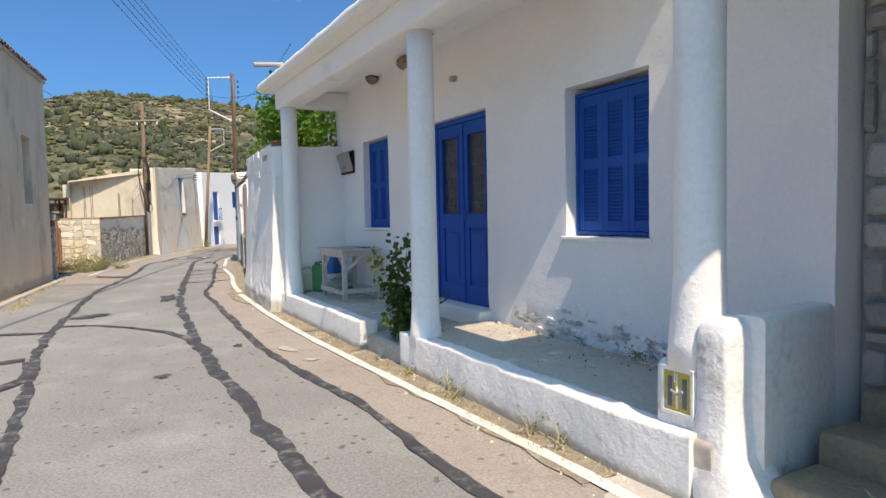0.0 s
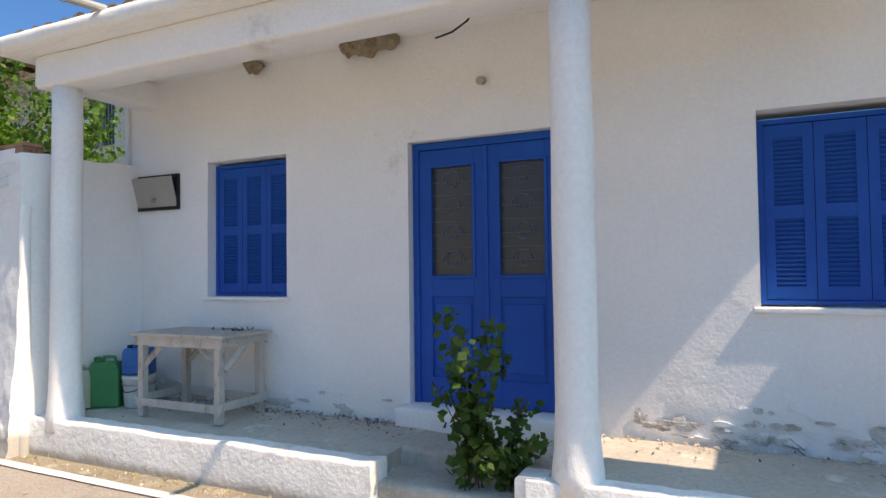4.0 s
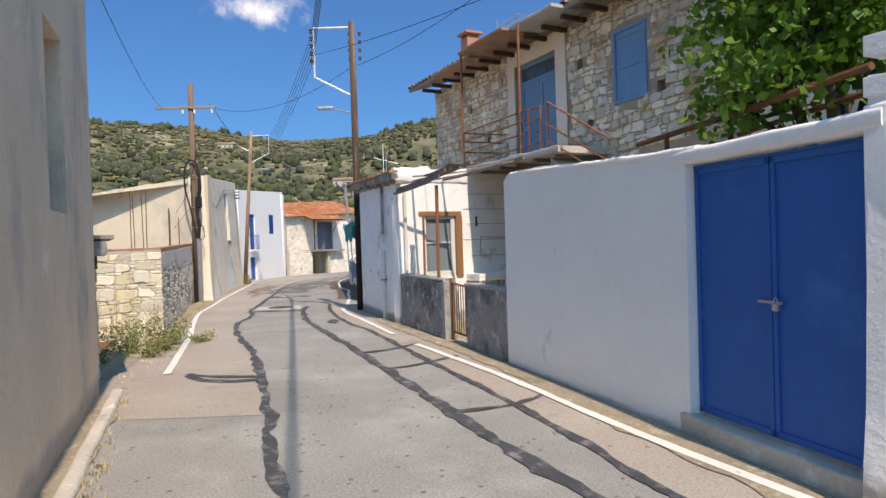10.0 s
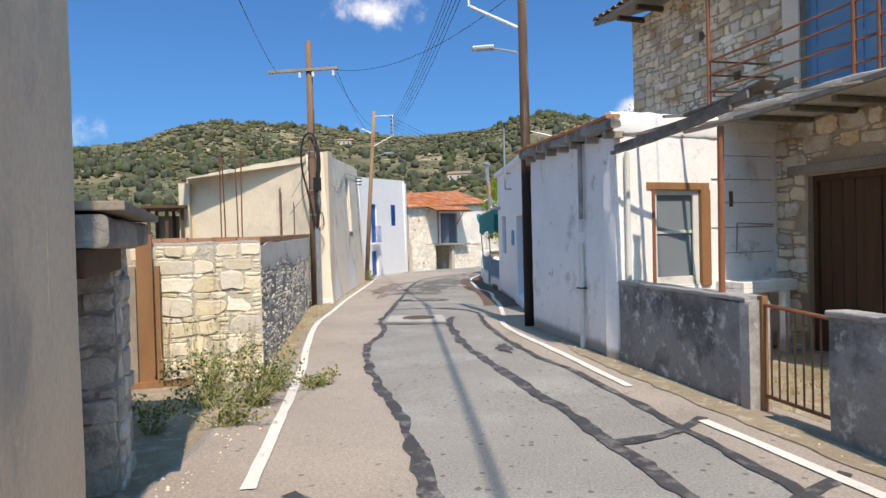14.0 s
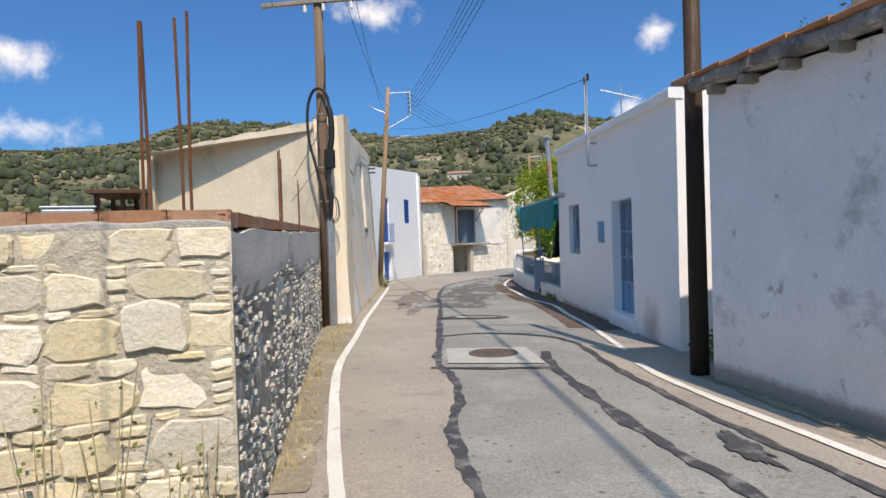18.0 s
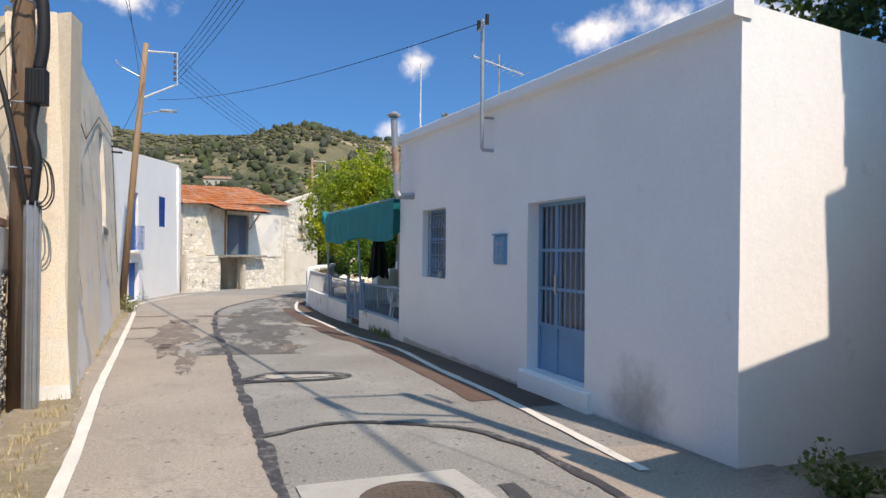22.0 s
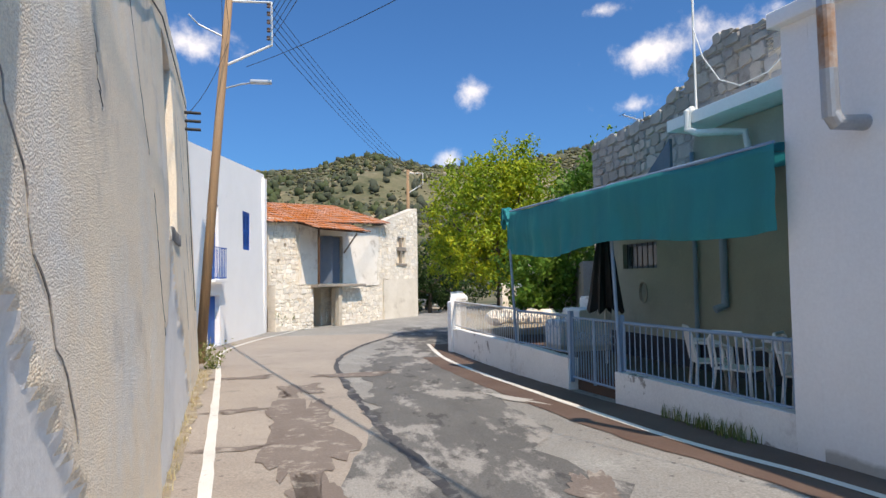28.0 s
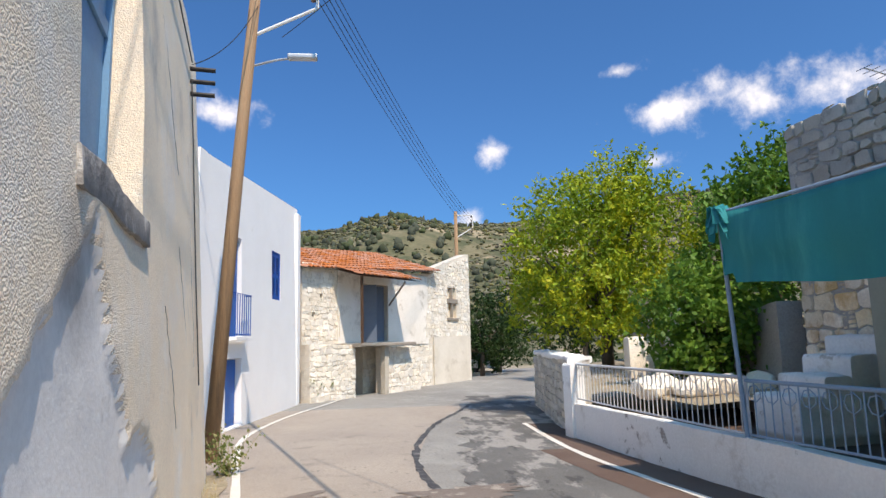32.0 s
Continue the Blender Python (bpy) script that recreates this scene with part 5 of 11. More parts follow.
def lumpy_bar(s0, s1, n0, n1, z0, z1, amp=0.012, step=0.18, seed=0.0, rnd=0.35):
    """A long hand-plastered bar with soft uneven edges."""
    prof = []
    h, w = z1 - z0, n1 - n0
    r = rnd * min(h, w)
    for cx, cz, a0 in ((n1 - r, z0 + r, -90), (n1 - r, z1 - r, 0), (n0 + r, z1 - r, 90), (n0 + r, z0 + r, 180)):
        for k in range(4):
            a = radians(a0 + 30 * k)
            prof.append((cx + r * math.cos(a), cz + r * math.sin(a)))
    k = max(2, int((s1 - s0) / step))
    v, f = [], []
    for i in range(k + 1):
        s = s0 + (s1 - s0) * i / k
        for q, (a, b) in enumerate(prof):
            v.append((s, a + amp * noise.noise((s * 2.2 + seed, a * 4, b * 4)), b + amp * noise.noise((s * 2.6, a * 4 + seed, b * 4 + 7)) + amp * 0.5 * noise.noise((s * 8, b * 8, seed))))
    m_ = len(prof)
    for i in range(k):
        for q in range(m_):
            f.append((i * m_ + q, i * m_ + (q + 1) % m_, (i + 1) * m_ + (q + 1) % m_, (i + 1) * m_ + q))
    f += [tuple(range(m_))[::-1], tuple(range(k * m_, (k + 1) * m_))]
    me_ = mesh_from(v, f, "bar")
    me_.shade_smooth()
    me_.set_sharp_from_angle(angle=radians(50))
    return me_


part("front_beam", lumpy_bar(-2.3, 7.02, 0.80, 1.14, 3.40, 3.71, 0.008, 0.2, 1.0, 0.12), M_WHITE, house)
part("end_beam", lumpy_bar(0.0, 0.82, -0.14, 0.14, 3.42, 3.70, 0.006, 0.2, 2.0, 0.12), M_WHITE, house, m=Matrix.Translation((6.86, 0.0, 0)) @ pose(0, 0, 0, 0, 0, 90))
part("roof_edge", lumpy_bar(-2.4, 7.32, 1.14, 1.365, 3.71, 3.86, 0.013, 0.12, 3.0, 0.4), M_ROUGH, house)
part("roof_edge", lumpy_bar(-0.3, 1.30, -0.1, 0.1, 3.71, 3.86, 0.022, 0.12, 4.0, 0.4), M_ROUGH, house, m=Matrix.Translation((7.24, 0.0, 0)) @ pose(0, 0, 0, 0, 0, 90))


def column(s, n, z0, z1, r):
    bm = bmesh.new()
    lathe(bm, [(r * 1.27, z0 - 0.10), (r * 1.20, z0 + 0.05), (r * 1.08, z0 + 0.20), (r, z0 + 0.45), (r * 0.99, z0 + 1.0), (r * 0.99, z0 + 1.5), (r, z0 + 2.0), (r * 0.98, z0 + 2.6), (r * 0.98, z1)], 22, (s, n), 0.010)
    return part("column", bm, M_ROUGH, house, smooth=True)


column(6.78, 0.99, 0.33, 3.43, 0.132)
column(2.03, 0.95, 0.38, 3.43, 0.132)
column(-1.21, 0.86, 0.82, 3.43, 0.138)
# roof: old tiles over the slab
bm = bmesh.new()


def tile_field(s0, s1, n0, n1, z_low, z_high, wid=0.21, course=0.34, seed=3, sag_=0.02):
    """Barrel tiles in courses; n0 is the eave (low), n1 the top."""
    rnd = random.Random(seed)
    verts, faces = [], []
    ncol, nrow = max(1, int((s1 - s0) / wid)), max(1, int(abs(n1 - n0) / course))
    for i in range(ncol):
        for j in range(nrow):
            s = s0 + (i + 0.5) * (s1 - s0) / ncol + rnd.uniform(-0.012, 0.012)
            t0, t1 = j / nrow, min(1.0, (j + 1.15) / nrow)
            k = len(verts)
            lift = rnd.uniform(0, 0.012)
            for t, rad, up in ((t0, wid * 0.47, 0.03 + lift), (t1, wid * 0.40, 0.0)):
                nn = n0 + (n1 - n0) * t + rnd.uniform(-0.015, 0.015)
                zz = z_low + (z_high - z_low) * t + up - sag_ * math.sin(math.pi * (s - s0) / (s1 - s0))
                for q in range(5):
                    a = math.pi * q / 4
                    verts.append((s - rad * math.cos(a), nn, zz + rad * 0.62 * math.sin(a)))
                for q in range(5):
                    a = math.pi * q / 4
                    verts.append((s - (rad - 0.016) * math.cos(a), nn, zz - 0.004 + (rad - 0.016) * 0.62 * math.sin(a)))
            for q in range(4):
                faces += [(k + q, k + q + 1, k + 11 + q, k + 10 + q), (k + 5 + q, k + 15 + q, k + 16 + q, k + 6 + q), (k + q, k + 5 + q, k + 6 + q, k + q + 1)]
    return mesh_from(verts, faces, "tiles")


tl = part("roof_tiles", tile_field(0.0, 7.25, 1.22, -2.4, 3.86, 4.75), M_TILEO, house, "weathered brown clay tiles")
tl["kind"] = "stuff"
part("roof_board", mesh_from([(-0.05, 1.22, 3.84), (7.35, 1.22, 3.84), (7.35, -2.4, 4.72), (-0.05, -2.4, 4.72), (-0.05, -5.2, 3.9), (7.35, -5.2, 3.9)], [(0, 1, 2, 3), (3, 2, 5, 4)], "board"), M_WOODG, house)
# rain spouts and reinforcement sticking out of the roof edge
for s in (5.85, 2.35):
    part("spout", T([(s, 1.30, 3.87), (s + 0.03, 1.72, 3.84)], 0.035, 10), M_BEIGE, house, "short grey drain spout")
# porch floor and its kerb, with the low notch of the entrance step
part("porch_slab", lumpy_bar(3.45, 7.2, 0.02, 1.05, -0.25, 0.36, 0.010, 0.15, 5.0, 0.06), M_CONC, house, m=pose(0, 0, 0, -2.6, 0, 0))
part("porch_slab", lumpy_bar(-1.45, 2.36, 0.02, 1.05, -0.25, 0.42, 0.010, 0.15, 6.0, 0.06), M_CONC, house, m=pose(0, 0, 0, -2.6, 0, 0))
part("entrance_step", lumpy_bar(2.36, 3.45, 0.0, 0.62, -0.25, 0.34, 0.012, 0.15, 7.0, 0.08), M_CONC, house)
part("entrance_step", lumpy_bar(2.36, 3.45, 0.60, 1.04, -0.25, 0.20, 0.015, 0.15, 8.0, 0.10), M_CONC, house)
part("threshold", lumpy_bar(2.28, 3.76, -0.14, 0.16, 0.30, 0.51, 0.008, 0.15, 8.5, 0.12), M_ROUGH, house)
part("porch_kerb", lumpy_bar(3.40, 7.15, 0.92, 1.14, -0.25, 0.35, 0.020, 0.06, 9.0, 0.12), M_KERB, house)
part("porch_kerb", lumpy_bar(-1.34, 2.32, 0.92, 1.10, -0.25, 0.385, 0.020, 0.06, 10.0, 0.12), M_KERB, house)
part("kerb_end", lumpy_bar(0.0, 0.34, -0.10, 0.10, -0.2, 0.38, 0.015, 0.06, 11.0, 0.12), M_KERB, house, m=Matrix.Translation((2.30, 0.74, 0)) @ pose(0, 0, 0, 0, 0, 90))
# corner pier with its flared foot, the low end wall and the niche for the meter
pier_bm = bmesh.new()
prof = [(0.30, -0.25), (0.27, 0.05), (0.20, 0.28), (0.165, 0.55), (0.16, 0.90), (0.15, 0.98), (0.10, 1.02)]
rings = []
for q, (r, z) in enumerate(prof):
    ring = []
    for k in range(20):
        a = 2 * math.pi * k / 20
        c, s_ = math.cos(a), math.sin(a)
        e = 0.30
        x, y = 0.62 * r * math.copysign(abs(c) ** e, c), (r * 0.9) * math.copysign(abs(s_) ** e, s_)
        w = 0.016 * noise.noise((x * 6, y * 6, z * 5))
        ring.append(pier_bm.verts.new((-1.405 + x + w - (0.26 if q == 0 else 0.11 if q == 1 else 0), 0.87 + y + w, z)))
    rings.append(ring)
for a, b in zip(rings, rings[1:]):
    for k in range(20):
        pier_bm.faces.new((a[k], a[(k + 1) % 20], b[(k + 1) % 20], b[k]))
pier_bm.faces.new(rings[-1])
part("corner_pier", pier_bm, M_KERB, house, smooth=True)
part("plinth", lumpy_bar(-1.36, -1.04, 0.74, 1.00, -0.2, 0.745, 0.014, 0.08, 13.0, 0.2), M_KERB, house)
part("end_wall", lumpy_bar(0.0, 0.84, -0.10, 0.10, -0.25, 1.03, 0.014, 0.12, 14.0, 0.2), M_KERB, house, m=Matrix.Translation((-1.37, -0.02, 0)) @ pose(0, 0, 0, 0, 0, 97))
box_t = thing("meter_box", H1 @ Matrix.Translation((-1.19, 1.004, 0.455)) @ Matrix.Scale(0.81, 4), "small yellow metal meter box in the white plinth", "meter box")
part("door", B(-0.115, 0.115, 0.0, 0.012, 0.02, 0.30, 0.003), M_YELLOW, box_t)
bm = bmesh.new()
for x0, x1, a, b in ((-0.14, -0.115, 0, 0.325), (0.115, 0.14, 0, 0.325), (-0.14, 0.14, 0.30, 0.33), (-0.14, 0.14, -0.01, 0.02)):
    box(bm, x0, x1, -0.02, 0.022, a, b, 0.004)
part("rim", bm, M_ROUGH, box_t)
for x in (-0.062, 0.062):
    part("letter_bar", B(x - 0.018, x + 0.018, 0.012, 0.0155, 0.05, 0.26), M_SLATE, box_t, "dark grey upright of a letter H")
part("letter_bar", T([(-0.05, 0.016, 0.17), (0.0, 0.016, 0.145), (0.05, 0.016, 0.165)], 0.012, 6), M_BEIGE, box_t, "scratched pale crossbar of the letter H")
bm = bmesh.new()
tube(bm, [(0.002, 0.013, 0.29), (0.004, 0.014, 0.15), (0.0, 0.013, 0.04)], 0.007, 6)
tube(bm, [(0.022, 0.013, 0.29), (0.020, 0.014, 0.22)], 0.006, 6)
part("paint_drip", bm, M_WHITE, box_t, "white paint drip down the plate", smooth=True)

shutter_window(H1, WIN_A[0] + 0.005, WIN_A[1] - 0.005, WIN_A[2] + 0.02, WIN_A[3] - 0.05, -0.13, 3, M_BLUE, "closed royal-blue louvred shutters in the white porch wall")
shutter_window(H1, WIN_B[0] + 0.005, WIN_B[1] - 0.005, WIN_B[2] + 0.01, WIN_B[3] - 0.03, -0.12, 3, M_BLUE, "closed royal-blue louvred shutters above the old table")
part("window_sill", lumpy_bar(-0.06, 1.02, -0.15, 0.03, 1.335, 1.375, 0.004, 0.1, 2.0, 0.2), M_WHITE, house)
part("window_sill", lumpy_bar(4.98, 6.06, -0.15, 0.03, 1.375, 1.415, 0.004, 0.1, 3.0, 0.2), M_WHITE, house)

# double blue front door
d1 = door_root(H1, DOOR[0], DOOR[2], -0.10, "closed double door painted royal blue, two grilled panes")
W, H = DOOR[1] - DOOR[0], DOOR[3] - DOOR[2]
bm = bmesh.new()
for x0, x1, a, b in ((0.005, 0.06, 0.01, H - 0.005), (W - 0.06, W - 0.005, 0.01, H - 0.005), (0.06, W - 0.06, H - 0.065, H - 0.005)):
    box(bm, x0, x1, -0.07, 0.02, a, b, 0.004)
part("door_frame", bm, M_BLUE, d1)
lw = (W - 0.124) / 2
for k in range(2):
    x = 0.06 + k * (lw + 0.004)
    bm = bmesh.new()
    sl = 0.115
    for x0, x1, a, b in ((x, x + sl, 0.015, H - 0.07), (x + lw - sl, x + lw, 0.015, H - 0.07), (x + sl, x + lw - sl, H - 0.22, H - 0.07), (x + sl, x + lw - sl, 0.93, 1.10), (x + sl, x + lw - sl, 0.015, 0.24)):
        box(bm, x0, x1, -0.05, 0.0, a, b, 0.003)
    box(bm, x + sl - 0.01, x + lw - sl + 0.01, -0.035, -0.022, 0.22, 0.95)
    box(bm, x + sl + 0.03, x + lw - sl - 0.03, -0.024, -0.008, 0.30, 0.87, 0.008)
    leaf = part("leaf", bm, M_BLUE, d1)
    part("pane", B(x + sl, x + lw - sl, -0.040, -0.034, 1.10, H - 0.22), M_DUSTY, leaf, "dusty glass pane")
    bm = bmesh.new()
    x0, x1, za, zb_ = x + sl + 0.01, x + lw - sl - 0.01, 1.12, H - 0.24
    xc = (x0 + x1) / 2
    for q in range(9):
        zz = za + (zb_ - za) * q / 8
        tube(bm, [(x0, -0.028, zz), (x1, -0.028, zz)], 0.004, 5)
    for q in range(4):
        zz = za + (zb_ - za) * (q + 0.5) / 4
        for sgn in (-1, 1):
            tube(bm, [(xc + sgn * 0.10 * math.cos(a) * (1 - a / 9), -0.022, zz + 0.11 * math.sin(a) * (1 - a / 9)) for a in (0.0, 0.5, 1.0, 1.6, 2.2, 2.8, 3.4, 4.0, 4.6, 5.4, 6.2)], 0.0045, 5)
    part("grille", bm, M_SLATE, leaf, "scrolled iron grille")
    bm = bmesh.new()
    for a, b, c, e in ((x + sl - 0.02, x + lw - sl + 0.02, H - 0.225, H - 0.20), (x + sl - 0.02, x + lw - sl + 0.02, 1.085, 1.11), (x + sl - 0.02, x + sl + 0.006, 1.11, H - 0.225), (x + lw - sl - 0.006, x + lw - sl + 0.02, 1.11, H - 0.225)):
        box(bm, a, b, 0.0, 0.014, c, e, 0.004)
    part("moulding", bm, M_BLUE, leaf)
part("lock_plate", B(0.06 + lw - 0.06, 0.06 + lw - 0.02, 0.0, 0.008, 1.0, 1.16), M_BLUE, d1)
part("astragal", B(0.06 + lw - 0.018, 0.06 + lw + 0.022, -0.004, 0.018, 0.015, H - 0.07, 0.004), M_BLUE, d1)

# meter flap, swallows' nests, wires on the porch wall
fl = thing("meter_flap", H1 @ Matrix.Translation((6.73, 0.0, 2.52)) , "tilted beige metal flap of a meter box on the porch wall", "meter box")
part("flap", B(-0.29, 0.29, -0.008, 0.008, -0.16, 0.16, 0.003, m=Matrix.Translation((0, 0.06, 0)) @ Matrix.Rotation(radians(-16), 4, "X")), M_BEIGE, fl)
bm = bmesh.new()
for a, b, c, e in ((-0.31, 0.31, 0.16, 0.185), (-0.31, 0.31, -0.19, -0.165), (-0.31, -0.285, -0.165, 0.16), (0.285, 0.31, -0.165, 0.16)):
    box(bm, a, b, -0.02, 0.03, c, e)
part("rim", bm, M_BLACK, fl)
# dark plate on the wall face in place of a shaded hollow
part("recess", B(-0.285, 0.285, -0.01, 0.006, -0.165, 0.16), M_DARK, fl)
bm = bmesh.new(); lathe(bm, [(0.028, 0.0), (0.030, 0.01), (0.012, 0.016)], 14)
part("seal", bm, M_WOODG, fl, m=Matrix.Translation((-0.02, 0.082, -0.09)) @ pose(0, 0, 0, -74, 0, 0))
for k, (s, n, r) in enumerate(((4.05, 0.10, 0.12), (3.83, 0.12, 0.10), (4.22, 0.10, 0.09), (5.33, 0.10, 0.09), (0.86, 0.12, 0.12), (1.0, 0.10, 0.10))):
    bm = bmesh.new()
    bmesh.ops.create_icosphere(bm, subdivisions=3, radius=r)
    for v in bm.verts:
        v.co.z *= 0.8
        v.co += v.co.normalized() * 0.045 * noise.noise(v.co * 26 + Vector((k, 0, 0)))
        v.co.z = min(v.co.z, r * 0.45)
    nb = part("swallow_nest", bm, M_MUD, None, m=H1 @ Matrix.Translation((s, n, 3.70 - r * 0.42)), smooth=False)
    tagged(nb, "broken mud swallow's nest under the porch ceiling", "bird nest", "swallow nests")
part("stub_pipe", T([(2.99, -0.02, 3.22), (2.99, 0.07, 3.20)], 0.035, 10), M_BEIGE, house, "grey pipe stub")
lw_ = thing("loose_wire", H1 @ Matrix.Translation((0, 0, 0)), "bent black wire hanging from the porch ceiling", "wire")
part("strand", T([(3.25, 0.35, 3.50), (3.10, 0.36, 3.52), (2.98, 0.33, 3.60), (2.93, 0.32, 3.70)], 0.008, 6), M_BLACK, lw_)
part("bracket", B(3.78, 3.92, 0.55, 0.75, 3.690, 3.699), M_BEIGE, lw_)
pw = thing("wall_cable", H1, "white cable and conduit down the end of the porch wall", "cable")
part("cable", T([(7.18, 0.02, 3.56), (7.17, 0.025, 3.0), (7.15, 0.025, 2.7), (7.22, 0.03, 2.45), (7.20, 0.03, 2.3)], 0.012, 6), M_WHITEP, pw)
part("insulator", T([(7.2, 0.0, 3.52), (7.2, 0.10, 3.52), (7.2, 0.10, 3.60)], 0.022, 8), M_BROWNSTRIP, pw)

# ---- neighbour beyond the near end of the porch: dark stone house and concrete steps ----
stone_nb = thing("stone_house", H1, "tall house of dark old rubble stone beside the porch", "house")
part("wall", wall_mesh(-7.2, -1.49, -0.3, 5.9, 0.4, (), 0.6, 0.02), M_MORTARG, stone_nb, m=Matrix.Translation((0, -0.25, 0)))
part("end_wall", wall_mesh(0, 5.0, -0.3, 5.9, 0.4, (), 0.6, 0.02), M_MORTARG, stone_nb, m=Matrix.Translation((-1.50, -0.26, 0)) @ pose(0, 0, 0, 0, 0, -90))
# out-of-view wing, added to keep sun off the porch's near end
part("front_wing", wall_mesh(-7.2, -2.95, -0.3, 4.4, 1.2, (), 0.6, 0.02), M_MORTARG, stone_nb, m=Matrix.Translation((0, 1.05, 0)))
part("roof", B(-7.3, -1.42, -5.4, -0.1, 5.9, 6.1), M_TILEO, stone_nb)
rb = part("rubble_facing", rubble_joined(rubble(-3.0, -1.5, -0.1, 4.2, course=(0.16, 0.34), width=(0.25, 0.6), depth=0.05, seed=5), -0.24), M_STONEG, stone_nb)
rb["kind"] = "stuff"
steps = thing("concrete_steps", H1, "worn concrete steps rising beside the porch end wall", "steps")
for k in range(4):
    part("step", lumpy_bar(-2.9, -1.62, 0.62 - 0.42 * (k + 1) + 0.2, 0.62 - 0.42 * k + 0.2, -0.25, 0.20 + 0.17 * k, 0.014, 0.2, 30 + k, 0.08), M_MUD, steps)


# ---- garden wall, blue gates, low wall ----
GA, GB = (-2.83, 10.67), (-4.13, 13.50)
GW = wall_frame(GA, GB)
garden_wall = tagged(new("wall_garden"), "white peeling garden wall with hollow bricks on top", "wall", kind="structure")
garden_wall.matrix_world = GW
LG = length(GA, GB)


def peel_edge(z):
    return 2.42 - 0.10 * max(0.0, min(1.0, (z - 1.2) / 1.2)) + 0.12 * math.sin(z * 3.1) + 0.12 * noise.noise((z * 3.0, 2.0, 1.0)) + 0.05 * noise.noise((z * 11.0, 5.0, 1.0)) - 0.34 * max(0.0, 0.9 - z)


def flakes(s, z, f, seed):
    """Broken crusts: flat tops with sharp little scarps between them."""
    v = noise.noise((s * f, z * f, seed)) + 0.5 * noise.noise((s * f * 2.3, z * f * 2.3, seed + 3))
    return max(-0.35, min(0.35, v * 2.2))


def garden_bulge(s, z):
    """Thick old render, broken away on the right along a ragged edge; a crumbling foot."""
    edge = peel_edge(z) - s
    v = -0.014 * max(0.0, min(1.0, edge / 0.05)) * max(0.0, min(1.0, (2.42 + 0.05 * noise.noise((s * 4, 0, 2)) - z) / 0.03))
    if edge > 0:
        v += 0.014 * noise.noise((s * 1.8, z * 1.8, 6.0)) + 0.006 * flakes(s, z, 2.6, 2.0) + 0.0035 * noise.noise((s * 12, z * 12, 2.0)) + 0.002 * noise.noise((s * 30, z * 30, 2.0))
        tongue = 0.42 + 0.10 * math.sin(z * 7) + 0.06 * noise.noise((z * 9, 1, 1)) - abs(s - 2.10 + 0.25 * (z - 1.7))
        v += 0.010 * max(0.0, min(1.0, tongue / 0.03)) * (1 if 1.30 + 0.2 * (s - 2.1) < z < 2.36 else 0)
    low = max(0.0, min(1.0, (0.85 - 0.25 * s / LG + 0.15 * noise.noise((s * 2, 1, 1)) - z) / 0.45))
    v += low * (0.030 + 0.020 * flakes(s, z, 6.0, 8.0) * (1.0 if s < 1.9 else 0.45) + 0.010 * noise.noise((s * 24, z * 24, 3)))
    return v + 0.115


part("plaster", wall_mesh(0.0, LG, -0.25, lambda s: 2.365 + 0.04 * noise.noise((s * 2.7, 0, 0)) + 0.24 * s / LG, 0.22, (), 0.024, 0.004, 1.2, 3.0, 0.03, garden_bulge, 0.045), M_ROUGH, garden_wall)
part("return_wall", wall_mesh(0.0, 1.25, -0.2, 2.80, 0.2, (), 0.12, 0.008, seed=5.0, wave=0.04), M_WHITE, garden_wall, m=Matrix.Translation((0.003, -1.25, 0)) @ pose(0, 0, 0, 0, 0, 90))
part("corner_roll", lumpy_bar(0, 2.3, -0.05, 0.05, -0.05, 0.05, 0.012, 0.1, 17.0, 0.45), M_ROUGH, garden_wall, m=Matrix.Translation((0.02, -0.035, 0.0)) @ pose(0, 0, 0, 0, -90, 0))


def hollow_brick(L, Hh, D, holes=True):
    """A perforated clay block; its ends show rows of square holes."""
    bm = bmesh.new()
    if not holes:
        box(bm, 0, L, 0, D, 0, Hh, 0.006)
        return bm
    t = 0.012
    ny, nz = 4, 2 if Hh < 0.12 else 3
    box(bm, 0.02, L - 0.02, 0.001, D - 0.001, 0.001, Hh - 0.001)
    for x0, x1 in ((0.0, 0.02), (L - 0.02, L)):
        for k in range(ny + 1):
            y = k * (D - t) / ny
            box(bm, x0, x1, y, y + t, 0, Hh)
        for k in range(nz + 1):
            z = k * (Hh - t) / nz
            box(bm, x0, x1, 0.0, D, z, z + t)
    return bm


rnd = random.Random(7)
bricks_bm = {}
for kind_, args in (("plain", (0.268, 0.121, 0.19, False)), ("hollow", (0.268, 0.118, 0.19, True)), ("slab", (0.30, 0.035, 0.17, False))):
    b_ = hollow_brick(*args)
    me_ = bpy.data.meshes.new("brick"); b_.to_mesh(me_); b_.free()
    bricks_bm[kind_] = me_


def lay(s, z, kind_, mat, tilt=0.0, n=-0.205, turn=0.0):
    o = new("brick", bricks_bm[kind_].copy() if not bricks_bm[kind_].materials or bricks_bm[kind_].materials[0] is not mat else bricks_bm[kind_])
    if not o.data.materials:
        o.data.materials.append(mat)
    else:
        o.data.materials[0] = mat
    o.parent = garden_wall
    o.matrix_local = Matrix.Translation((s, n, z)) @ pose(0, 0, 0, 0, tilt, turn)


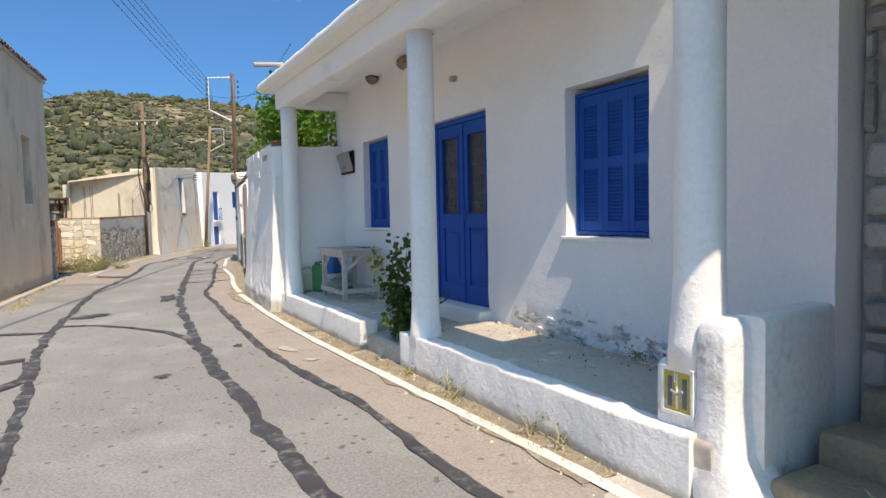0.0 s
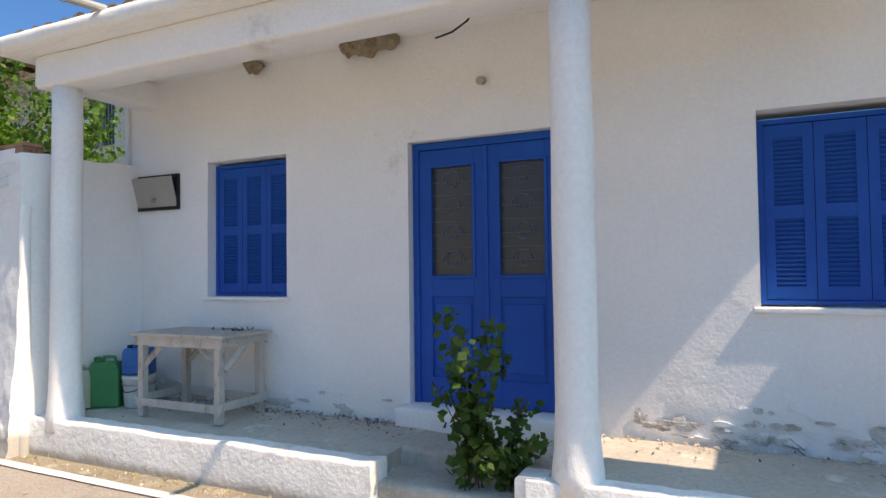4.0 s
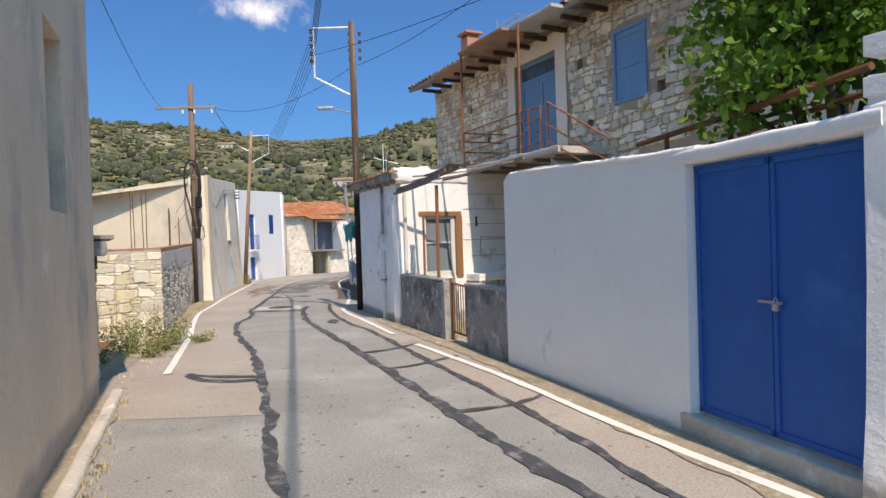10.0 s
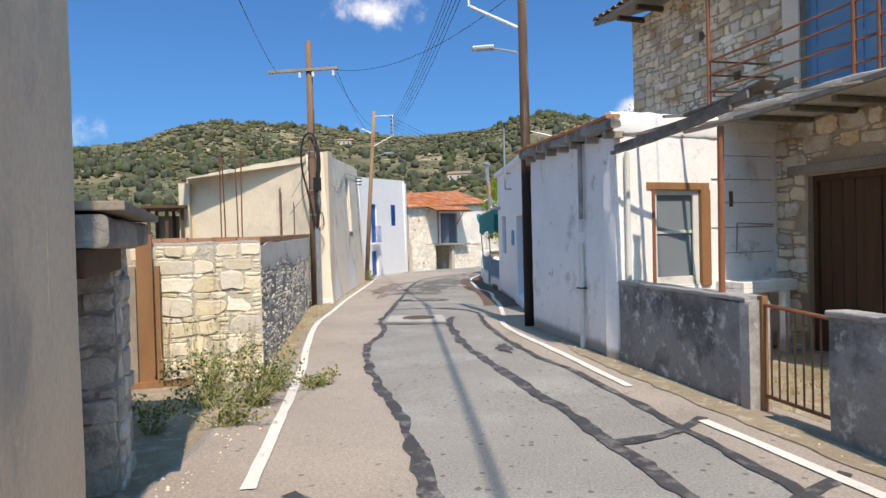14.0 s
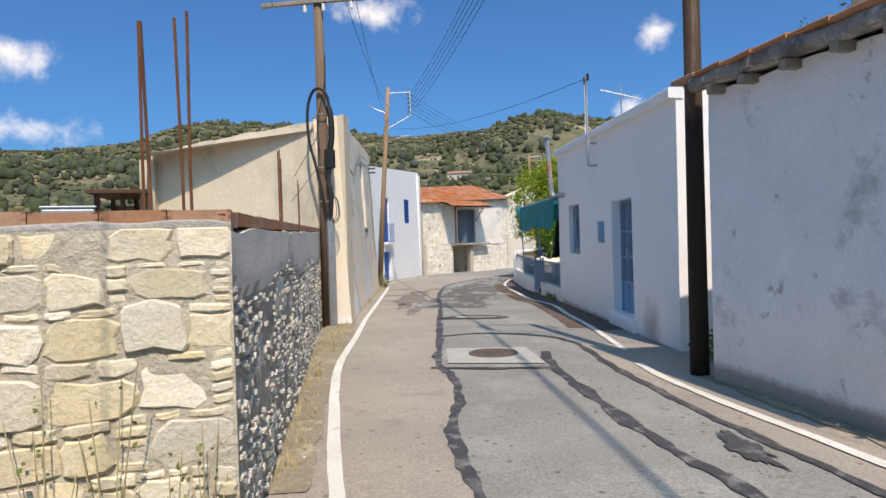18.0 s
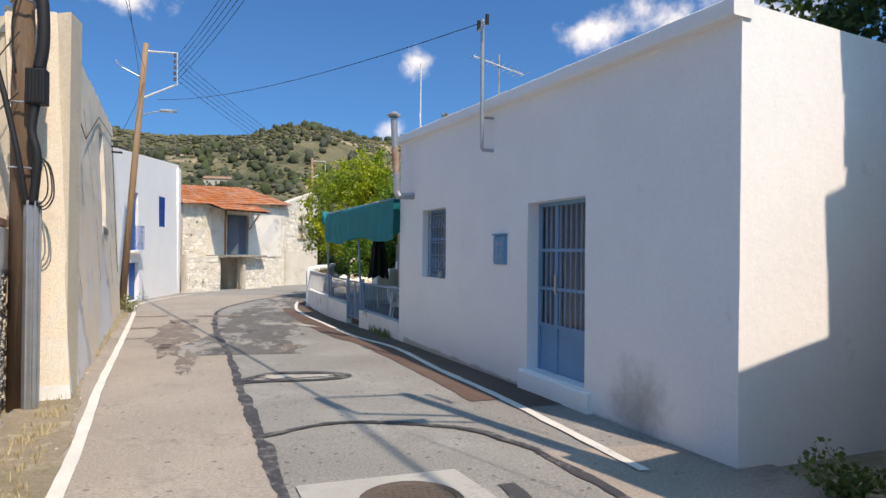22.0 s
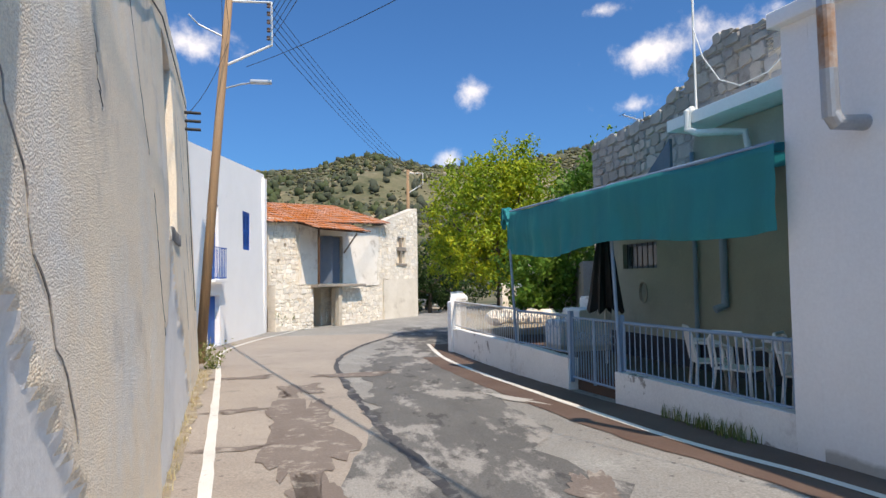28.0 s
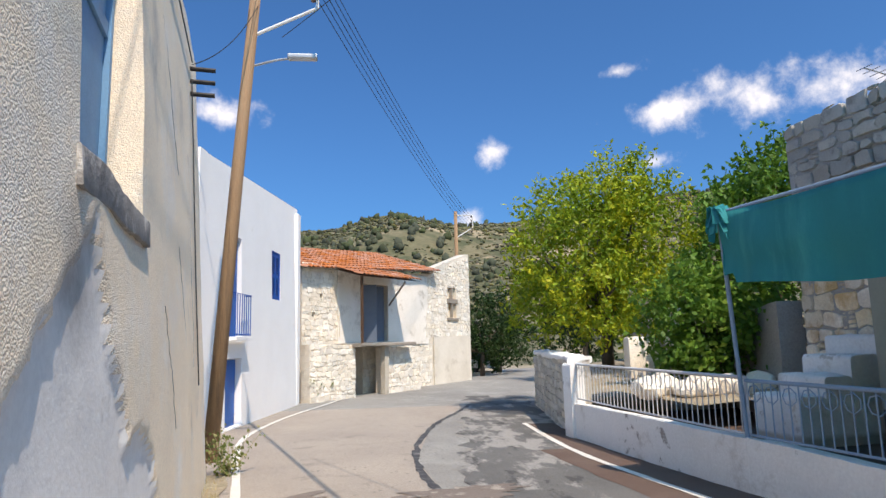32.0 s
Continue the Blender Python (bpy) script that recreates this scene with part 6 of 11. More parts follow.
for row in range(4):
    z = 2.362 + 0.1245 * row
    s = 0.02 + (0.13 if row % 2 else 0.0)
    while s + 0.2 < LG:
        gone = (row == 1 and s < 0.2) or (row == 2 and 0.36 < s < 0.86) or (row == 3 and 1.15 < s < 1.36)
        if not gone and z > 2.33 + 0.24 * s / LG - 0.1:
            lay(s, z + rnd.uniform(-0.004, 0.004), "plain", M_BRICKW, rnd.uniform(-0.7, 0.7), -0.187 + rnd.uniform(-0.008, 0.006))
        s += 0.2715
for s, z, tilt, n in ((0.42, 2.60, 2.0, -0.235), (0.58, 2.665, -7.0, -0.215), (0.70, 2.585, 0.0, -0.27)):
    lay(s, z, "plain", M_BRICK, tilt, n)
lay(0.205, 2.487, "hollow", M_BRICKW, 0, 0.010, -90)
lay(0.02, 2.742, "hollow", M_BRICK, 0, -0.2)
lay(1.12, 2.742, "hollow", M_BRICK, 1.5, -0.2)
for s, tilt, turn in ((0.03, 2, 4), (0.30, -2, -3), (0.56, 1.5, 6), (0.85, -1, 2)):
    lay(s, 2.868, "slab", M_BRICK, tilt, -0.19, turn)
for z, w_, seed_ in ((2.483, 1.2, 41.0), (2.607, 2.6, 42.0), (2.731, LG - 0.05, 43.0)):
    part("mortar_smear", lumpy_bar(0.06, w_, -0.19, 0.002, z - 0.012, z + 0.012, 0.014, 0.03, seed_, 0.2), M_ROUGH, garden_wall)

LA, LB = (-4.13, 13.50), (-4.60, 15.06)
LWF = wall_frame(LA, LB)
gate_wall = tagged(new("wall_gate"), "white rendered gateway in the garden wall", "wall", kind="structure")
gate_wall.matrix_world = LWF
part("reveal", lumpy_bar(-0.12, 0.02, -0.22, 0.01, -0.2, 2.45, 0.01, 0.08, 18.0, 0.15), M_WHITE, gate_wall)
part("lintel", lumpy_bar(-0.10, 1.85, -0.22, 0.015, 2.29, 2.42, 0.015, 0.1, 19.0, 0.25), M_ROUGH, gate_wall)
part("gate_step", lumpy_bar(-0.05, 1.72, -0.25, 0.03, -0.25, 0.17, 0.018, 0.06, 20.0, 0.08), M_CONC, gate_wall)
d2 = door_root(LWF, 0.03, 0.20, -0.10, "closed double gate of royal-blue sheet metal with a padlock")
for k in range(2):
    x = 0.01 + k * 0.795
    bm = bmesh.new()
    box(bm, x, x + 0.785, -0.012, -0.004, 0.02, 2.02)
    for x0, x1, a, b in ((x, x + 0.04, 0.0, 2.05), (x + 0.745, x + 0.785, 0.0, 2.05), (x, x + 0.785, 0.0, 0.05), (x, x + 0.785, 2.0, 2.05)):
        box(bm, x0, x1, -0.03, 0.012, a, b, 0.003)
    part("leaf", bm, M_AZURE, d2)
part("top_rail", B(-0.02, 1.62, -0.03, 0.01, 2.052, 2.075), M_AZURE, d2)
bm = bmesh.new()
box(bm, 0.70, 0.92, 0.012, 0.026, 0.98, 1.0)
box(bm, 0.725, 0.775, 0.014, 0.045, 0.93, 0.985, 0.006)
tube(bm, [(0.735, 0.03, 0.985), (0.735, 0.03, 1.015), (0.75, 0.03, 1.025), (0.765, 0.03, 1.015), (0.765, 0.03, 0.985)], 0.005, 6)
part("padlock", bm, M_GALV, d2, "steel hasp and padlock")

WA, WB = (-4.60, 15.06), (-5.73, 18.42)
WF = wall_frame(WA, WB)
low_wall = tagged(new("wall_low"), "smooth white rendered courtyard wall with rounded end", "wall", kind="structure")
low_wall.matrix_world = WF
LW = length(WA, WB)


def low_top(s):
    t = 2.40 + 0.19 * min(1.0, max(0.0, (s - 0.2) / 2.4))
    return t - 0.10 * max(0.0, (s - LW + 0.22) / 0.22) ** 2


part("plaster", wall_mesh(0.0, LW, -0.25, low_top, 0.22, (), 0.10, 0.008, 0.9, 7.0, 0.018, lambda s, z: 0.02 * max(0.0, 0.3 - z)), M_WHITE, low_wall)
part("cap", lumpy_bar(0.0, LW - 0.05, -0.23, 0.012, 2.36, 2.43, 0.02, 0.1, 21.0, 0.4), M_ROUGH, low_wall, m=Matrix.Translation((0, 0, 0.0)) @ pose(0, 0, 0, 0, -3.0, 0))

# ---- courtyard wall, rusty gate, kitchen outhouse ----
KA, KB = (-5.73, 18.42), (-7.40, 23.16)
KF = wall_frame(KA, KB)
LK = length(KA, KB)
yard_wall = tagged(new("wall_yard"), "low blackened cement wall of the courtyard", "wall", kind="structure")
yard_wall.matrix_world = KF
part("wall", wall_mesh(0.0, 1.46, -0.3, lambda s: 0.97 + 0.03 * s / 1.46, 0.2, (), 0.10, 0.012, 1.5, 8.0, 0.02), M_DARKCEM, yard_wall)
part("coping", lumpy_bar(0.0, 1.48, -0.21, 0.015, 0.975, 1.03, 0.012, 0.1, 22.0, 0.3), M_CEMENT, yard_wall)
part("wall", wall_mesh(2.46, LK, -0.3, lambda s: 0.99 + 0.02 * (s - 2.4) / 2.6, 0.2, (), 0.10, 0.012, 1.5, 9.0, 0.02), M_DARKCEM, yard_wall)
part("coping", lumpy_bar(2.44, LK, -0.21, 0.015, 1.0, 1.05, 0.012, 0.1, 23.0, 0.3), M_CEMENT, yard_wall)
part("gate_pier", lumpy_bar(2.38, 2.52, -0.21, 0.02, -0.3, 1.02, 0.01, 0.05, 24.0, 0.2), M_CEMENT, yard_wall)
g3 = door_root(KF, 1.48, 0.08, -0.12, "rust-brown iron bar gate of the courtyard, closed")
bm = bmesh.new()
for a, b in (((0.0, 0, 0.0), (0.0, 0, 0.90)), ((0.88, 0, 0.0), (0.88, 0, 0.92)), ((0, 0, 0.86), (0.88, 0, 0.90)), ((0, 0, 0.06), (0.88, 0, 0.06))):
    tube(bm, [a, b], 0.018, 8)
part("gate_frame", bm, M_RUSTO, g3)
for k in range(8):
    x = 0.10 + 0.098 * k
    part("bar", T([(x, 0, 0.06), (x, 0, 0.87)], 0.009, 6), M_RUSTO, g3)
part("gate_post", B(0.865, 0.93, -0.03, 0.03, -0.2, 0.98), M_WOODO, g3)

KHA, KHB = (-7.43, 23.16), (-8.58, 26.63)
KH = wall_frame(KHA, KHB)
LKH = length(KHA, KHB)
kit = thing("kitchen_outhouse", KH, "flat-roofed old whitewashed outhouse with a ragged roof edge", "house")
part("wall", wall_mesh(0.0, LKH, -0.4, lambda s: 3.0 + 0.03 * s, 0.08, (), 0.14, 0.012, 1.1, 10.0, 0.02, lambda s, z: -0.02 * max(0.0, min(1.0, (0.55 + 0.2 * noise.noise((s * 2, 0, 1)) - z) / 0.08))), M_WHITE2, kit)
# the lit end wall with the window looks down the courtyard
KSA, KSB = (-4.87, 24.72), (-7.43, 23.16)
KS = wall_frame(KSA, KSB)
LKS = length(KSA, KSB)
ks_local = KH.inverted() @ KS
KWIN = (LKS - 1.58, LKS - 0.64, 0.90, 2.36)
part("end_wall", wall_mesh(0.0, LKS, -0.4, 3.05, 0.25, (KWIN,), 0.14, 0.010, 1.1, 11.0, 0.02), M_WHITE2, kit, m=ks_local)
part("far_wall", wall_mesh(0.0, 3.6, -0.4, 3.15, 0.25, (), 0.3, 0.010, 1.1, 12.0), M_WHITE2, kit, m=Matrix.Translation((LKH - 0.002, -0.003, 0)) @ pose(0, 0, 0, 0, 0, -88) )
ka = ks_local @ Vector((-0.1, -0.02, 0.0))
kr = [(0.02, 0.10, 3.04), (LKH + 0.02, 0.14, 3.15), (LKH + 0.02, -3.6, 3.16), (ka.x, ka.y, 3.30)]
part("roof", mesh_from(kr + [(x, y, z + 0.13) for x, y, z in kr], [(3, 2, 1, 0), (4, 5, 6, 7), (0, 1, 5, 4), (1, 2, 6, 5), (2, 3, 7, 6), (3, 0, 4, 7)], "roof"), M_CONC, kit)
part("roof_fascia", lumpy_bar(-0.32, LKH + 0.05, 0.03, 0.20, -0.05, 0.10, 0.045, 0.09, 25.0, 0.3), M_DARKCEM, kit, m=Matrix.Translation((0, 0, 3.08)) @ pose(0, 0, 0, 0, -1.8, 0))
part("roof_fascia", lumpy_bar(-0.1, LKS + 0.05, -0.12, 0.03, 2.98, 3.30, 0.04, 0.09, 26.0, 0.3), M_WHITE2, kit, m=ks_local)
rnd = random.Random(11)
for k in range(7):
    s = -0.1 + k * 0.58 + rnd.uniform(-0.08, 0.08)
    part("beam_end", B(s, s + 0.09, -0.1, 0.17, 2.93 + 0.032 * s, 3.02 + 0.032 * s, 0.01), M_WOODG, kit)
for k in range(9):
    s = -0.25 + k * 0.48
    part("roof_tile", lumpy_bar(s, s + 0.46, 0.02, 0.22, 3.165 + 0.032 * s, 3.215 + 0.032 * s, 0.010, 0.1, 50 + k, 0.3), M_BRICK, kit)
part("drain_pipe", T([(1.05, 0.06, 3.0), (1.05, 0.06, 1.9)], 0.035, 10), M_CEMENT, kit)
part("drain_pipe", T([(1.08, 0.06, 1.55), (1.08, 0.06, -0.05)], 0.04, 10), M_WHITEP, kit, "white plastic drain pipe")
part("drain_pipe", T([(1.07, 0.06, 2.1), (1.07, 0.06, 1.7)], 0.03, 10), M_WHITEP, kit, "white plastic drain pipe")
part("pipe_clip", B(1.0, 1.16, 0.0, 0.11, 0.86, 0.88), M_BLACK, kit)
kw = glazed_window(KS, KWIN[0] + 0.12, KWIN[1] - 0.02, KWIN[2] + 0.03, KWIN[3] - 0.1, -0.06, M_WHITEP, "white-framed sash window in the outhouse end wall")
# the pale blue-grey base colour stands in for reflection in these panes
M_REFLGLASS = plain("hazy_window_glass", (0.20, 0.235, 0.265), 0.25, 0.0, 0.5)
for ob in kw.children:
    if ob.name.startswith("pane"):
        ob.data.materials[0] = M_REFLGLASS
bm = bmesh.new()
for a in ((-0.02, 0.09, 0.0, KWIN[3] - KWIN[2] - 0.13), (KWIN[1] - KWIN[0] - 0.20, KWIN[1] - KWIN[0] - 0.13, 0.0, KWIN[3] - KWIN[2] - 0.13), (0.09, KWIN[1] - KWIN[0] - 0.20, 0.0, 0.12), (0.09, KWIN[1] - KWIN[0] - 0.20, KWIN[3] - KWIN[2] - 0.20, KWIN[3] - KWIN[2] - 0.13)):
    box(bm, a[0], a[1], 0.002, 0.03, a[2], a[3], 0.004)
part("casing", bm, M_WHITEP, kw, "chalky white painted casing")
part("timber_lintel", B(KWIN[0] - 0.05, KWIN[1] + 0.12, -0.20, 0.02, KWIN[3] - 0.10, KWIN[3] + 0.0, 0.006), M_WOODO, kit, m=ks_local)
part("timber_jamb", B(KWIN[0] - 0.06, KWIN[0] + 0.11, -0.2, 0.03, 0.90, KWIN[3] - 0.1, 0.006), M_WOODO, kit, m=ks_local)
part("timber_jamb", B(KWIN[1] - 0.015, KWIN[1] + 0.03, -0.2, 0.02, 0.86, KWIN[3] - 0.1, 0.004), M_RUSTO, kit, m=ks_local)
part("corner_pipe", T([(LKS - 0.16, 0.06, 1.0), (LKS - 0.16, 0.06, 2.75)], 0.035, 10), M_WHITEP, kit, m=ks_local)
for z_ in (1.35, 1.72, 2.08, 2.42, 2.76):
    part("block_joint", lumpy_bar(0.12, LKS - 1.75 + 0.3 * math.sin(z_ * 9), -0.004, 0.012, z_ - 0.006, z_ + 0.006, 0.004, 0.1, z_ * 7, 0.6), M_CEMENT, kit, m=ks_local)
part("iron_hook", B(0.95, 0.98, 0.0, 0.05, 2.02, 2.24, 0.004), M_RUST, kit, m=ks_local)
ac = thing("roof_aerial", KH @ Matrix.Translation((1.9, -1.2, 3.3)), "small white box and aerial on the outhouse roof", "aerial")
part("box", B(-0.18, 0.18, -0.12, 0.12, 0.05, 0.24, 0.01), M_WHITEP, ac)
# concrete sink and tap against the end wall
sink = thing("stone_sink", KS @ Matrix.Translation((0.75, 0.0, 0.0)), "white concrete washing sink on a short leg", "sink")
bm = bmesh.new()
for a in ((-0.52, 0.52, 0.02, 0.50, 0.80, 0.86), (-0.52, 0.52, 0.02, 0.09, 0.86, 0.96), (-0.52, 0.52, 0.43, 0.50, 0.86, 0.96), (-0.52, -0.45, 0.09, 0.43, 0.86, 0.96), (0.45, 0.52, 0.09, 0.43, 0.86, 0.96)):
    box(bm, *a, 0.01)
part("basin", bm, M_WHITE2, sink)
part("leg", B(0.32, 0.42, 0.34, 0.46, -0.3, 0.80, 0.01), M_WHITE2, sink)
part("leg", B(-0.42, -0.32, 0.34, 0.46, -0.3, 0.80, 0.01), M_WHITE2, sink)
part("waste_pipe", T([(-0.2, 0.25, 0.80), (-0.2, 0.25, 0.55), (-0.2, 0.05, 0.5), (-0.25, 0.03, 0.25)], 0.035, 9), M_BEIGE, sink)
part("water_pipe", T([(-0.62, 0.025, 1.75), (0.1, 0.025, 1.78), (0.12, 0.025, 1.35), (0.05, 0.06, 1.33)], 0.010, 7), M_CEMENT, sink)
part("tap", T([(0.06, 0.06, 1.36), (0.06, 0.12, 1.36), (0.06, 0.13, 1.30)], 0.012, 8), M_GALV, sink, "small brass tap")
# timber post and lean-to beams of the courtyard roof
pergola = thing("lean_to", KF, "rickety lean-to of grey timbers and a rusty post over the courtyard", "lean-to")
part("post", T([(2.95, -0.10, 0.99), (2.93, -0.10, 2.72)], 0.032, 10), M_RUSTO, pergola)
M_DRIFT = material("silvered_driftwood", (0.21, 0.185, 0.16), (0.135, 0.118, 0.102), 0.9, scale=3.0, fine=40, bump=0.8, depth=0.006, grain=0.3, stretch=(3, 3, 3), dirt=(0.30, 0.28, 0.25), dirt_scale=7.0, dirt_at=0.62)


def split_board(a, b, w, h, seed, cut_off=0.35):
    """A weathered board from a to b, warped along its length, its far end split and broken."""
    rnd_ = random.Random(seed)
    a, b = Vector(a), Vector(b)
    d = (b - a).normalized()
    side = d.cross(Vector((0, 0, 1))).normalized()
    up = side.cross(d)
    n_ = 12
    v, f = [], []
    for i in range(n_ + 1):
        u = i / n_
        c = a.lerp(b, u) + up * (-0.03 * math.sin(math.pi * u) + 0.012 * noise.noise((u * 5, seed, 0))) + side * 0.015 * noise.noise((u * 4, seed, 3))
        ww = w * (1 - 0.25 * abs(noise.noise((u * 6, seed, 7)))) * (1.0 if u < 0.9 else 1 - cut_off * rnd_.random())
        hh = h * (1 - 0.2 * abs(noise.noise((u * 7, seed, 9))))
        v += [tuple(c + side * p * ww / 2 + up * q * hh / 2) for p, q in ((-1, -1), (1, -1), (1, 1), (-1, 1))]
        if i:
            q0, q1 = 4 * (i - 1), 4 * i
            f += [(q0 + k, q0 + (k + 1) % 4, q1 + (k + 1) % 4, q1 + k) for k in range(4)]
    f += [(3, 2, 1, 0), (4 * n_, 4 * n_ + 1, 4 * n_ + 2, 4 * n_ + 3)]
    return mesh_from(v, f, "board")


for k, (a, b, w_, h_) in enumerate((((2.55, -0.15, 2.96), (5.0, 0.02, 2.80), 0.06, 0.08), ((2.75, -0.10, 2.87), (4.95, 0.10, 2.73), 0.05, 0.045),
                                    ((2.5, -0.62, 3.09), (5.1, -0.35, 2.98), 0.06, 0.06), ((2.5, -1.66, 3.19), (5.2, -1.1, 3.06), 0.06, 0.06))):
    part("rafter", split_board(a, b, w_, h_, k + 3), M_DRIFT, pergola)
for k, (a, b) in enumerate((((4.35, -1.3, 3.10), (4.50, 0.16, 2.90)), ((3.55, -1.5, 3.15), (3.62, 0.12, 2.95)), ((2.75, -1.7, 3.17), (2.80, 0.05, 3.0)))):
    part("batten", split_board(a, b, 0.05, 0.028, k + 31), M_DRIFT, pergola)
part("plank", split_board((2.35, -0.24, 3.05), (3.7, -0.16, 2.97), 0.16, 0.022, 51), M_DRIFT, pergola)
part("plank", split_board((2.6, -0.42, 3.08), (4.2, -0.34, 2.96), 0.14, 0.020, 52), M_DRIFT, pergola)

# ---- two-storey stone house with the balcony ----
SA, SB = (0.85, 12.85), (-6.46, 28.02)
SH = wall_frame(SA, SB)
LS = length(SA, SB)
S0 = length(SA, (-2.91, 20.67))          # where the near shutter begins
big = thing("balcony_house", SH, "two-storey yellowish rubble stone house with a sagging tiled roof", "house")
BD = (S0 + 2.50, S0 + 4.02, 3.42, 5.62)
BS = (S0 - 0.02, S0 + 0.79, 4.12, 5.44)
WD = (S0 + 2.33, S0 + 3.95, -0.2, 2.42)
NW = (S0 - 6.55, S0 - 5.66, 4.10, 5.15)
NW2 = (S0 - 4.2, S0 - 3.5, 4.10, 5.2)
SPL = S0 - 2.0
PUT = ((S0 - 0.42, S0 - 0.22, 4.12, 4.32), (S0 + 1.42, S0 + 1.58, 3.80, 3.98), (S0 + 1.68, S0 + 1.84, 5.02, 5.22), (S0 + 5.2, S0 + 5.36, 4.1, 4.26), (S0 + 6.0, S0 + 6.16, 5.0, 5.16))
big_holes = (BD, BS, WD) + PUT
part("wall", wall_mesh(SPL, LS, -0.4, 6.0, 0.5, big_holes, 0.4, 0.015, 0.9, 14.0), M_MORTARB, big)
part("rendered_wall", wall_mesh(0.0, SPL, -0.4, 5.95, 0.5, (NW, NW2), 0.35, 0.012, 0.9, 15.0), M_PALECREAM, big)
part("end_wall", wall_mesh(0.0, 5.5, -0.4, 6.0, 0.5, (), 0.6, 0.015), M_MORTARB, big, m=Matrix.Translation((LS - 0.002, 0, 0)) @ pose(0, 0, 0, 0, 0, -90))
part("near_end_wall", wall_mesh(0.0, 5.5, -0.4, 6.0, 0.5, (), 0.6, 0.015), M_PALECREAM, big, m=Matrix.Translation((0.002, -5.5, 0)) @ pose(0, 0, 0, 0, 0, 90))
st_up = snecked(SPL, LS - 0.02, 3.25, 5.98, ((BD[0] - 0.35, BD[1] + 0.30, 3.2, 6.0), (BS[0] - 0.03, BS[1] + 0.03, BS[2] - 0.04, BS[3] + 0.06)) + PUT, (0.10, 0.21), (0.13, 0.36), 0.32, 0.008, 0.046, 21, 0.20, 0.07)
near_up, far_up = [], []
for q in st_up:
    (near_up if S0 + 0.8 < q[0] < S0 + 6.6 else far_up).append(q)
rubble_parts(near_up[:300], M_STONE, big, -0.012)
rb = part("rubble_facing", rubble_joined(far_up + near_up[300:], -0.015), M_STONEI, big); rb["kind"] = "stuff"
rb = part("rubble_facing", rubble_joined(snecked(S0 + 0.2, S0 + 4.9, -0.1, 3.25, ((WD[0] - 0.03, WD[1] + 0.03, -0.3, 2.62),), (0.14, 0.26), (0.2, 0.5), 0.35, 0.011, 0.045, 22, 0.13), -0.01), M_STONEI, big); rb["kind"] = "stuff"
part("door_surround", wall_mesh(BD[0] - 0.34, BD[1] + 0.29, 3.35, 5.98, 0.03, (BD,), 0.3, 0.006), M_PALECREAM, big, m=Matrix.Translation((0, 0.05, 0)))
# roof with deep broken eave
part("eave_board", mesh_from([(SPL - 6, 0.62, 5.98), (LS + 0.45, 0.62, 6.02), (LS + 0.45, -2.8, 7.15), (SPL - 6, -2.8, 7.05), (SPL - 6, 0.62, 6.06), (LS + 0.45, 0.62, 6.10), (LS + 0.45, -2.8, 7.22), (SPL - 6, -2.8, 7.12)],
                             [(3, 2, 1, 0), (4, 5, 6, 7), (0, 1, 5, 4), (1, 2, 6, 5), (2, 3, 7, 6), (3, 0, 4, 7)], "eave"), M_WOODG, big)
tl = part("roof_tiles", tile_field(SPL - 6, LS + 0.45, 0.66, -2.8, 6.08, 7.16, 0.22, 0.36, 5), M_TILEO, big, "weathered brown clay tiles"); tl["kind"] = "stuff"
part("rear_roof", B(SPL - 6, LS + 0.4, -5.5, -2.75, 6.0, 7.1), M_TILEO, big)
for k in range(26):
    s = SPL - 5.8 + k * 0.62
    if s < LS + 0.3:
        part("rafter_end", B(s, s + 0.08, -0.05, 0.60, 5.86, 5.95, 0.006), M_WOODD, big)
for (s0_, s1_, n1_, z_) in ((S0 + 1.4, S0 + 2.9, 0.95, 6.02), (S0 + 2.8, S0 + 4.7, 1.15, 6.0), (S0 + 4.6, S0 + 6.6, 0.90, 5.95)):
    part("eave_sheet", lumpy_bar(s0_, s1_, 0.2, n1_, z_ - 0.02, z_ + 0.05, 0.02, 0.2, s0_, 0.2), M_TILEO if s0_ > S0 + 2 else M_PATCH, big, "sagging sheet over the balcony eave")
chim = thing("chimney", SH @ Matrix.Translation((S0 + 5.7, 0.22, 6.22)), "orange clay chimney pot on the tiled roof", "chimney")
part("stack", B(-0.17, 0.17, -0.17, 0.17, -0.2, 0.55, 0.01), M_TILE, chim)
part("cap", B(-0.24, 0.24, -0.24, 0.24, 0.62, 0.68, 0.01), M_TILE, chim)
for x in (-0.15, 0.12):
    part("cap_leg", B(x, x + 0.05, -0.15, 0.15, 0.55, 0.62), M_TILE, chim)
ya = thing("tv_aerial", SH @ Matrix.Translation((S0 + 5.1, -0.6, 6.6)), "thin television aerial beside the chimney", "aerial")
part("boom", T([(-0.6, 0, 0.52), (0.7, 0, 0.50)], 0.012, 6), M_GALV, ya)
part("mast", T([(0.6, 0, -0.4), (0.6, 0, 0.75)], 0.015, 6), M_GALV, ya)
for k in range(9):
    part("element", T([(-0.55 + k * 0.12, -0.14, 0.525), (-0.55 + k * 0.12, 0.14, 0.525)], 0.005, 5), M_GALV, ya)
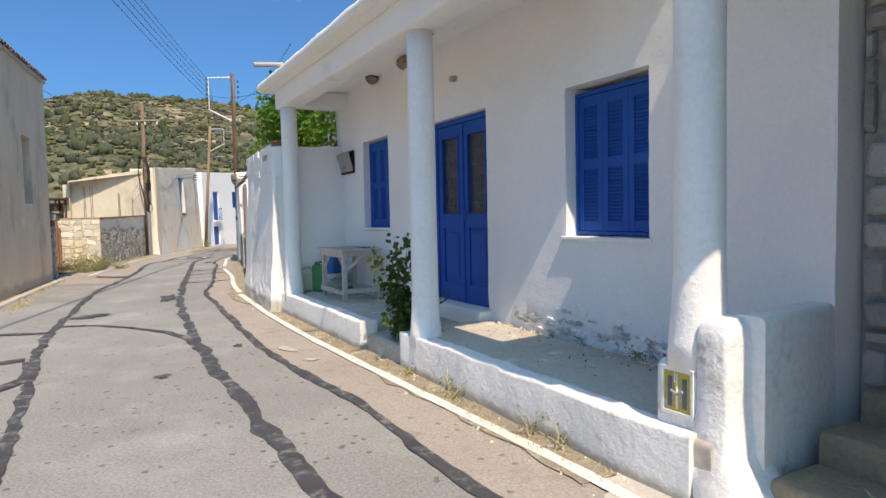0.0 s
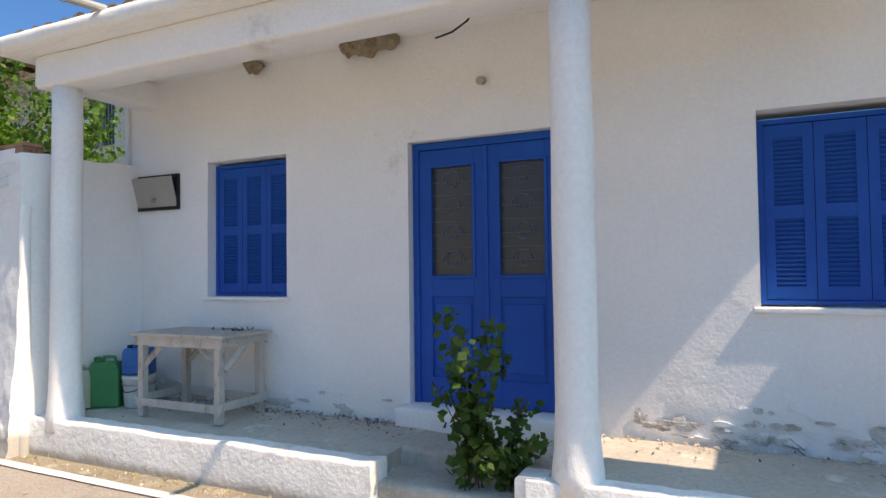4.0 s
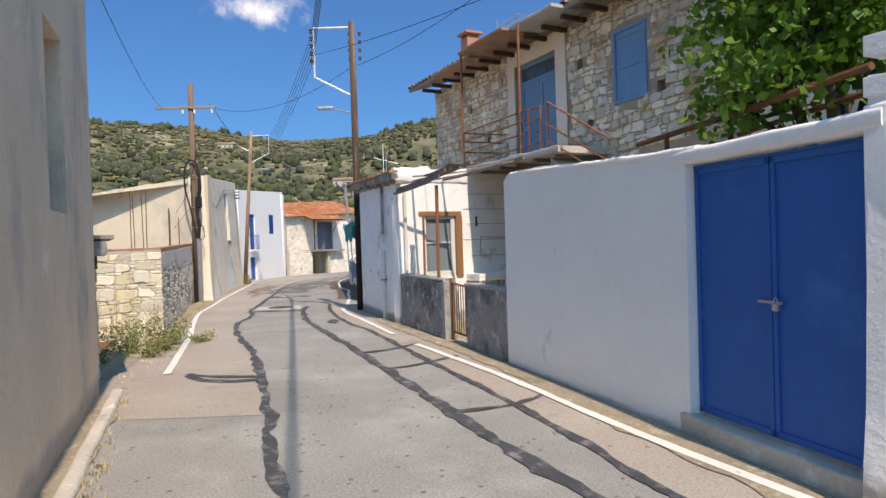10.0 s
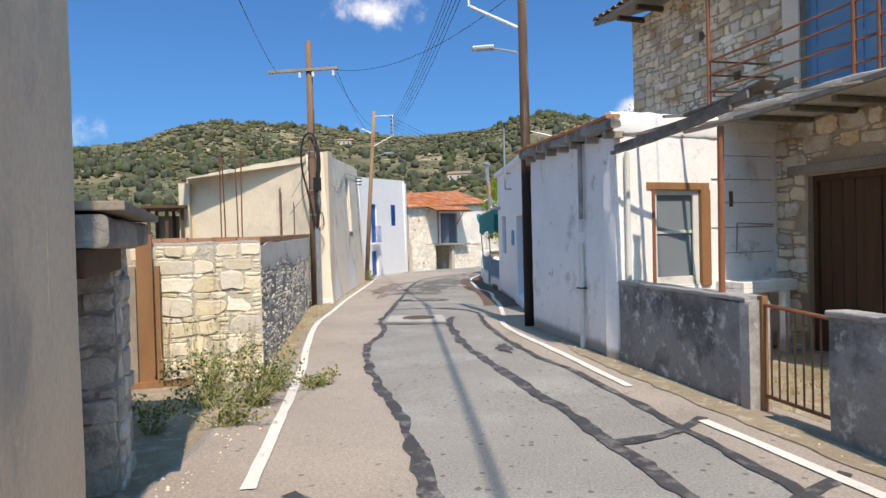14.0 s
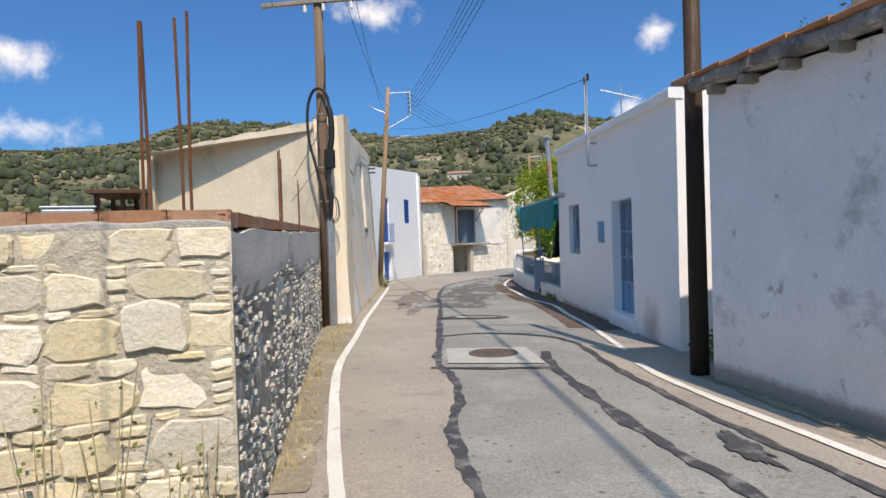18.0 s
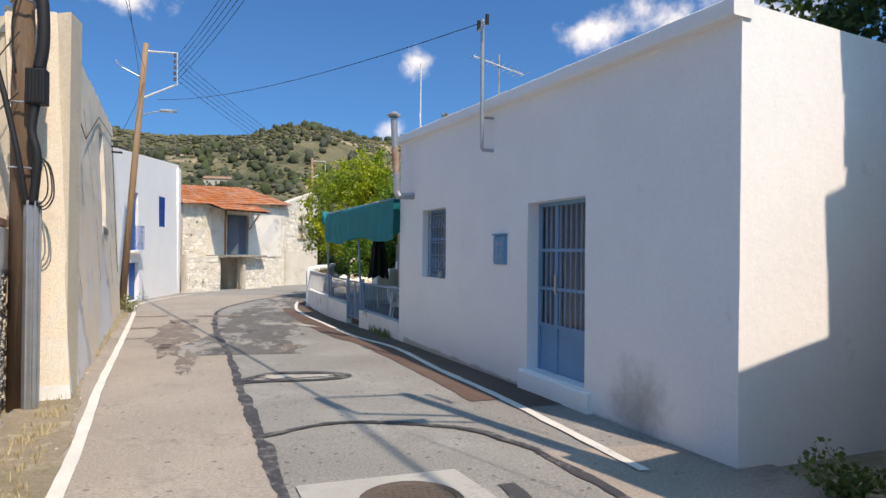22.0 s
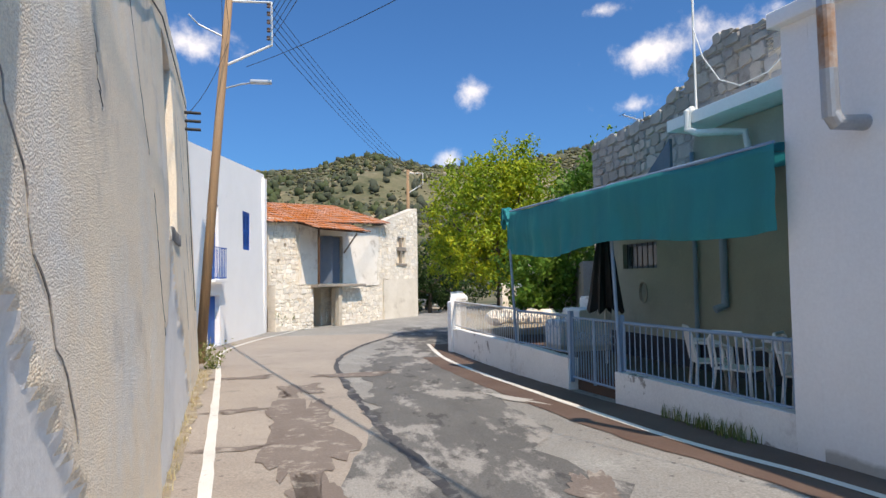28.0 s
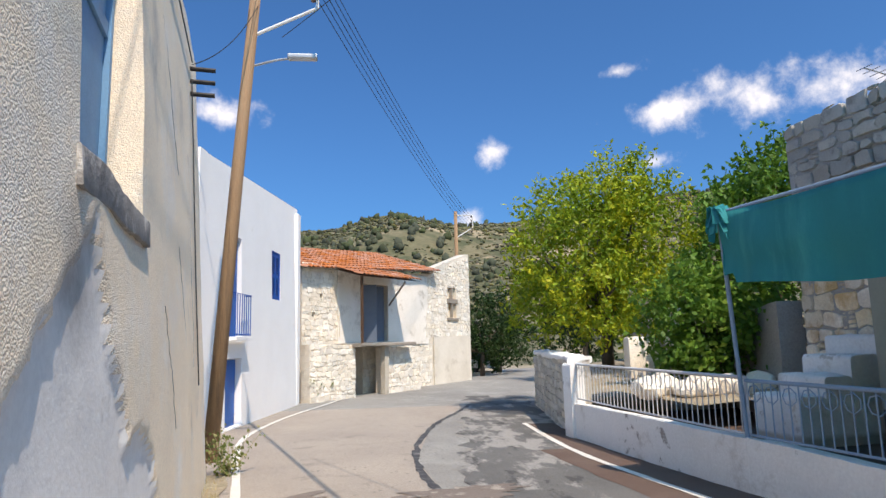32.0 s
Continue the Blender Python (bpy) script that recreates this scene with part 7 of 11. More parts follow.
# balcony door, shuttered window, barred windows, brown door
bd = door_root(SH, BD[0], BD[2], -0.10, "closed faded-blue double balcony door with a transom light")
W, H = BD[1] - BD[0], BD[3] - BD[2]
for k in range(2):
    x = 0.05 + k * (W - 0.1) / 2
    bm = bmesh.new()
    box(bm, x, x + (W - 0.12) / 2, -0.05, -0.02, 0.0, H - 0.42)
    for a in ((x, x + 0.10), (x + (W - 0.12) / 2 - 0.10, x + (W - 0.12) / 2)):
        box(bm, a[0], a[1], -0.02, 0.0, 0.0, H - 0.42)
    for zz in (0.0, 0.75, H - 0.52):
        box(bm, x + 0.1, x + (W - 0.12) / 2 - 0.1, -0.02, -0.002, zz, zz + 0.10)
    part("leaf", bm, M_PALEBLUE, bd)
bm = bmesh.new()
for a in ((0, 0.06, 0, H), (W - 0.06, W, 0, H), (0.06, W - 0.06, H - 0.06, H), (0.06, W - 0.06, H - 0.42, H - 0.36)):
    box(bm, a[0], a[1], -0.06, 0.01, a[2], a[3])
part("door_frame", bm, M_PALEBLUE, bd)
for k in range(3):
    x = 0.08 + k * (W - 0.16) / 3
    part("pane", B(x, x + (W - 0.22) / 3, -0.04, -0.034, H - 0.35, H - 0.07), M_GLASS, bd)


def plank_shutters(m, s0, s1, z0, z1, n, mat, label):
    count["window"] += 1
    w = tagged(new("window_%d" % count["window"]), label, "window", kind="structure")
    w.matrix_world = m @ Matrix.Translation((s0, n, z0))
    W_, H_ = s1 - s0, z1 - z0
    bm = bmesh.new()
    for a in ((0, 0.05, 0, H_), (W_ - 0.05, W_, 0, H_), (0.05, W_ - 0.05, H_ - 0.05, H_), (0.05, W_ - 0.05, 0, 0.05)):
        box(bm, a[0], a[1], -0.06, 0.015, a[2], a[3])
    part("window_frame", bm, mat, w)
    for k in range(2):
        x = 0.055 + k * (W_ - 0.11) / 2
        bm = bmesh.new()
        box(bm, x, x + (W_ - 0.12) / 2, -0.05, -0.02, 0.05, H_ - 0.05)
        for zz in (0.06, H_ * 0.5 - 0.05, H_ - 0.16):
            box(bm, x, x + (W_ - 0.12) / 2, -0.02, 0.0, zz, zz + 0.09, 0.004)
        part("shutter", bm, mat, w)
    return w


plank_shutters(SH, BS[0], BS[1], BS[2], BS[3], 0.02, M_PALEBLUE, "closed faded-blue plank shutters in the stone wall")
for hw in (NW, NW2):
    gw = glazed_window(SH, hw[0], hw[1], hw[2], hw[3], -0.2, M_GALV, "dark window behind vertical iron bars", 0)
    for k in range(7):
        x = 0.06 + k * (hw[1] - hw[0] - 0.12) / 6
        part("bar", T([(x, 0.22, -0.02), (x, 0.22, hw[3] - hw[2] + 0.02)], 0.010, 6), M_GALV, gw)
    part("crossbar", T([(0, 0.22, 0.5), (hw[1] - hw[0], 0.22, 0.5)], 0.010, 6), M_GALV, gw)
wd = door_root(SH, WD[0], WD[2], -0.14, "old dark-brown double plank door of the stone house")
W, H = WD[1] - WD[0], WD[3] - WD[2]
for k in range(8):
    x = 0.06 + k * (W - 0.12) / 8
    part("plank", B(x + 0.004, x + (W - 0.12) / 8 - 0.004, -0.05, 0.0 if k != 3 else 0.012, 0.02, H - 0.06, 0.004), M_WOODD, wd)
bm = bmesh.new()
for a in ((0, 0.07, 0, H), (W - 0.07, W, 0, H), (0.07, W - 0.07, H - 0.08, H)):
    box(bm, a[0], a[1], -0.10, 0.05, a[2], a[3])
part("door_frame", bm, M_WOODD, wd)
part("timber_lintel", B(WD[0] - 0.35, WD[1] + 0.30, -0.2, 0.07, 2.44, 2.58, 0.01), M_WOODG, big)
# balcony deck, posts, rails
bal = thing("balcony", SH, "concrete balcony with rusty red-brown pipe railing and posts", "balcony")
BX0, BX1, BN = S0 + 1.0, S0 + 4.72, 1.10
part("deck", lumpy_bar(BX0, BX1, 0.0, BN + 0.08, 3.24, 3.36, 0.02, 0.15, 27.0, 0.12), M_CONC, bal)
for k in range(6):
    s = BX0 + 0.2 + k * 0.66 + 0.06 * math.sin(k * 4.0)
    part("deck_beam", B(s, s + 0.08, 0.0, BN - 0.04 + 0.06 * math.sin(k * 2.0), 3.165, 3.235, 0.01), M_DRIFT, bal)
for s, zt in ((BX1 - 0.10, 5.95), (S0 + 2.28, 5.95)):
    part("post", T([(s, BN, 3.34), (s, BN, zt)], 0.028, 8), M_RUSTO, bal)
for s, zt in ((S0 + 1.98, 4.20), (S0 + 1.62, 4.20), (S0 + 1.40, 4.22)):
    part("post", T([(s, BN, 3.30), (s, BN, zt)], 0.024, 8), M_RUSTO, bal)
for zz in (3.52, 3.78, 4.02, 4.22):
    part("rail", T([(BX1 - 0.10, BN, zz - 0.05), (S0 + 1.98, BN, zz - 0.02)], 0.016, 7), M_RUSTO, bal)
    part("rail", T([(BX1 - 0.10, BN, zz - 0.05), (BX1 - 0.10, 0.05, zz - 0.03)], 0.016, 7), M_RUSTO, bal)
for zz in (3.5, 3.72, 3.95, 4.18):
    part("gate_rail", T([(S0 + 1.98, BN, zz), (S0 + 1.62, BN, zz)], 0.014, 7), M_RUSTO, bal)
for dz in (0.0, 0.42, 0.72):
    part("stair_rail", T([(S0 + 1.40, BN, 4.22 - dz), (S0 - 0.35, BN + 0.05, 3.25 - dz * 0.9)], 0.018, 7), M_RUSTO, bal)
part("stair", mesh_from([(S0 + 1.4, 0.05, 3.2), (S0 + 1.4, 1.05, 3.2), (S0 - 2.6, 1.05, 0.6), (S0 - 2.6, 0.05, 0.6), (S0 + 1.4, 0.05, 2.9), (S0 + 1.4, 1.05, 2.9), (S0 - 2.6, 1.05, 0.3), (S0 - 2.6, 0.05, 0.3)],
                         [(0, 1, 2, 3), (7, 6, 5, 4), (0, 4, 5, 1), (1, 5, 6, 2), (2, 6, 7, 3), (3, 7, 4, 0)], "stair"), M_CONC, bal)
# rusty pipe trellis behind the low wall
trel = thing("pipe_trellis", WF, "rusty pipes of a vine trellis above the courtyard wall", "trellis")
part("pipe", T([(1.6, -0.75, 2.72), (0.2, -0.6, 2.74), (-1.3, -0.45, 2.80)], 0.03, 8), M_RUST, trel)
part("pipe", T([(0.6, -1.2, 2.68), (-1.2, -0.8, 2.72)], 0.025, 8), M_RUST, trel)
for s in (0.15, 1.0):
    part("pipe", T([(s, -0.65, 0.0), (s, -0.65, 2.72)], 0.025, 8), M_RUST, trel)


# ---- left side: grey rendered house ----
GXA, GXB = (-10.77, 17.40), (-8.2, 10.56)
GX = wall_frame(GXA, GXB)
grey = thing("grey_house", GX, "two-storey house in plain grey-brown render", "house")
LGX = length(GXA, GXB)
GWIN = (1.72, 2.50, 2.07, 3.70)
part("wall", wall_mesh(0.0, LGX, -0.4, 5.36, 0.35, (GWIN,), 0.22, 0.010, 1.0, 16.0), M_GREYPL, grey)
part("end_wall", wall_mesh(0.0, 6.0, -0.4, 5.36, 0.35, (), 0.5, 0.010), M_GREYPL, grey, m=Matrix.Translation((0.002, -6.0, 0)) @ pose(0, 0, 0, 0, 0, 90))
part("far_end_wall", wall_mesh(0.0, 6.0, -0.4, 5.36, 0.35, (), 0.5, 0.010), M_GREYPL, grey, m=Matrix.Translation((LGX - 0.002, 0, 0)) @ pose(0, 0, 0, 0, 0, -90))
part("roof", B(-0.05, LGX + 0.1, -6.1, 0.06, 5.36, 5.44, 0.01), M_CONC, grey)
tl = part("roof_tiles", tile_field(-0.1, LGX, 0.10, -3.2, 5.44, 6.0, 0.22, 0.36, 8), M_TILEO, grey, "weathered brown clay tiles"); tl["kind"] = "stuff"
gw = glazed_window(GX, GWIN[0], GWIN[1], GWIN[2], GWIN[3], -0.22, M_SLATE, "deep-set dark window of the grey house", 1)
tagged(part("kerb", lumpy_bar(0.0, LGX, 0.02, 0.16, -0.2, 0.05, 0.015, 0.15, 60.0, 0.3), M_CONC, None, m=GX @ Matrix.Translation((0, 0.10, 0))), "broken concrete gutter edge along the grey house", "kerb", kind="structure")

# derelict stone stub with a slab lintel, then the open lot
stub = thing("ruined_doorway", wall_frame((-11.62, 18.98), (-10.80, 17.46)), "dark doorway of rough stone under a concrete slab", "ruin")
part("pier", wall_mesh(0.0, 0.62, -0.5, 1.66, 0.5, (), 0.2, 0.02), M_MORTARG, stub)
rb = part("rubble_facing", rubble_joined(snecked(0.0, 0.62, -0.3, 1.64, (), (0.11, 0.25), (0.14, 0.34), 0.35, 0.008, 0.04, 31, 0.2), -0.012), M_STONED, stub); rb["kind"] = "stuff"
rb = part("rubble_facing", rubble_joined(snecked(0.0, 0.5, -0.3, 1.64, (), (0.14, 0.28), (0.20, 0.36), 0.25, 0.007, 0.035, 36, 0.2), -0.010), M_STONED, stub, m=Matrix.Translation((0.62, 0.0, 0)) @ pose(0, 0, 0, 0, 0, -90)); rb["kind"] = "stuff"
part("timber_lintel", B(0.45, 1.72, -0.5, 0.03, 1.50, 1.655, 0.01), M_WOODD, stub)
part("return_wall", wall_mesh(0.0, 3.0, -0.5, 1.66, 0.3, (), 0.4, 0.02), M_MORTARG, stub, m=Matrix.Translation((0.0, -3.0, 0)) @ pose(0, 0, 0, 0, 0, 90))
part("slab", lumpy_bar(-0.22, 1.72, -1.6, 0.14, 1.66, 1.84, 0.02, 0.15, 33.0, 0.2), M_CEMENT, stub)
part("roof_board", B(-0.3, 1.72, -1.8, 0.22, 1.86, 1.91, 0.006), M_WOODG, stub)
part("back_wall", B(0.0, 1.72, -3.0, -2.9, -0.5, 1.66), M_MORTARG, stub)

# ---- rubble wall with brick coping, formwork timber and reinforcement ----
SWC, SW1B, SW2A = (-11.95, 22.10), (-17.4, 19.55), (-15.32, 32.92)
SW1 = wall_frame(SWC, SW1B)
lot = tagged(new("wall_stone"), "unfinished limestone rubble wall with hollow brick coping", "wall", kind="structure")
lot.matrix_world = SW1
L1 = length(SWC, SW1B)
part("core", wall_mesh(0.003, L1, -0.6, 1.66, 0.42, (), 0.12, 0.010, 2.2, 17.0), M_PALEMORTAR, lot)
stones1 = snecked(0.0, 1.24, -0.30, 1.665, (), (0.14, 0.33), (0.20, 0.44), 0.85, 0.004, 0.034, 43, 0.13)
rubble_parts(stones1, M_STONEC, lot, -0.016)
rb = part("rubble_facing", rubble_joined(snecked(1.24, L1, -0.3, 1.66, ((1.2, 2.5, -1, 1.38),), (0.15, 0.32), (0.2, 0.42), 0.55, 0.005, 0.032, 42, 0.12), -0.015), M_STONEI, lot); rb["kind"] = "stuff"
for k in range(19):
    o = part("coping_brick", hollow_brick(0.285, 0.075, 0.20, True), M_BRICK, lot, m=Matrix.Translation((0.0 + k * 0.29, -0.215, 1.675 + 0.004 * math.sin(k * 2.3))) @ pose(0, 0, 0, 0, 0.5 * math.sin(k * 1.7), 0))
part("bedding", lumpy_bar(0.0, L1, -0.25, 0.0, 1.64, 1.69, 0.02, 0.1, 43.0, 0.3), M_MORTARG, lot)
SW2 = wall_frame(SW2A, SWC)
L2 = length(SW2A, SWC)
lane_wall = tagged(new("wall_cement"), "grey cement-smeared wall along the lane with brick coping", "wall", kind="structure")
lane_wall.matrix_world = SW2


def smear_line(s):
    return 1.22 + 0.14 * s / L2 + 0.06 * math.sin(s * 1.7) + 0.12 * noise.noise((s * 3.5, 0, 5))


def smear(s, z):
    """Cement trowelled on rubble: smooth above, raw and hollow between the stones below a wandering line."""
    v = 0.006 * noise.noise((s * 2.2, z * 5.2, 1))
    if z < smear_line(s):
        v += 0.016 * noise.noise((s * 6.5, z * 6.5, 3)) + 0.010 * noise.noise((s * 14, z * 14, 3)) - 0.018
    return v


wm = wall_mesh(0.0, L2, -0.6, lambda s: 1.81 - 0.16 * s / L2, 0.40, (), 0.07, 0.004, 1.2, 18.0, 0.02, smear)
wm.materials.append(material("trowelled_cement", (0.74, 0.685, 0.61), (0.63, 0.585, 0.525), 0.95, fine=34, bump=0.8, depth=0.010, grain=0.14,
                             third=(0.42, 0.40, 0.375), third_scale=1.6, third_at=0.62, third_soft=0.10, stretch=(1, 1, 1.6)))
wm.materials.append(material("raw_dark_mortar", (0.31, 0.28, 0.24), (0.42, 0.38, 0.325), 0.96, fine=28, bump=1.0, depth=0.015, grain=0.2,
                             dirt=(0.56, 0.51, 0.43), dirt_scale=6.0, dirt_at=0.57, dirt_soft=0.06))
for pg in wm.polygons:
    if pg.center.y > -0.2 and pg.center.z < smear_line(pg.center.x) and noise.noise((pg.center.x * 1.7, pg.center.z * 2.2, 8.0)) > -0.32:
        pg.material_index = 1
part("render", wm, None, lane_wall)
rnd = random.Random(19)
fl_ = part("rubble_facing", rubble_joined([q for q in rubble(0.05, L2 - 0.05, -0.3, lambda s: smear_line(s) - 0.02, (), (0.025, 0.062), (0.03, 0.10), 0.010, 0.022, 44)
                                           if rnd.random() < 0.46 + 0.8 * noise.noise((q[0] * 2.0, q[1] * 2.5, 4.0))], -0.018), M_STONEW, lane_wall, "pale stones showing through the dark mortar")
fl_["kind"] = "stuff"
nb_ = int(L2 / 0.29)
hb_bm = hollow_brick(0.285, 0.075, 0.20, True)
hb = bpy.data.meshes.new("coping_brick"); hb_bm.to_mesh(hb); hb_bm.free(); hb.materials.append(M_BRICK)
for k in range(nb_):
    o = new("coping_brick", hb)
    o.parent = lane_wall
    o.matrix_local = Matrix.Translation((k * L2 / nb_, -0.215, 1.825 - 0.16 * k / nb_ + 0.004 * math.sin(k * 2.1)))
# timber post and rail, board
form = thing("formwork_timber", SW1, "orange-brown formwork planks and a strand board leaning on the wall", "timber")
part("upright_plank", B(1.26, 1.44, 0.06, 0.10, -0.35, 1.80, 0.004), M_WOODO, form)
part("upright_plank", B(1.18, 1.235, 0.06, 0.15, -0.3, 1.42, 0.004), M_WOODO, form)
part("rail_plank", B(0.85, 2.8, 0.10, 0.14, -0.10, 0.06, 0.004, m=Matrix.Translation((0, 0, 0.02)) @ pose(0, 0, 0, 0, 2, 0)), M_WOODO, form)
part("strand_board", B(1.46, 2.62, 0.02, 0.05, -0.3, 1.42, 0.003), M_OSB, form, "greyed strand board")
bars = thing("rebar_bundle", SW1, "rusty reinforcement bars standing out of the wall", "rebar")
for k, (s, n, h) in enumerate(((0.22, -0.62, 2.9), (0.28, -0.80, 2.92), (0.44, -0.66, 2.84), (0.50, -0.84, 2.9))):
    part("bar", T([(s, n, 0.2), (s + 0.01, n, 2.0), (s + 0.03 * math.sin(k), n + 0.01, h)], 0.010, 6), M_RUST, bars)
bars2 = thing("rebar_bundle", SW2, "thin rusty reinforcement bars behind the lane wall", "rebar")
for k, (s, h) in enumerate(((5.6, 2.75), (5.75, 2.85), (5.95, 2.80), (2.3, 2.7), (2.5, 2.75))):
    part("bar", T([(s, -0.3, 1.6), (s + 0.02 * math.sin(k), -0.3, h)], 0.009, 6), M_RUST, bars2)

# ---- cream roughcast building ----
CA, CB = (-17.25, 45.20), (-14.50, 32.25)
CF = wall_frame(CA, CB)
LC = length(CA, CB)
cream = thing("cream_house", CF, "flat-roofed building in cracked cream roughcast", "house")
CWIN = (LC - 8.05, LC - 6.55, 2.02, 4.2)


def c_top(s):
    return 5.25 - 0.98 * s / LC


def bare(s, z):
    """Depth into the places where the top coat has fallen away (positive inside):
    by the near corner, and below the window in a ragged tent shape."""
    t = LC - s
    j = 0.10 * noise.noise((t * 5.0, z * 5.0, 2)) + 0.05 * noise.noise((t * 14, z * 14, 5))
    near = min(1.42 - 0.92 * max(0.0, t - 0.9) - z - j, 2.7 - t)
    left = 1.75 - 0.66 * (6.7 - t)
    right = 1.75 - 0.78 * (t - 6.75) + 0.18 * math.sin(t * 4.0)
    tent = min(left - z - j, right - z - j, t - 4.4, 9.6 - t)
    return max(near, tent)


def crack(s, z):
    return -0.030 * max(0.0, min(1.0, bare(s, z) / 0.055))


def c_peel(s, z):
    return crack(s, z) + 0.012 * noise.noise((s * 1.1, z * 1.1, 4)) + 0.095


lane_me = wall_mesh(0.0, LC, -0.7, c_top, 0.4, (CWIN,), 0.042, 0.010, 1.0, 19.0, 0.03, c_peel, 0.05)
lane_me.materials.append(M_PALECREAM)
lane_me.materials.append(material("old_undercoat", (0.86, 0.84, 0.81), (0.78, 0.76, 0.73), 0.93, fine=30, bump=0.5, grain=0.08, smudge=((-15.83, 38.75, 1.62), 0.42, (0.26, 0.235, 0.21)), dirt=(0.45, 0.42, 0.38), dirt_scale=2.0, dirt_at=0.66))
for pg in lane_me.polygons:
    if pg.center.y > -0.2 and bare(pg.center.x, pg.center.z) > 0.02:
        pg.material_index = 1
part("lane_wall", lane_me, None, cream)
part("end_wall", wall_mesh(0.003, 4.42, -0.7, lambda s: 4.28 - 0.131 * s, 0.4, (), 0.2, 0.014, 0.8, 20.0, 0.05), M_CREAM, cream, m=Matrix.Translation((LC, 0, 0)) @ pose(0, 0, 0, 0, 0, -101))
part("far_wall", wall_mesh(0.0, 4.2, -0.7, 5.2, 0.4, (), 0.5, 0.01), M_PALECREAM, cream, m=Matrix.Translation((0.002, -4.42, 0)) @ pose(0, 0, 0, 0, 0, 90))
part("rear_wall", B(0.3, LC - 0.6, -4.5, -4.2, -0.7, 3.5), M_CREAM, cream)
part("roof", mesh_from([(0, -0.2, 5.0), (LC - 0.1, -0.2, 4.05), (LC - 0.1, -4.3, 3.55), (0, -4.3, 4.8)], [(0, 1, 2, 3)], "roof"), M_CONC, cream)
plank_shutters(CF, CWIN[0] + 0.02, CWIN[1] - 0.02, CWIN[2] + 0.05, CWIN[3] - 0.02, -0.26, M_PALEBLUE, "faded-blue closed window deep in the cracked wall")
part("window_sill", lumpy_bar(CWIN[0] - 0.02, CWIN[1] + 0.04, -0.3, -0.02, CWIN[2] - 0.13, CWIN[2] + 0.02, 0.022, 0.05, 44.0, 0.04), M_DARKCEM, cream)
# long cracks in the plaster
crk = thing("plaster_cracks", CF, "long jagged cracks in the cream plaster", "crack")
rnd = random.Random(23)
for (t0, z0_, t1, z1_, w_) in ((1.0, 3.9, 2.2, 2.7, 0.008), (2.2, 2.7, 2.4, 2.2, 0.012), (0.6, 2.4, 1.6, 0.9, 0.016), (0.9, 1.9, 0.2, 1.5, 0.012), (3.1, 3.8, 4.6, 2.4, 0.010), (4.8, 2.2, 5.4, 0.9, 0.014), (9.2, 3.9, 10.3, 2.9, 0.010), (9.0, 1.6, 9.6, 0.7, 0.012), (10.1, 2.2, 11.0, 1.0, 0.012), (11.4, 3.4, 11.6, 1.1, 0.012)):
    pts = []
    for k in range(23):
        f = k / 22
        pts.append((LC - (t0 + (t1 - t0) * f) + rnd.uniform(-0.045, 0.045), 0.0, z0_ + (z1_ - z0_) * f + rnd.uniform(-0.02, 0.02)))
    part("crack", T([(a, 0.002 + c_peel(a, c) - 0.05 * (c + 0.7), c) for a, b, c in pts], w_ * 0.22, 4), M_DARKCEM, crk)
part("insulator_knob", T([(LC - 0.35, -0.15, 3.6), (LC - 0.35, 0.0, 3.6)], 0.04, 8), M_WHITEP, cream, "white porcelain knob")
wires_c = thing("facade_cables", CF, "black cables and porcelain brackets on the cream wall", "cable")
part("cable", T([(LC - 0.4, -0.10, 3.65), (LC - 3.0, -0.08, 3.3), (LC - 6.5, -0.13, 4.3), (LC - 10.0, -0.14, 4.6), (1.2, -0.15, 4.75)], 0.008, 5), M_BLACK, wires_c)
part("cable", T([(1.3, -0.14, 4.5), (1.32, -0.02, 2.0), (1.3, 0.04, 0.9)], 0.008, 5), M_BLACK, wires_c)
for k in range(3):
    part("insulator", T([(1.2, -0.2, 4.35 + 0.16 * k), (1.2, 0.12, 4.35 + 0.16 * k)], 0.03, 8), M_BLACK, wires_c)

# ---- white house with blue doors ----
HA, HB = (-17.52, 57.25), (-18.32, 49.4)
HF = wall_frame(HA, HB)
LH = length(HA, HB)
wb = thing("white_house", HF, "tall fresh-white house with bright blue doors and shutters", "house")
D_UP, D_LO, W_UP = (LH - 2.25, LH - 1.25, 1.52, 3.82), (LH - 2.25, LH - 1.15, -0.45, 1.04), (LH - 5.72, LH - 4.82, 2.57, 3.92)
part("front_wall", wall_mesh(0.0, LH + 0.6, -0.9, lambda s: 5.70 - 0.055 * s, 0.35, (D_UP, D_LO, W_UP), 0.35, 0.006, 0.8, 24.0, 0.0, lean=0.018), M_BRIGHT, wb)
part("far_wall", wall_mesh(0.0, 7.0, -0.9, 5.5, 0.35, (), 0.6, 0.006), M_BRIGHT, wb, m=Matrix.Translation((0.002, -7.0, 0)) @ pose(0, 0, 0, 0, 0, 90))
part("near_wall", wall_mesh(0.0, 7.0, -0.9, 5.2, 0.35, (), 0.6, 0.006), M_BRIGHT, wb, m=Matrix.Translation((LH + 0.595, 0, 0)) @ pose(0, 0, 0, 0, 0, -90))
part("roof", B(0, LH + 0.6, -7, -0.2, 5.0, 5.1), M_CONC, wb)
shutter_window(HF, *W_UP, -0.10, 2, M_BLUE, "closed bright blue louvred shutters of the white house", 12, 2)
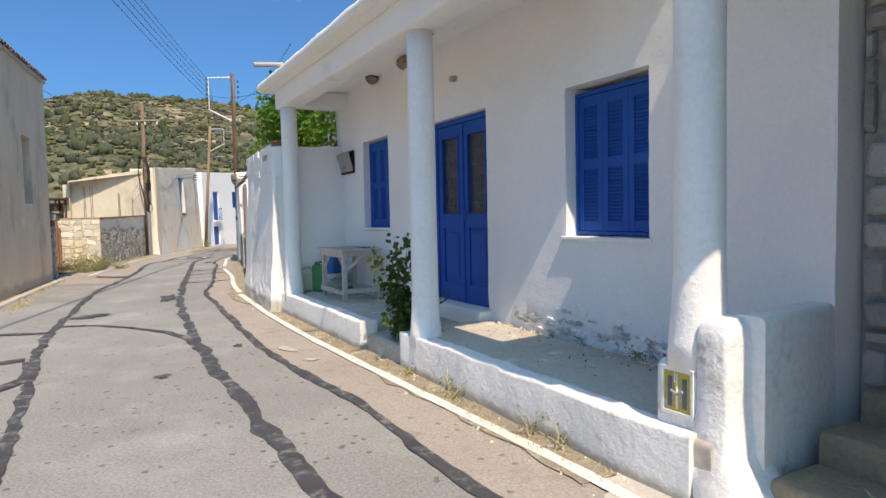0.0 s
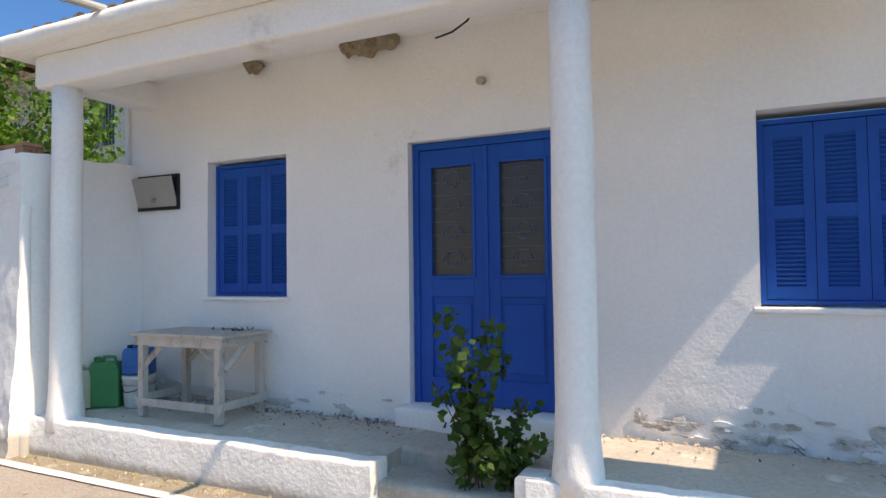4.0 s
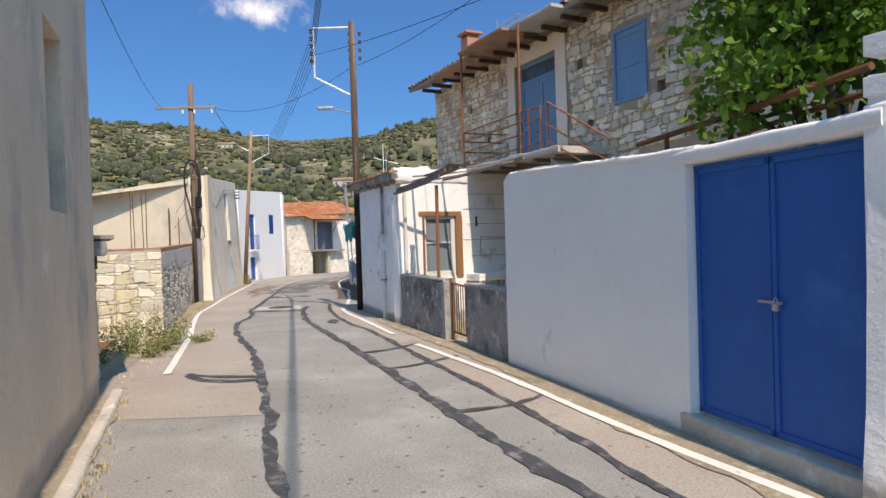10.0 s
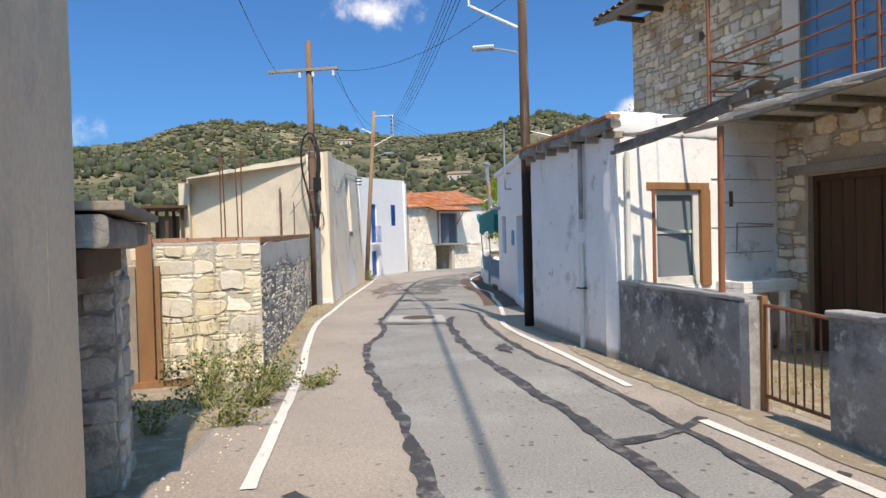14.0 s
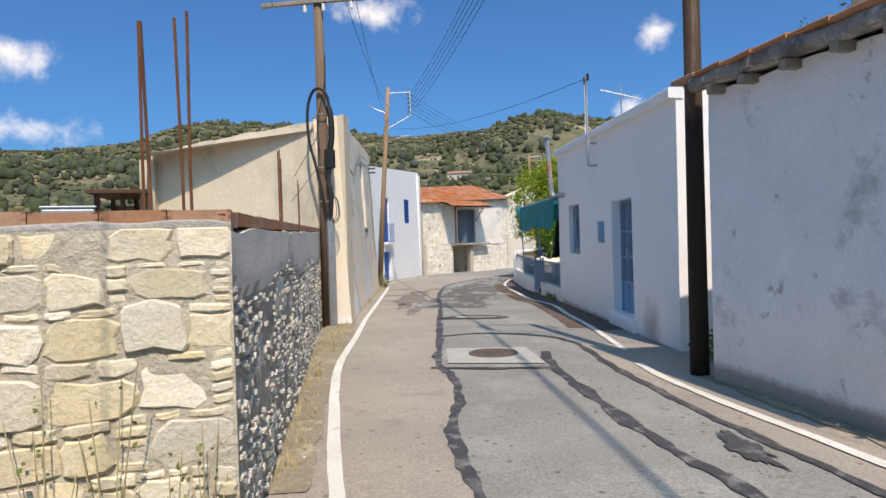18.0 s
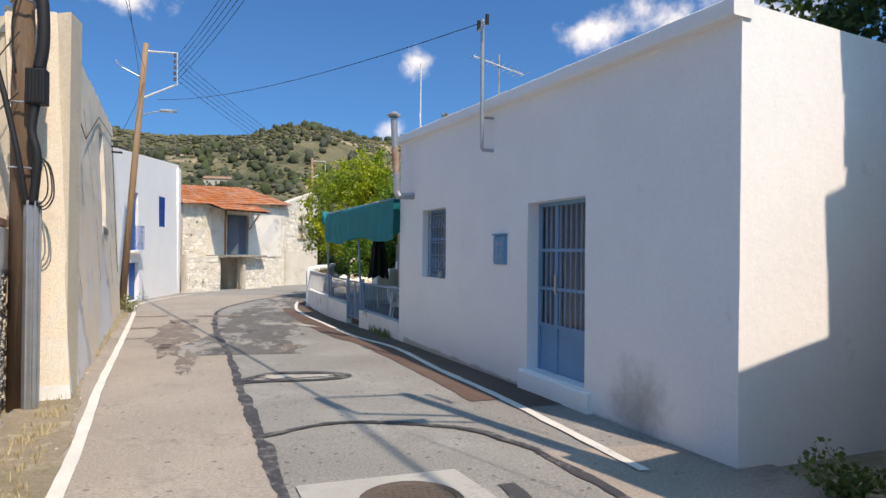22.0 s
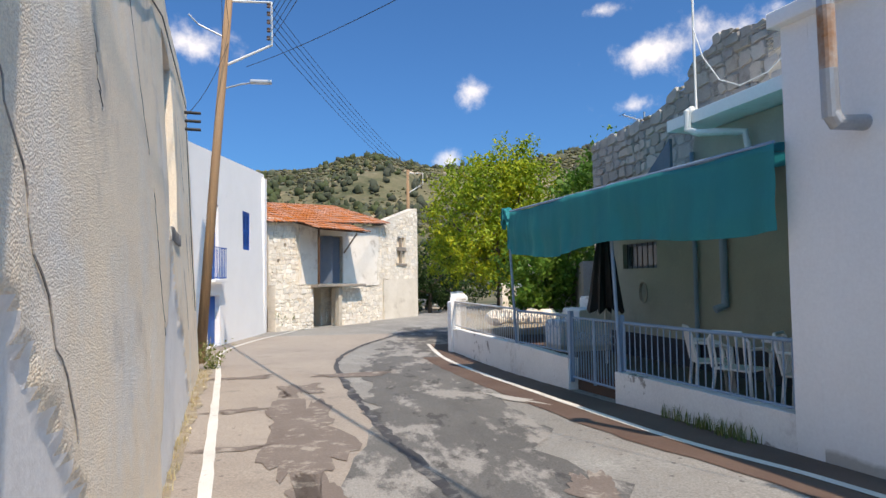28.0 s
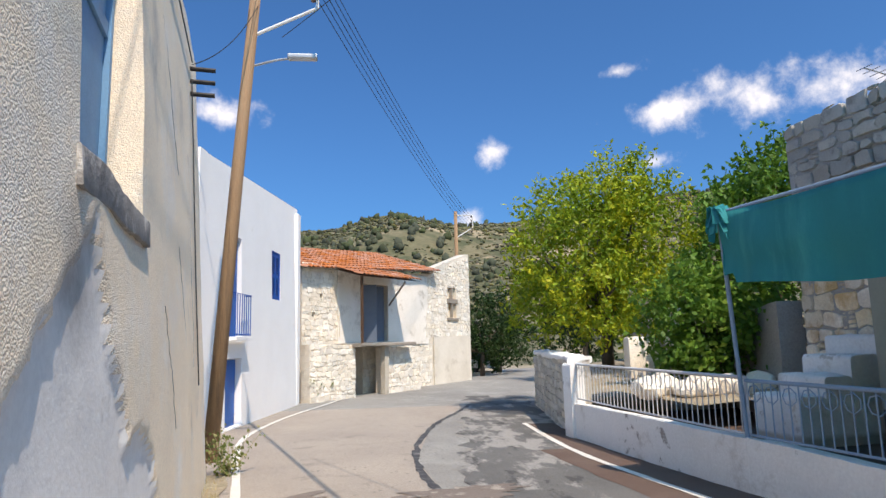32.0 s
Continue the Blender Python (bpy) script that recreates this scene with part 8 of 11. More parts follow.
for dd, lab in ((D_UP, "bright blue upper door behind a small balcony rail"), (D_LO, "bright blue street door of the white house")):
    d_ = door_root(HF, dd[0], dd[2], -0.16, lab)
    w_, h_ = dd[1] - dd[0], dd[3] - dd[2]
    bm = bmesh.new()
    box(bm, 0.03, w_ - 0.03, -0.05, -0.01, 0.0, h_ - 0.03)
    for zz in (0.1, h_ * 0.42, h_ - 0.25):
        box(bm, 0.08, w_ - 0.08, -0.01, 0.005, zz, zz + 0.1)
    part("leaf", bm, M_AZURE, d_)
rl = thing("balcony_rail", HF @ Matrix.Translation((D_UP[0], 0.0, D_UP[2])), "small bright blue balcony rail", "railing")
for k in range(8):
    part("baluster", T([(-0.05 + k * 0.155, 0.14, 0.02), (-0.05 + k * 0.155, 0.14, 0.95)], 0.012, 6), M_BLUE, rl)
part("handrail", T([(-0.08, 0.0, 0.95), (-0.08, 0.14, 0.95), (1.06, 0.14, 0.95), (1.06, 0.0, 0.95)], 0.018, 6), M_BLUE, rl)
part("foot_rail", T([(-0.08, 0.14, 0.05), (1.06, 0.14, 0.05)], 0.015, 6), M_BLUE, rl)
part("slab", B(-0.12, 1.1, 0.0, 0.2, -0.08, 0.0, 0.01), M_BRIGHT, rl)

# ---- stone house with the orange roof at the bend ----
OA, OB = (-12.75, 64.35), (-17.6, 58.28)
OF = wall_frame(OA, OB)
LO = length(OA, OB)
oh = thing("orange_roof_house", OF, "half-ruined pale stone house under an orange tiled roof", "house")
O_DOOR = (LO - 4.66, LO - 3.0, 1.33, 3.55)
O_LOW = (LO - 3.15, LO - 1.72, -0.7, 1.15)
O_PUT = ((LO - 1.0, LO - 0.88, 2.92, 3.04), (LO - 0.62, LO - 0.50, 2.25, 2.37), (LO - 1.25, LO - 1.13, 1.72, 1.84))
part("front_wall", wall_mesh(0.0, LO, -0.9, lambda s: 4.25 - 0.05 * s, 0.5, (O_DOOR, O_LOW) + O_PUT, 0.3, 0.02, 0.9, 25.0), M_LIME, oh)
part("plaster", wall_mesh(0.35, LO - 1.75, 1.2, 4.1, 0.035, (O_DOOR,), 0.14, 0.012, 0.9, 26.0), material("pale_lime_plaster", (0.86, 0.81, 0.74), (0.78, 0.72, 0.63), 0.93, fine=30, bump=0.6, grain=0.1, dirt=(0.54, 0.48, 0.40), dirt_scale=1.4, dirt_at=0.60, dirt_soft=0.12), oh, m=Matrix.Translation((0, 0.05, 0)))
rb = part("rubble_facing", rubble_joined(snecked(0.0, LO, -0.75, lambda s: 1.25 + 0.35 * noise.noise((s * 1.3, 4, 0)) if 0.42 < s < LO - 1.8 else 4.1, ((O_LOW[0], O_LOW[1], -1, 1.15), (O_DOOR[0], O_DOOR[1], 1.2, 4)) + O_PUT, (0.10, 0.22), (0.12, 0.34), 0.35, 0.006, 0.034, 51, 0.18, 0.09), -0.012), M_STONEL, oh); rb["kind"] = "stuff"
# gable end towards the bend
OG = OF.inverted() @ wall_frame((-10.62, 67.3), OA)
LOG = length((-10.62, 67.3), OA)
part("gable_wall", wall_mesh(0.0, LOG, -0.9, lambda s: 5.5 - 1.1 * max(0, (s - 0.2)) / LOG, 0.5, ((1.35, 2.15, 2.35, 3.75),), 0.3, 0.02, 0.9, 27.0), M_LIME, oh, m=OG)
rb = part("rubble_facing", rubble_joined(snecked(0.0, LOG, 1.5, lambda s: 5.4 - 1.1 * s / LOG, ((1.3, 2.2, 2.3, 3.8),), (0.11, 0.23), (0.13, 0.34), 0.35, 0.007, 0.036, 52, 0.18, 0.08), -0.010), M_STONEL, oh, m=OG); rb["kind"] = "stuff"
part("gable_render", wall_mesh(0.15, LOG - 0.1, -0.7, 1.5, 0.05, (), 0.3, 0.02, 0.9, 28.0, 0.05), material("stained_render", (0.76, 0.69, 0.59), (0.66, 0.59, 0.49), 0.93, fine=30, bump=0.6, grain=0.12, dirt=(0.52, 0.44, 0.35), dirt_scale=1.2, dirt_at=0.62), oh, m=OG @ Matrix.Translation((0, 0.07, 0)))
part("boarded_window", B(1.38, 2.12, -0.2, -0.13, 2.37, 3.73), M_PALECREAM, oh, m=OG)
part("window_cross", B(1.28, 2.22, -0.10, 0.06, 3.02, 3.22, 0.01), M_WOODG, oh, m=OG)
part("window_cross", B(1.70, 1.80, -0.09, 0.04, 2.37, 3.73, 0.006), M_WOODG, oh, m=OG)
# tiled roof: front slope
part("roof_board", mesh_from([(-0.2, 0.35, 4.30), (LO + 0.15, 0.35, 3.86), (LO + 0.15, -3.4, 5.0), (-0.2, -3.4, 5.5)], [(0, 1, 2, 3)], "board"), M_WOODG, oh)
tm = tile_field(-0.25, LO + 0.2, 0.42, -3.4, 0.0, 1.2, 0.22, 0.36, 9, 0.0)
for v in tm.vertices:
    v.co.z += 4.32 - 0.47 * v.co.x / LO
tl = part("roof_tiles", tm, M_TILE, oh, "bright orange clay tiles"); tl["kind"] = "stuff"
tm = tile_field(LO - 4.9, LO - 1.35, 1.55, 0.30, 0.0, 0.40, 0.22, 0.36, 10, 0.0)
for v in tm.vertices:
    v.co.z += 3.62 + 0.06 * (LO - v.co.x) / LO
tl = part("porch_tiles", tm, M_TILE, oh, "small tiled canopy over the upper door"); tl["kind"] = "stuff"
part("porch_board", mesh_from([(LO - 4.9, 1.5, 3.62), (LO - 1.35, 1.5, 3.60), (LO - 1.35, 0.0, 4.0), (LO - 4.9, 0.0, 4.05)], [(0, 1, 2, 3)], "board"), M_WOODD, oh)
part("balcony_deck", lumpy_bar(LO - 4.75, LO - 1.5, 0.0, 1.35, 1.18, 1.30, 0.02, 0.2, 45.0, 0.2), M_WOODG, oh)
part("window_sill", B(1.25, 2.25, -0.1, 0.08, 2.22, 2.34, 0.01), M_WOODG, oh, m=OG)
part("porch_post", B(LO - 1.65, LO - 1.58, 1.25, 1.33, 1.28, 3.62), M_WOODD, oh)
part("porch_strut", T([(LO - 4.55, 0.2, 2.75), (LO - 4.15, 1.3, 3.58)], 0.04, 6), M_WOODG, oh)
part("stone_post", lumpy_bar(LO - 3.32, LO - 3.10, 0.9, 1.1, -0.9, 1.2, 0.02, 0.1, 46.0, 0.2), M_MORTAR, oh)
od = door_root(OF, O_DOOR[0], O_DOOR[2], -0.12, "greyed blue wooden door standing ajar on the ruined balcony")
part("leaf", B(0.04, 0.78, -0.05, 0.0, 0.0, 2.18, 0.005), M_SLATE, od)
part("leaf", B(0.0, 0.72, -0.05, 0.0, 0.0, 2.15, 0.005, m=Matrix.Translation((1.62, 0, 0)) @ pose(0, 0, 0, 0, 0, 118)), M_SLATE, od)
# black panel painted for the unlit room behind the door
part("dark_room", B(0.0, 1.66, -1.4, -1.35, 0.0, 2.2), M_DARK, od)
part("low_wall", wall_mesh(LO - 5.6, LO - 3.3, -0.9, lambda s: 1.1 + 0.1 * noise.noise((s * 2, 0, 0)), 0.4, (), 0.2, 0.03), M_LIME, oh, m=Matrix.Translation((0, 0.9, 0)))
rb = part("rubble_facing", rubble_joined(snecked(LO - 5.6, LO - 3.3, -0.75, lambda s: 1.12 + 0.1 * noise.noise((s * 2, 0, 0)), (), (0.10, 0.22), (0.12, 0.36), 0.35, 0.007, 0.04, 53, 0.2, 0.09), 0.89), M_STONEL, oh); rb["kind"] = "stuff"
part("low_wall", wall_mesh(LO - 1.7, LO + 0.5, -0.9, lambda s: 1.25 + 0.1 * noise.noise((s * 2, 0, 0)), 0.4, (), 0.2, 0.03), M_LIME, oh, m=Matrix.Translation((0, 0.9, 0)))
rb = part("rubble_facing", rubble_joined(snecked(LO - 1.7, LO + 0.5, -0.75, lambda s: 1.27 + 0.1 * noise.noise((s * 2, 0, 0)), (), (0.10, 0.22), (0.12, 0.36), 0.35, 0.007, 0.04, 54, 0.2, 0.09), 0.89), M_STONEL, oh); rb["kind"] = "stuff"
part("rear_body", B(0.2, LO - 0.2, -6.0, -0.6, -0.9, 4.0), M_MORTAR, oh)

# ---- open lot behind the stone wall: water tank and timber shed ----
tank = thing("water_tank", pose(-20.3, 31.4, 0.0, 0, 0, 30), "small pale grey metal water tank on a stand", "water tank")
part("body", B(-0.50, 0.50, -0.40, 0.40, 1.75, 2.45, 0.05), M_GALV, tank)
part("lid", B(-0.52, 0.52, -0.42, 0.42, 2.45, 2.50, 0.02), M_GALV, tank)
for x in (-0.44, 0.40):
    for y in (-0.34, 0.30):
        part("leg", B(x, x + 0.05, y, y + 0.05, -0.2, 1.75), M_RUST, tank)
shed = thing("timber_shed", pose(-19.62, 32.3, 0.0, 0, 0, 25), "open dark timber shed with a low plank roof", "shed")
for x in (-0.5, 0.0, 0.42):
    for y in (-0.8, 0.8):
        part("post", B(x, x + 0.09, y, y + 0.09, -0.2, 2.75), M_WOODD, shed)
part("roof", B(-0.62, 0.62, -1.05, 1.05, 2.75, 2.83, 0.01), M_WOODD, shed)
part("back_board", B(-0.5, 0.51, 0.89, 0.93, 0.0, 2.6), M_WOODG, shed)


# ---- right side: white house with the barred blue door ----
RA, RB = (-8.52, 28.55), (-9.90, 36.98)
RF = wall_frame(RA, RB)
LR = length(RA, RB)
rh = thing("barred_door_house", RF, "plain white house with barred blue door and sloping roof edge", "house")


def on_r(x, y):
    return (x - RA[0]) * (RB[0] - RA[0]) / LR + (y - RA[1]) * (RB[1] - RA[1]) / LR


R_DOOR = (on_r(-8.78, 30.62), on_r(-9.0, 31.86), 0.10, 2.22)
R_WIN = (on_r(-9.46, 34.57), on_r(-9.64, 35.67), 1.13, 2.34)
part("front_wall", wall_mesh(0.0, LR, -0.7, lambda s: 3.50 + 0.034 * s, 0.3, (R_DOOR, R_WIN), 0.28, 0.008, 0.8, 29.0), M_BRIGHTD, rh)
part("end_wall", wall_mesh(0.0, 5.1, -0.7, lambda s: 3.3 + 0.30 * s / 5.1, 0.3, (), 0.3, 0.008), M_BRIGHT, rh, m=Matrix.Translation((0.003, -5.1, 0)) @ pose(0, 0, 0, 0, 0, 90))
part("far_wall", wall_mesh(0.0, 2.2, -0.7, 3.7, 0.3, (), 0.3, 0.008), M_BRIGHT, rh, m=Matrix.Translation((LR - 0.003, 0, 0)) @ pose(0, 0, 0, 0, 0, -90))
part("roof_edge", lumpy_bar(-0.02, LR + 0.06, -0.10, 0.11, 0.0, 0.15, 0.006, 0.3, 47.0, 0.1), M_BRIGHT, rh, m=Matrix.Translation((0, 0, 3.47)) @ pose(0, 0, 0, 0, -1.95, 0))
part("roof", B(0.25, LR, -5.0, -0.3, 3.15, 3.28), M_CONC, rh)
part("door_step", lumpy_bar(R_DOOR[0] - 0.15, R_DOOR[1] + 0.12, -0.25, 0.06, -0.5, 0.085, 0.012, 0.1, 48.0, 0.1), M_BRIGHT, rh)
rd = door_root(RF, R_DOOR[0], R_DOOR[2], -0.16, "pale blue metal door with glass behind vertical bars")
W, H = R_DOOR[1] - R_DOOR[0], R_DOOR[3] - R_DOOR[2]
bm = bmesh.new()
for a in ((0, 0.05, 0, H), (W - 0.05, W, 0, H), (0.05, W - 0.05, H - 0.05, H), (0.80, 0.86, 0, H - 0.05)):
    box(bm, a[0], a[1], -0.05, 0.0, a[2], a[3])
part("door_frame", bm, M_PALEBLUE, rd)
part("kick_panel", B(0.05, W - 0.05, -0.04, -0.02, 0.0, 0.58), M_PALEBLUE, rd)
part("pane", B(0.05, W - 0.05, -0.045, -0.04, 0.58, H - 0.05), M_GLASS, rd)
for k in range(11):
    x = 0.08 + k * (W - 0.16) / 10
    part("bar", B(x - 0.010, x + 0.010, -0.015, 0.005, 0.56, H - 0.05), M_STEELB, rd)
for zz in (0.58, 1.04, 1.52):
    part("crossbar", B(0.04, W - 0.04, -0.02, 0.002, zz - 0.02, zz + 0.02), M_PALEBLUE, rd)
part("lock_plate", B(0.81, 0.85, 0.0, 0.02, 0.98, 1.22), M_GALV, rd)
rw = glazed_window(RF, R_WIN[0], R_WIN[1], R_WIN[2], R_WIN[3], -0.16, M_PALEBLUE, "small window behind an ornate pale blue grille", 1)
W, H = R_WIN[1] - R_WIN[0], R_WIN[3] - R_WIN[2]
for k in range(9):
    x = 0.06 + k * (W - 0.12) / 8
    part("bar", T([(x, 0.06, 0.02), (x + 0.02 * (k % 2), 0.06, H * 0.5), (x, 0.06, H - 0.02)], 0.009, 6), M_STEELB, rw)
for zz in (0.12, 0.4, 0.62, 0.9, 1.1):
    part("crossbar", T([(0.03, 0.06, zz), (W - 0.03, 0.06, zz)], 0.008, 6), M_STEELB, rw)
for k in range(5):
    x = 0.12 + k * (W - 0.24) / 4
    part("scroll", T([(x + 0.07 * math.cos(a), 0.065, 0.25 + 0.09 * math.sin(a)) for a in (0, 1, 2, 3, 4, 5, 6.28)], 0.007, 5), M_STEELB, rw)
    part("scroll", T([(x + 0.07 * math.cos(a), 0.065, 1.0 + 0.07 * math.sin(a)) for a in (0, 1, 2, 3, 4, 5, 6.28)], 0.007, 5), M_STEELB, rw)
pot = thing("tin_can", RF @ Matrix.Translation((R_WIN[0] + 0.35, 0.0 - 0.06, R_WIN[2] + 0.0)), "small rusty tin on the window sill", "can")
bm = bmesh.new(); lathe(bm, [(0.05, 0.0), (0.055, 0.05), (0.055, 0.11), (0.05, 0.115)], 14)
part("can", bm, M_BEIGE, pot, smooth=True)
# small blue hatch beside the door
mb = thing("wall_hatch", RF @ Matrix.Translation((on_r(-9.2, 32.55), 0.0, 1.42)), "small pale blue metal hatch on the white wall", "hatch")
part("frame", B(-0.17, 0.17, 0.0, 0.035, 0.0, 0.40, 0.006), M_PALEBLUE, mb)
for x in (-0.155, 0.006):
    part("leaf", B(x, x + 0.149, 0.035, 0.055, 0.02, 0.38, 0.004), M_PALEBLUE, mb)
for z in (0.09, 0.27):
    part("strap", B(-0.15, 0.15, 0.055, 0.062, z, z + 0.035, 0.002), M_STEELB, mb)
part("hood", B(-0.185, 0.185, 0.0, 0.07, 0.40, 0.425, 0.006), M_PALEBLUE, mb)
# flue, aerials, wall stains
flue = thing("stove_flue", RF @ Matrix.Translation((on_r(-9.9, 36.15), 0.0, 2.62)), "leaning steel stove pipe, rusted in the middle", "flue")
part("elbow", T([(0, -0.05, 0.04), (0.0, 0.30, 0.02), (0.02, 0.33, 0.10)], 0.07, 14), M_GALV, flue)
part("pipe", T([(0.02, 0.33, 0.06), (0.0, 0.36, 0.45)], 0.068, 14), M_GALV, flue)
part("pipe", T([(0.0, 0.36, 0.45), (-0.03, 0.40, 0.95)], 0.066, 14), material("rusted_flue", (0.30, 0.13, 0.05), (0.45, 0.40, 0.36), 0.7, scale=5, fine=30, bump=0.2, grain=0.15), flue, "rusted brown pipe length")
part("pipe", T([(-0.03, 0.40, 0.95), (-0.05, 0.43, 1.48)], 0.064, 14), M_GALV, flue)
bm = bmesh.new(); lathe(bm, [(0.10, 0.0), (0.13, 0.04), (0.06, 0.10)], 14)
part("cowl", bm, M_GALV, flue, m=Matrix.Translation((-0.05, 0.43, 1.50)))
am = thing("service_mast", RF @ Matrix.Translation((on_r(-9.35, 32.83), 0.0, 3.0)), "bent galvanised service mast fixed to the wall", "mast")
part("pole", T([(0, 0.0, 0.04), (0, 0.16, 0.04), (0, 0.18, 0.08), (0.02, 0.18, 1.9)], 0.028, 9), M_GALV, am)
part("arm", T([(0, 0.0, 0.5), (0, 0.18, 0.5)], 0.02, 7), M_GALV, am)
part("crossarm", T([(-0.14, 0.18, 1.82), (0.16, 0.18, 1.78)], 0.012, 6), M_GALV, am)
for x in (-0.13, 0.14):
    part("insulator", T([(x, 0.18, 1.78), (x, 0.18, 1.92)], 0.028, 8), M_BLACK, am)
for (s, n, h, lab) in ((on_r(-9.7, 36.0) - 1.0, -1.2, 1.55, "comb-shaped television aerial on the roof"), (LR + 6.5, -3.0, 1.2, "television aerial far back above the terrace roof")):
    ta = thing("tv_aerial", RF @ Matrix.Translation((s, n, 3.65)), lab, "aerial")
    part("mast", T([(0, 0, 0), (0, 0, h)], 0.018, 7), M_GALV, ta)
    part("boom", T([(-0.1, -0.45, h - 0.35), (0.05, 0.5, h - 0.08)], 0.012, 6), M_GALV, ta)
    for k in range(10):
        f = k / 9
        c = Vector((-0.1, -0.45, h - 0.35)).lerp(Vector((0.05, 0.5, h - 0.08)), f)
        part("element", T([c - Vector((0.22 - 0.1 * f, 0, 0)), c + Vector((0.22 - 0.1 * f, 0, 0))], 0.006, 5), M_GALV, ta)

# ---- terrace: low wall, railing, gate, awning ----
FA, FB, FC = (-9.90, 36.98), (-11.02, 43.12), (-11.52, 47.75)
FF = wall_frame(FA, FB)
F2 = wall_frame(FB, FC)
LF, LF2 = length(FA, FB), length(FB, FC)
terr = tagged(new("wall_terrace"), "low white terrace wall with scuffed patches", "wall", kind="structure")
terr.matrix_world = FF
f2l = FF.inverted() @ F2
part("wall", wall_mesh(0.0, 2.95, -0.8, 0.13, 0.18, (), 0.12, 0.012, 1.2, 31.0, 0.01), M_TERR, terr)
part("wall", wall_mesh(4.25, LF, -0.8, lambda s: 0.16 + 0.03 * (s - 4.2), 0.18, (), 0.12, 0.012, 1.2, 32.0, 0.01), M_TERR, terr)
part("wall", wall_mesh(0.0, LF2, -0.9, lambda s: 0.21 - 0.01 * s, 0.18, (), 0.12, 0.012, 1.2, 33.0, 0.01), M_TERR, terr, m=f2l)
part("end_pier", lumpy_bar(0, 0.35, -0.2, 0.06, -0.9, 0.86, 0.02, 0.1, 49.0, 0.2), M_TERR, terr, m=f2l @ Matrix.Translation((LF2 - 0.1, 0, 0)))
part("terrace_floor", B(0.0, LF, -4.2, -0.17, -0.9, -0.05), M_BROWNSTRIP, terr)
part("terrace_floor", B(0.03, LF2, -4.0, -0.17, -0.9, -0.06), M_BROWNSTRIP, terr, m=f2l)
rail = thing("terrace_railing", FF, "blue-grey iron railing with thin vertical bars", "railing")


def railing(parent, s0, s1, z0, z1, m=None, bars=None, mat=M_STEELB, scroll=False):
    part("top_rail", T([(s0, -0.06, z1), (s1, -0.06, z1)], 0.022, 8), mat, parent, m=m)
    part("foot_rail", T([(s0, -0.06, z0), (s1, -0.06, z0)], 0.014, 7), mat, parent, m=m)
    k = bars or max(2, int((s1 - s0) / 0.115))
    for i in range(k + 1):
        s = s0 + (s1 - s0) * i / k
        part("baluster", T([(s, -0.06, z0), (s, -0.06, z1)], 0.008 if i not in (0, k) else 0.02, 6), mat, parent, m=m)
    if scroll:
        n_ = max(2, int((s1 - s0) / 0.23))
        for i in range(n_):
            sc = s0 + (i + 0.5) * (s1 - s0) / n_
            part("scroll", T([(sc + 0.09 * math.cos(a), -0.06, z1 - 0.13 + 0.09 * math.sin(a)) for a in (0, 0.9, 1.8, 2.7, 3.6, 4.5, 5.4, 6.28)], 0.006, 5), mat, parent, m=m)


railing(rail, 0.05, 2.80, 0.17, 0.80)
railing(rail, 4.35, LF, 0.25, 0.82, scroll=True)
railing(rail, 0.0, LF2 - 0.1, 0.25, 0.85, m=f2l, mat=material("white_rail", (0.62, 0.63, 0.64), None, 0.6, fine=40, bump=0.1, grain=0.06), scroll=True)
gt = door_root(FF, 2.95, -0.16, -0.07, "closed blue-grey double gate of thin iron bars")
for k in range(2):
    x = 0.02 + k * 0.63
    bm = bmesh.new()
    for a, b in (((x, 0, 0.0), (x, 0, 0.98)), ((x + 0.6, 0, 0.0), (x + 0.6, 0, 0.98)), ((x, 0, 0.96), (x + 0.6, 0, 0.96)), ((x, 0, 0.04), (x + 0.6, 0, 0.04))):
        tube(bm, [a, b], 0.018, 7)
    lf = part("gate_leaf", bm, M_STEELB, gt)
    for i in range(7):
        xx = x + 0.075 * (i + 1)
        part("bar", T([(xx, 0, 0.04), (xx, 0, 0.96)], 0.008, 6), M_STEELB, lf)
    for i in range(3):
        xx = x + 0.12 + 0.18 * i
        part("scroll", T([(xx + 0.07 * math.cos(a), 0, 0.70 + 0.06 * math.sin(a)) for a in (0, 0.9, 1.8, 2.7, 3.6, 4.5, 5.4, 6.28)], 0.006, 5), M_STEELB, lf)
for s in (2.88, 4.26):
    part("gate_post", B(s - 0.035, s + 0.035, -0.10, -0.03, -0.2, 0.9), M_STEELB, rail)
awn = thing("awning", FF, "sagging teal shade-cloth awning on thin posts", "awning")


def cloth(u, v):
    """u along the front 0..1, v: 0..1 across the roof, 1..2 down the hanging flap."""
    s = -0.02 + (LF - 0.05) * u
    wob = 0.03 * noise.noise((u * 9, v * 3, 1)) + 0.05 * noise.noise((u * 3, v * 2, 4))
    if v <= 1:
        n = -2.2 + 2.35 * v
        z = 2.95 - 0.30 * v - 0.10 * math.sin(math.pi * v) * math.sin(math.pi * (u * 2 % 1)) + wob
    else:
        n = 0.15 + (0.03 * math.sin(u * 14) + 0.022 * math.sin(u * 61 + 2 * math.sin(u * 9)) + 0.012 * math.sin(u * 117)) * (v - 1) + wob
        z = 2.65 + wob * 0.4 - (v - 1) * (0.82 + 0.06 * math.sin(u * 11) - 0.10 * (u > 0.97)) + 0.02 * math.sin(u * 5)
    return (s, n, z)


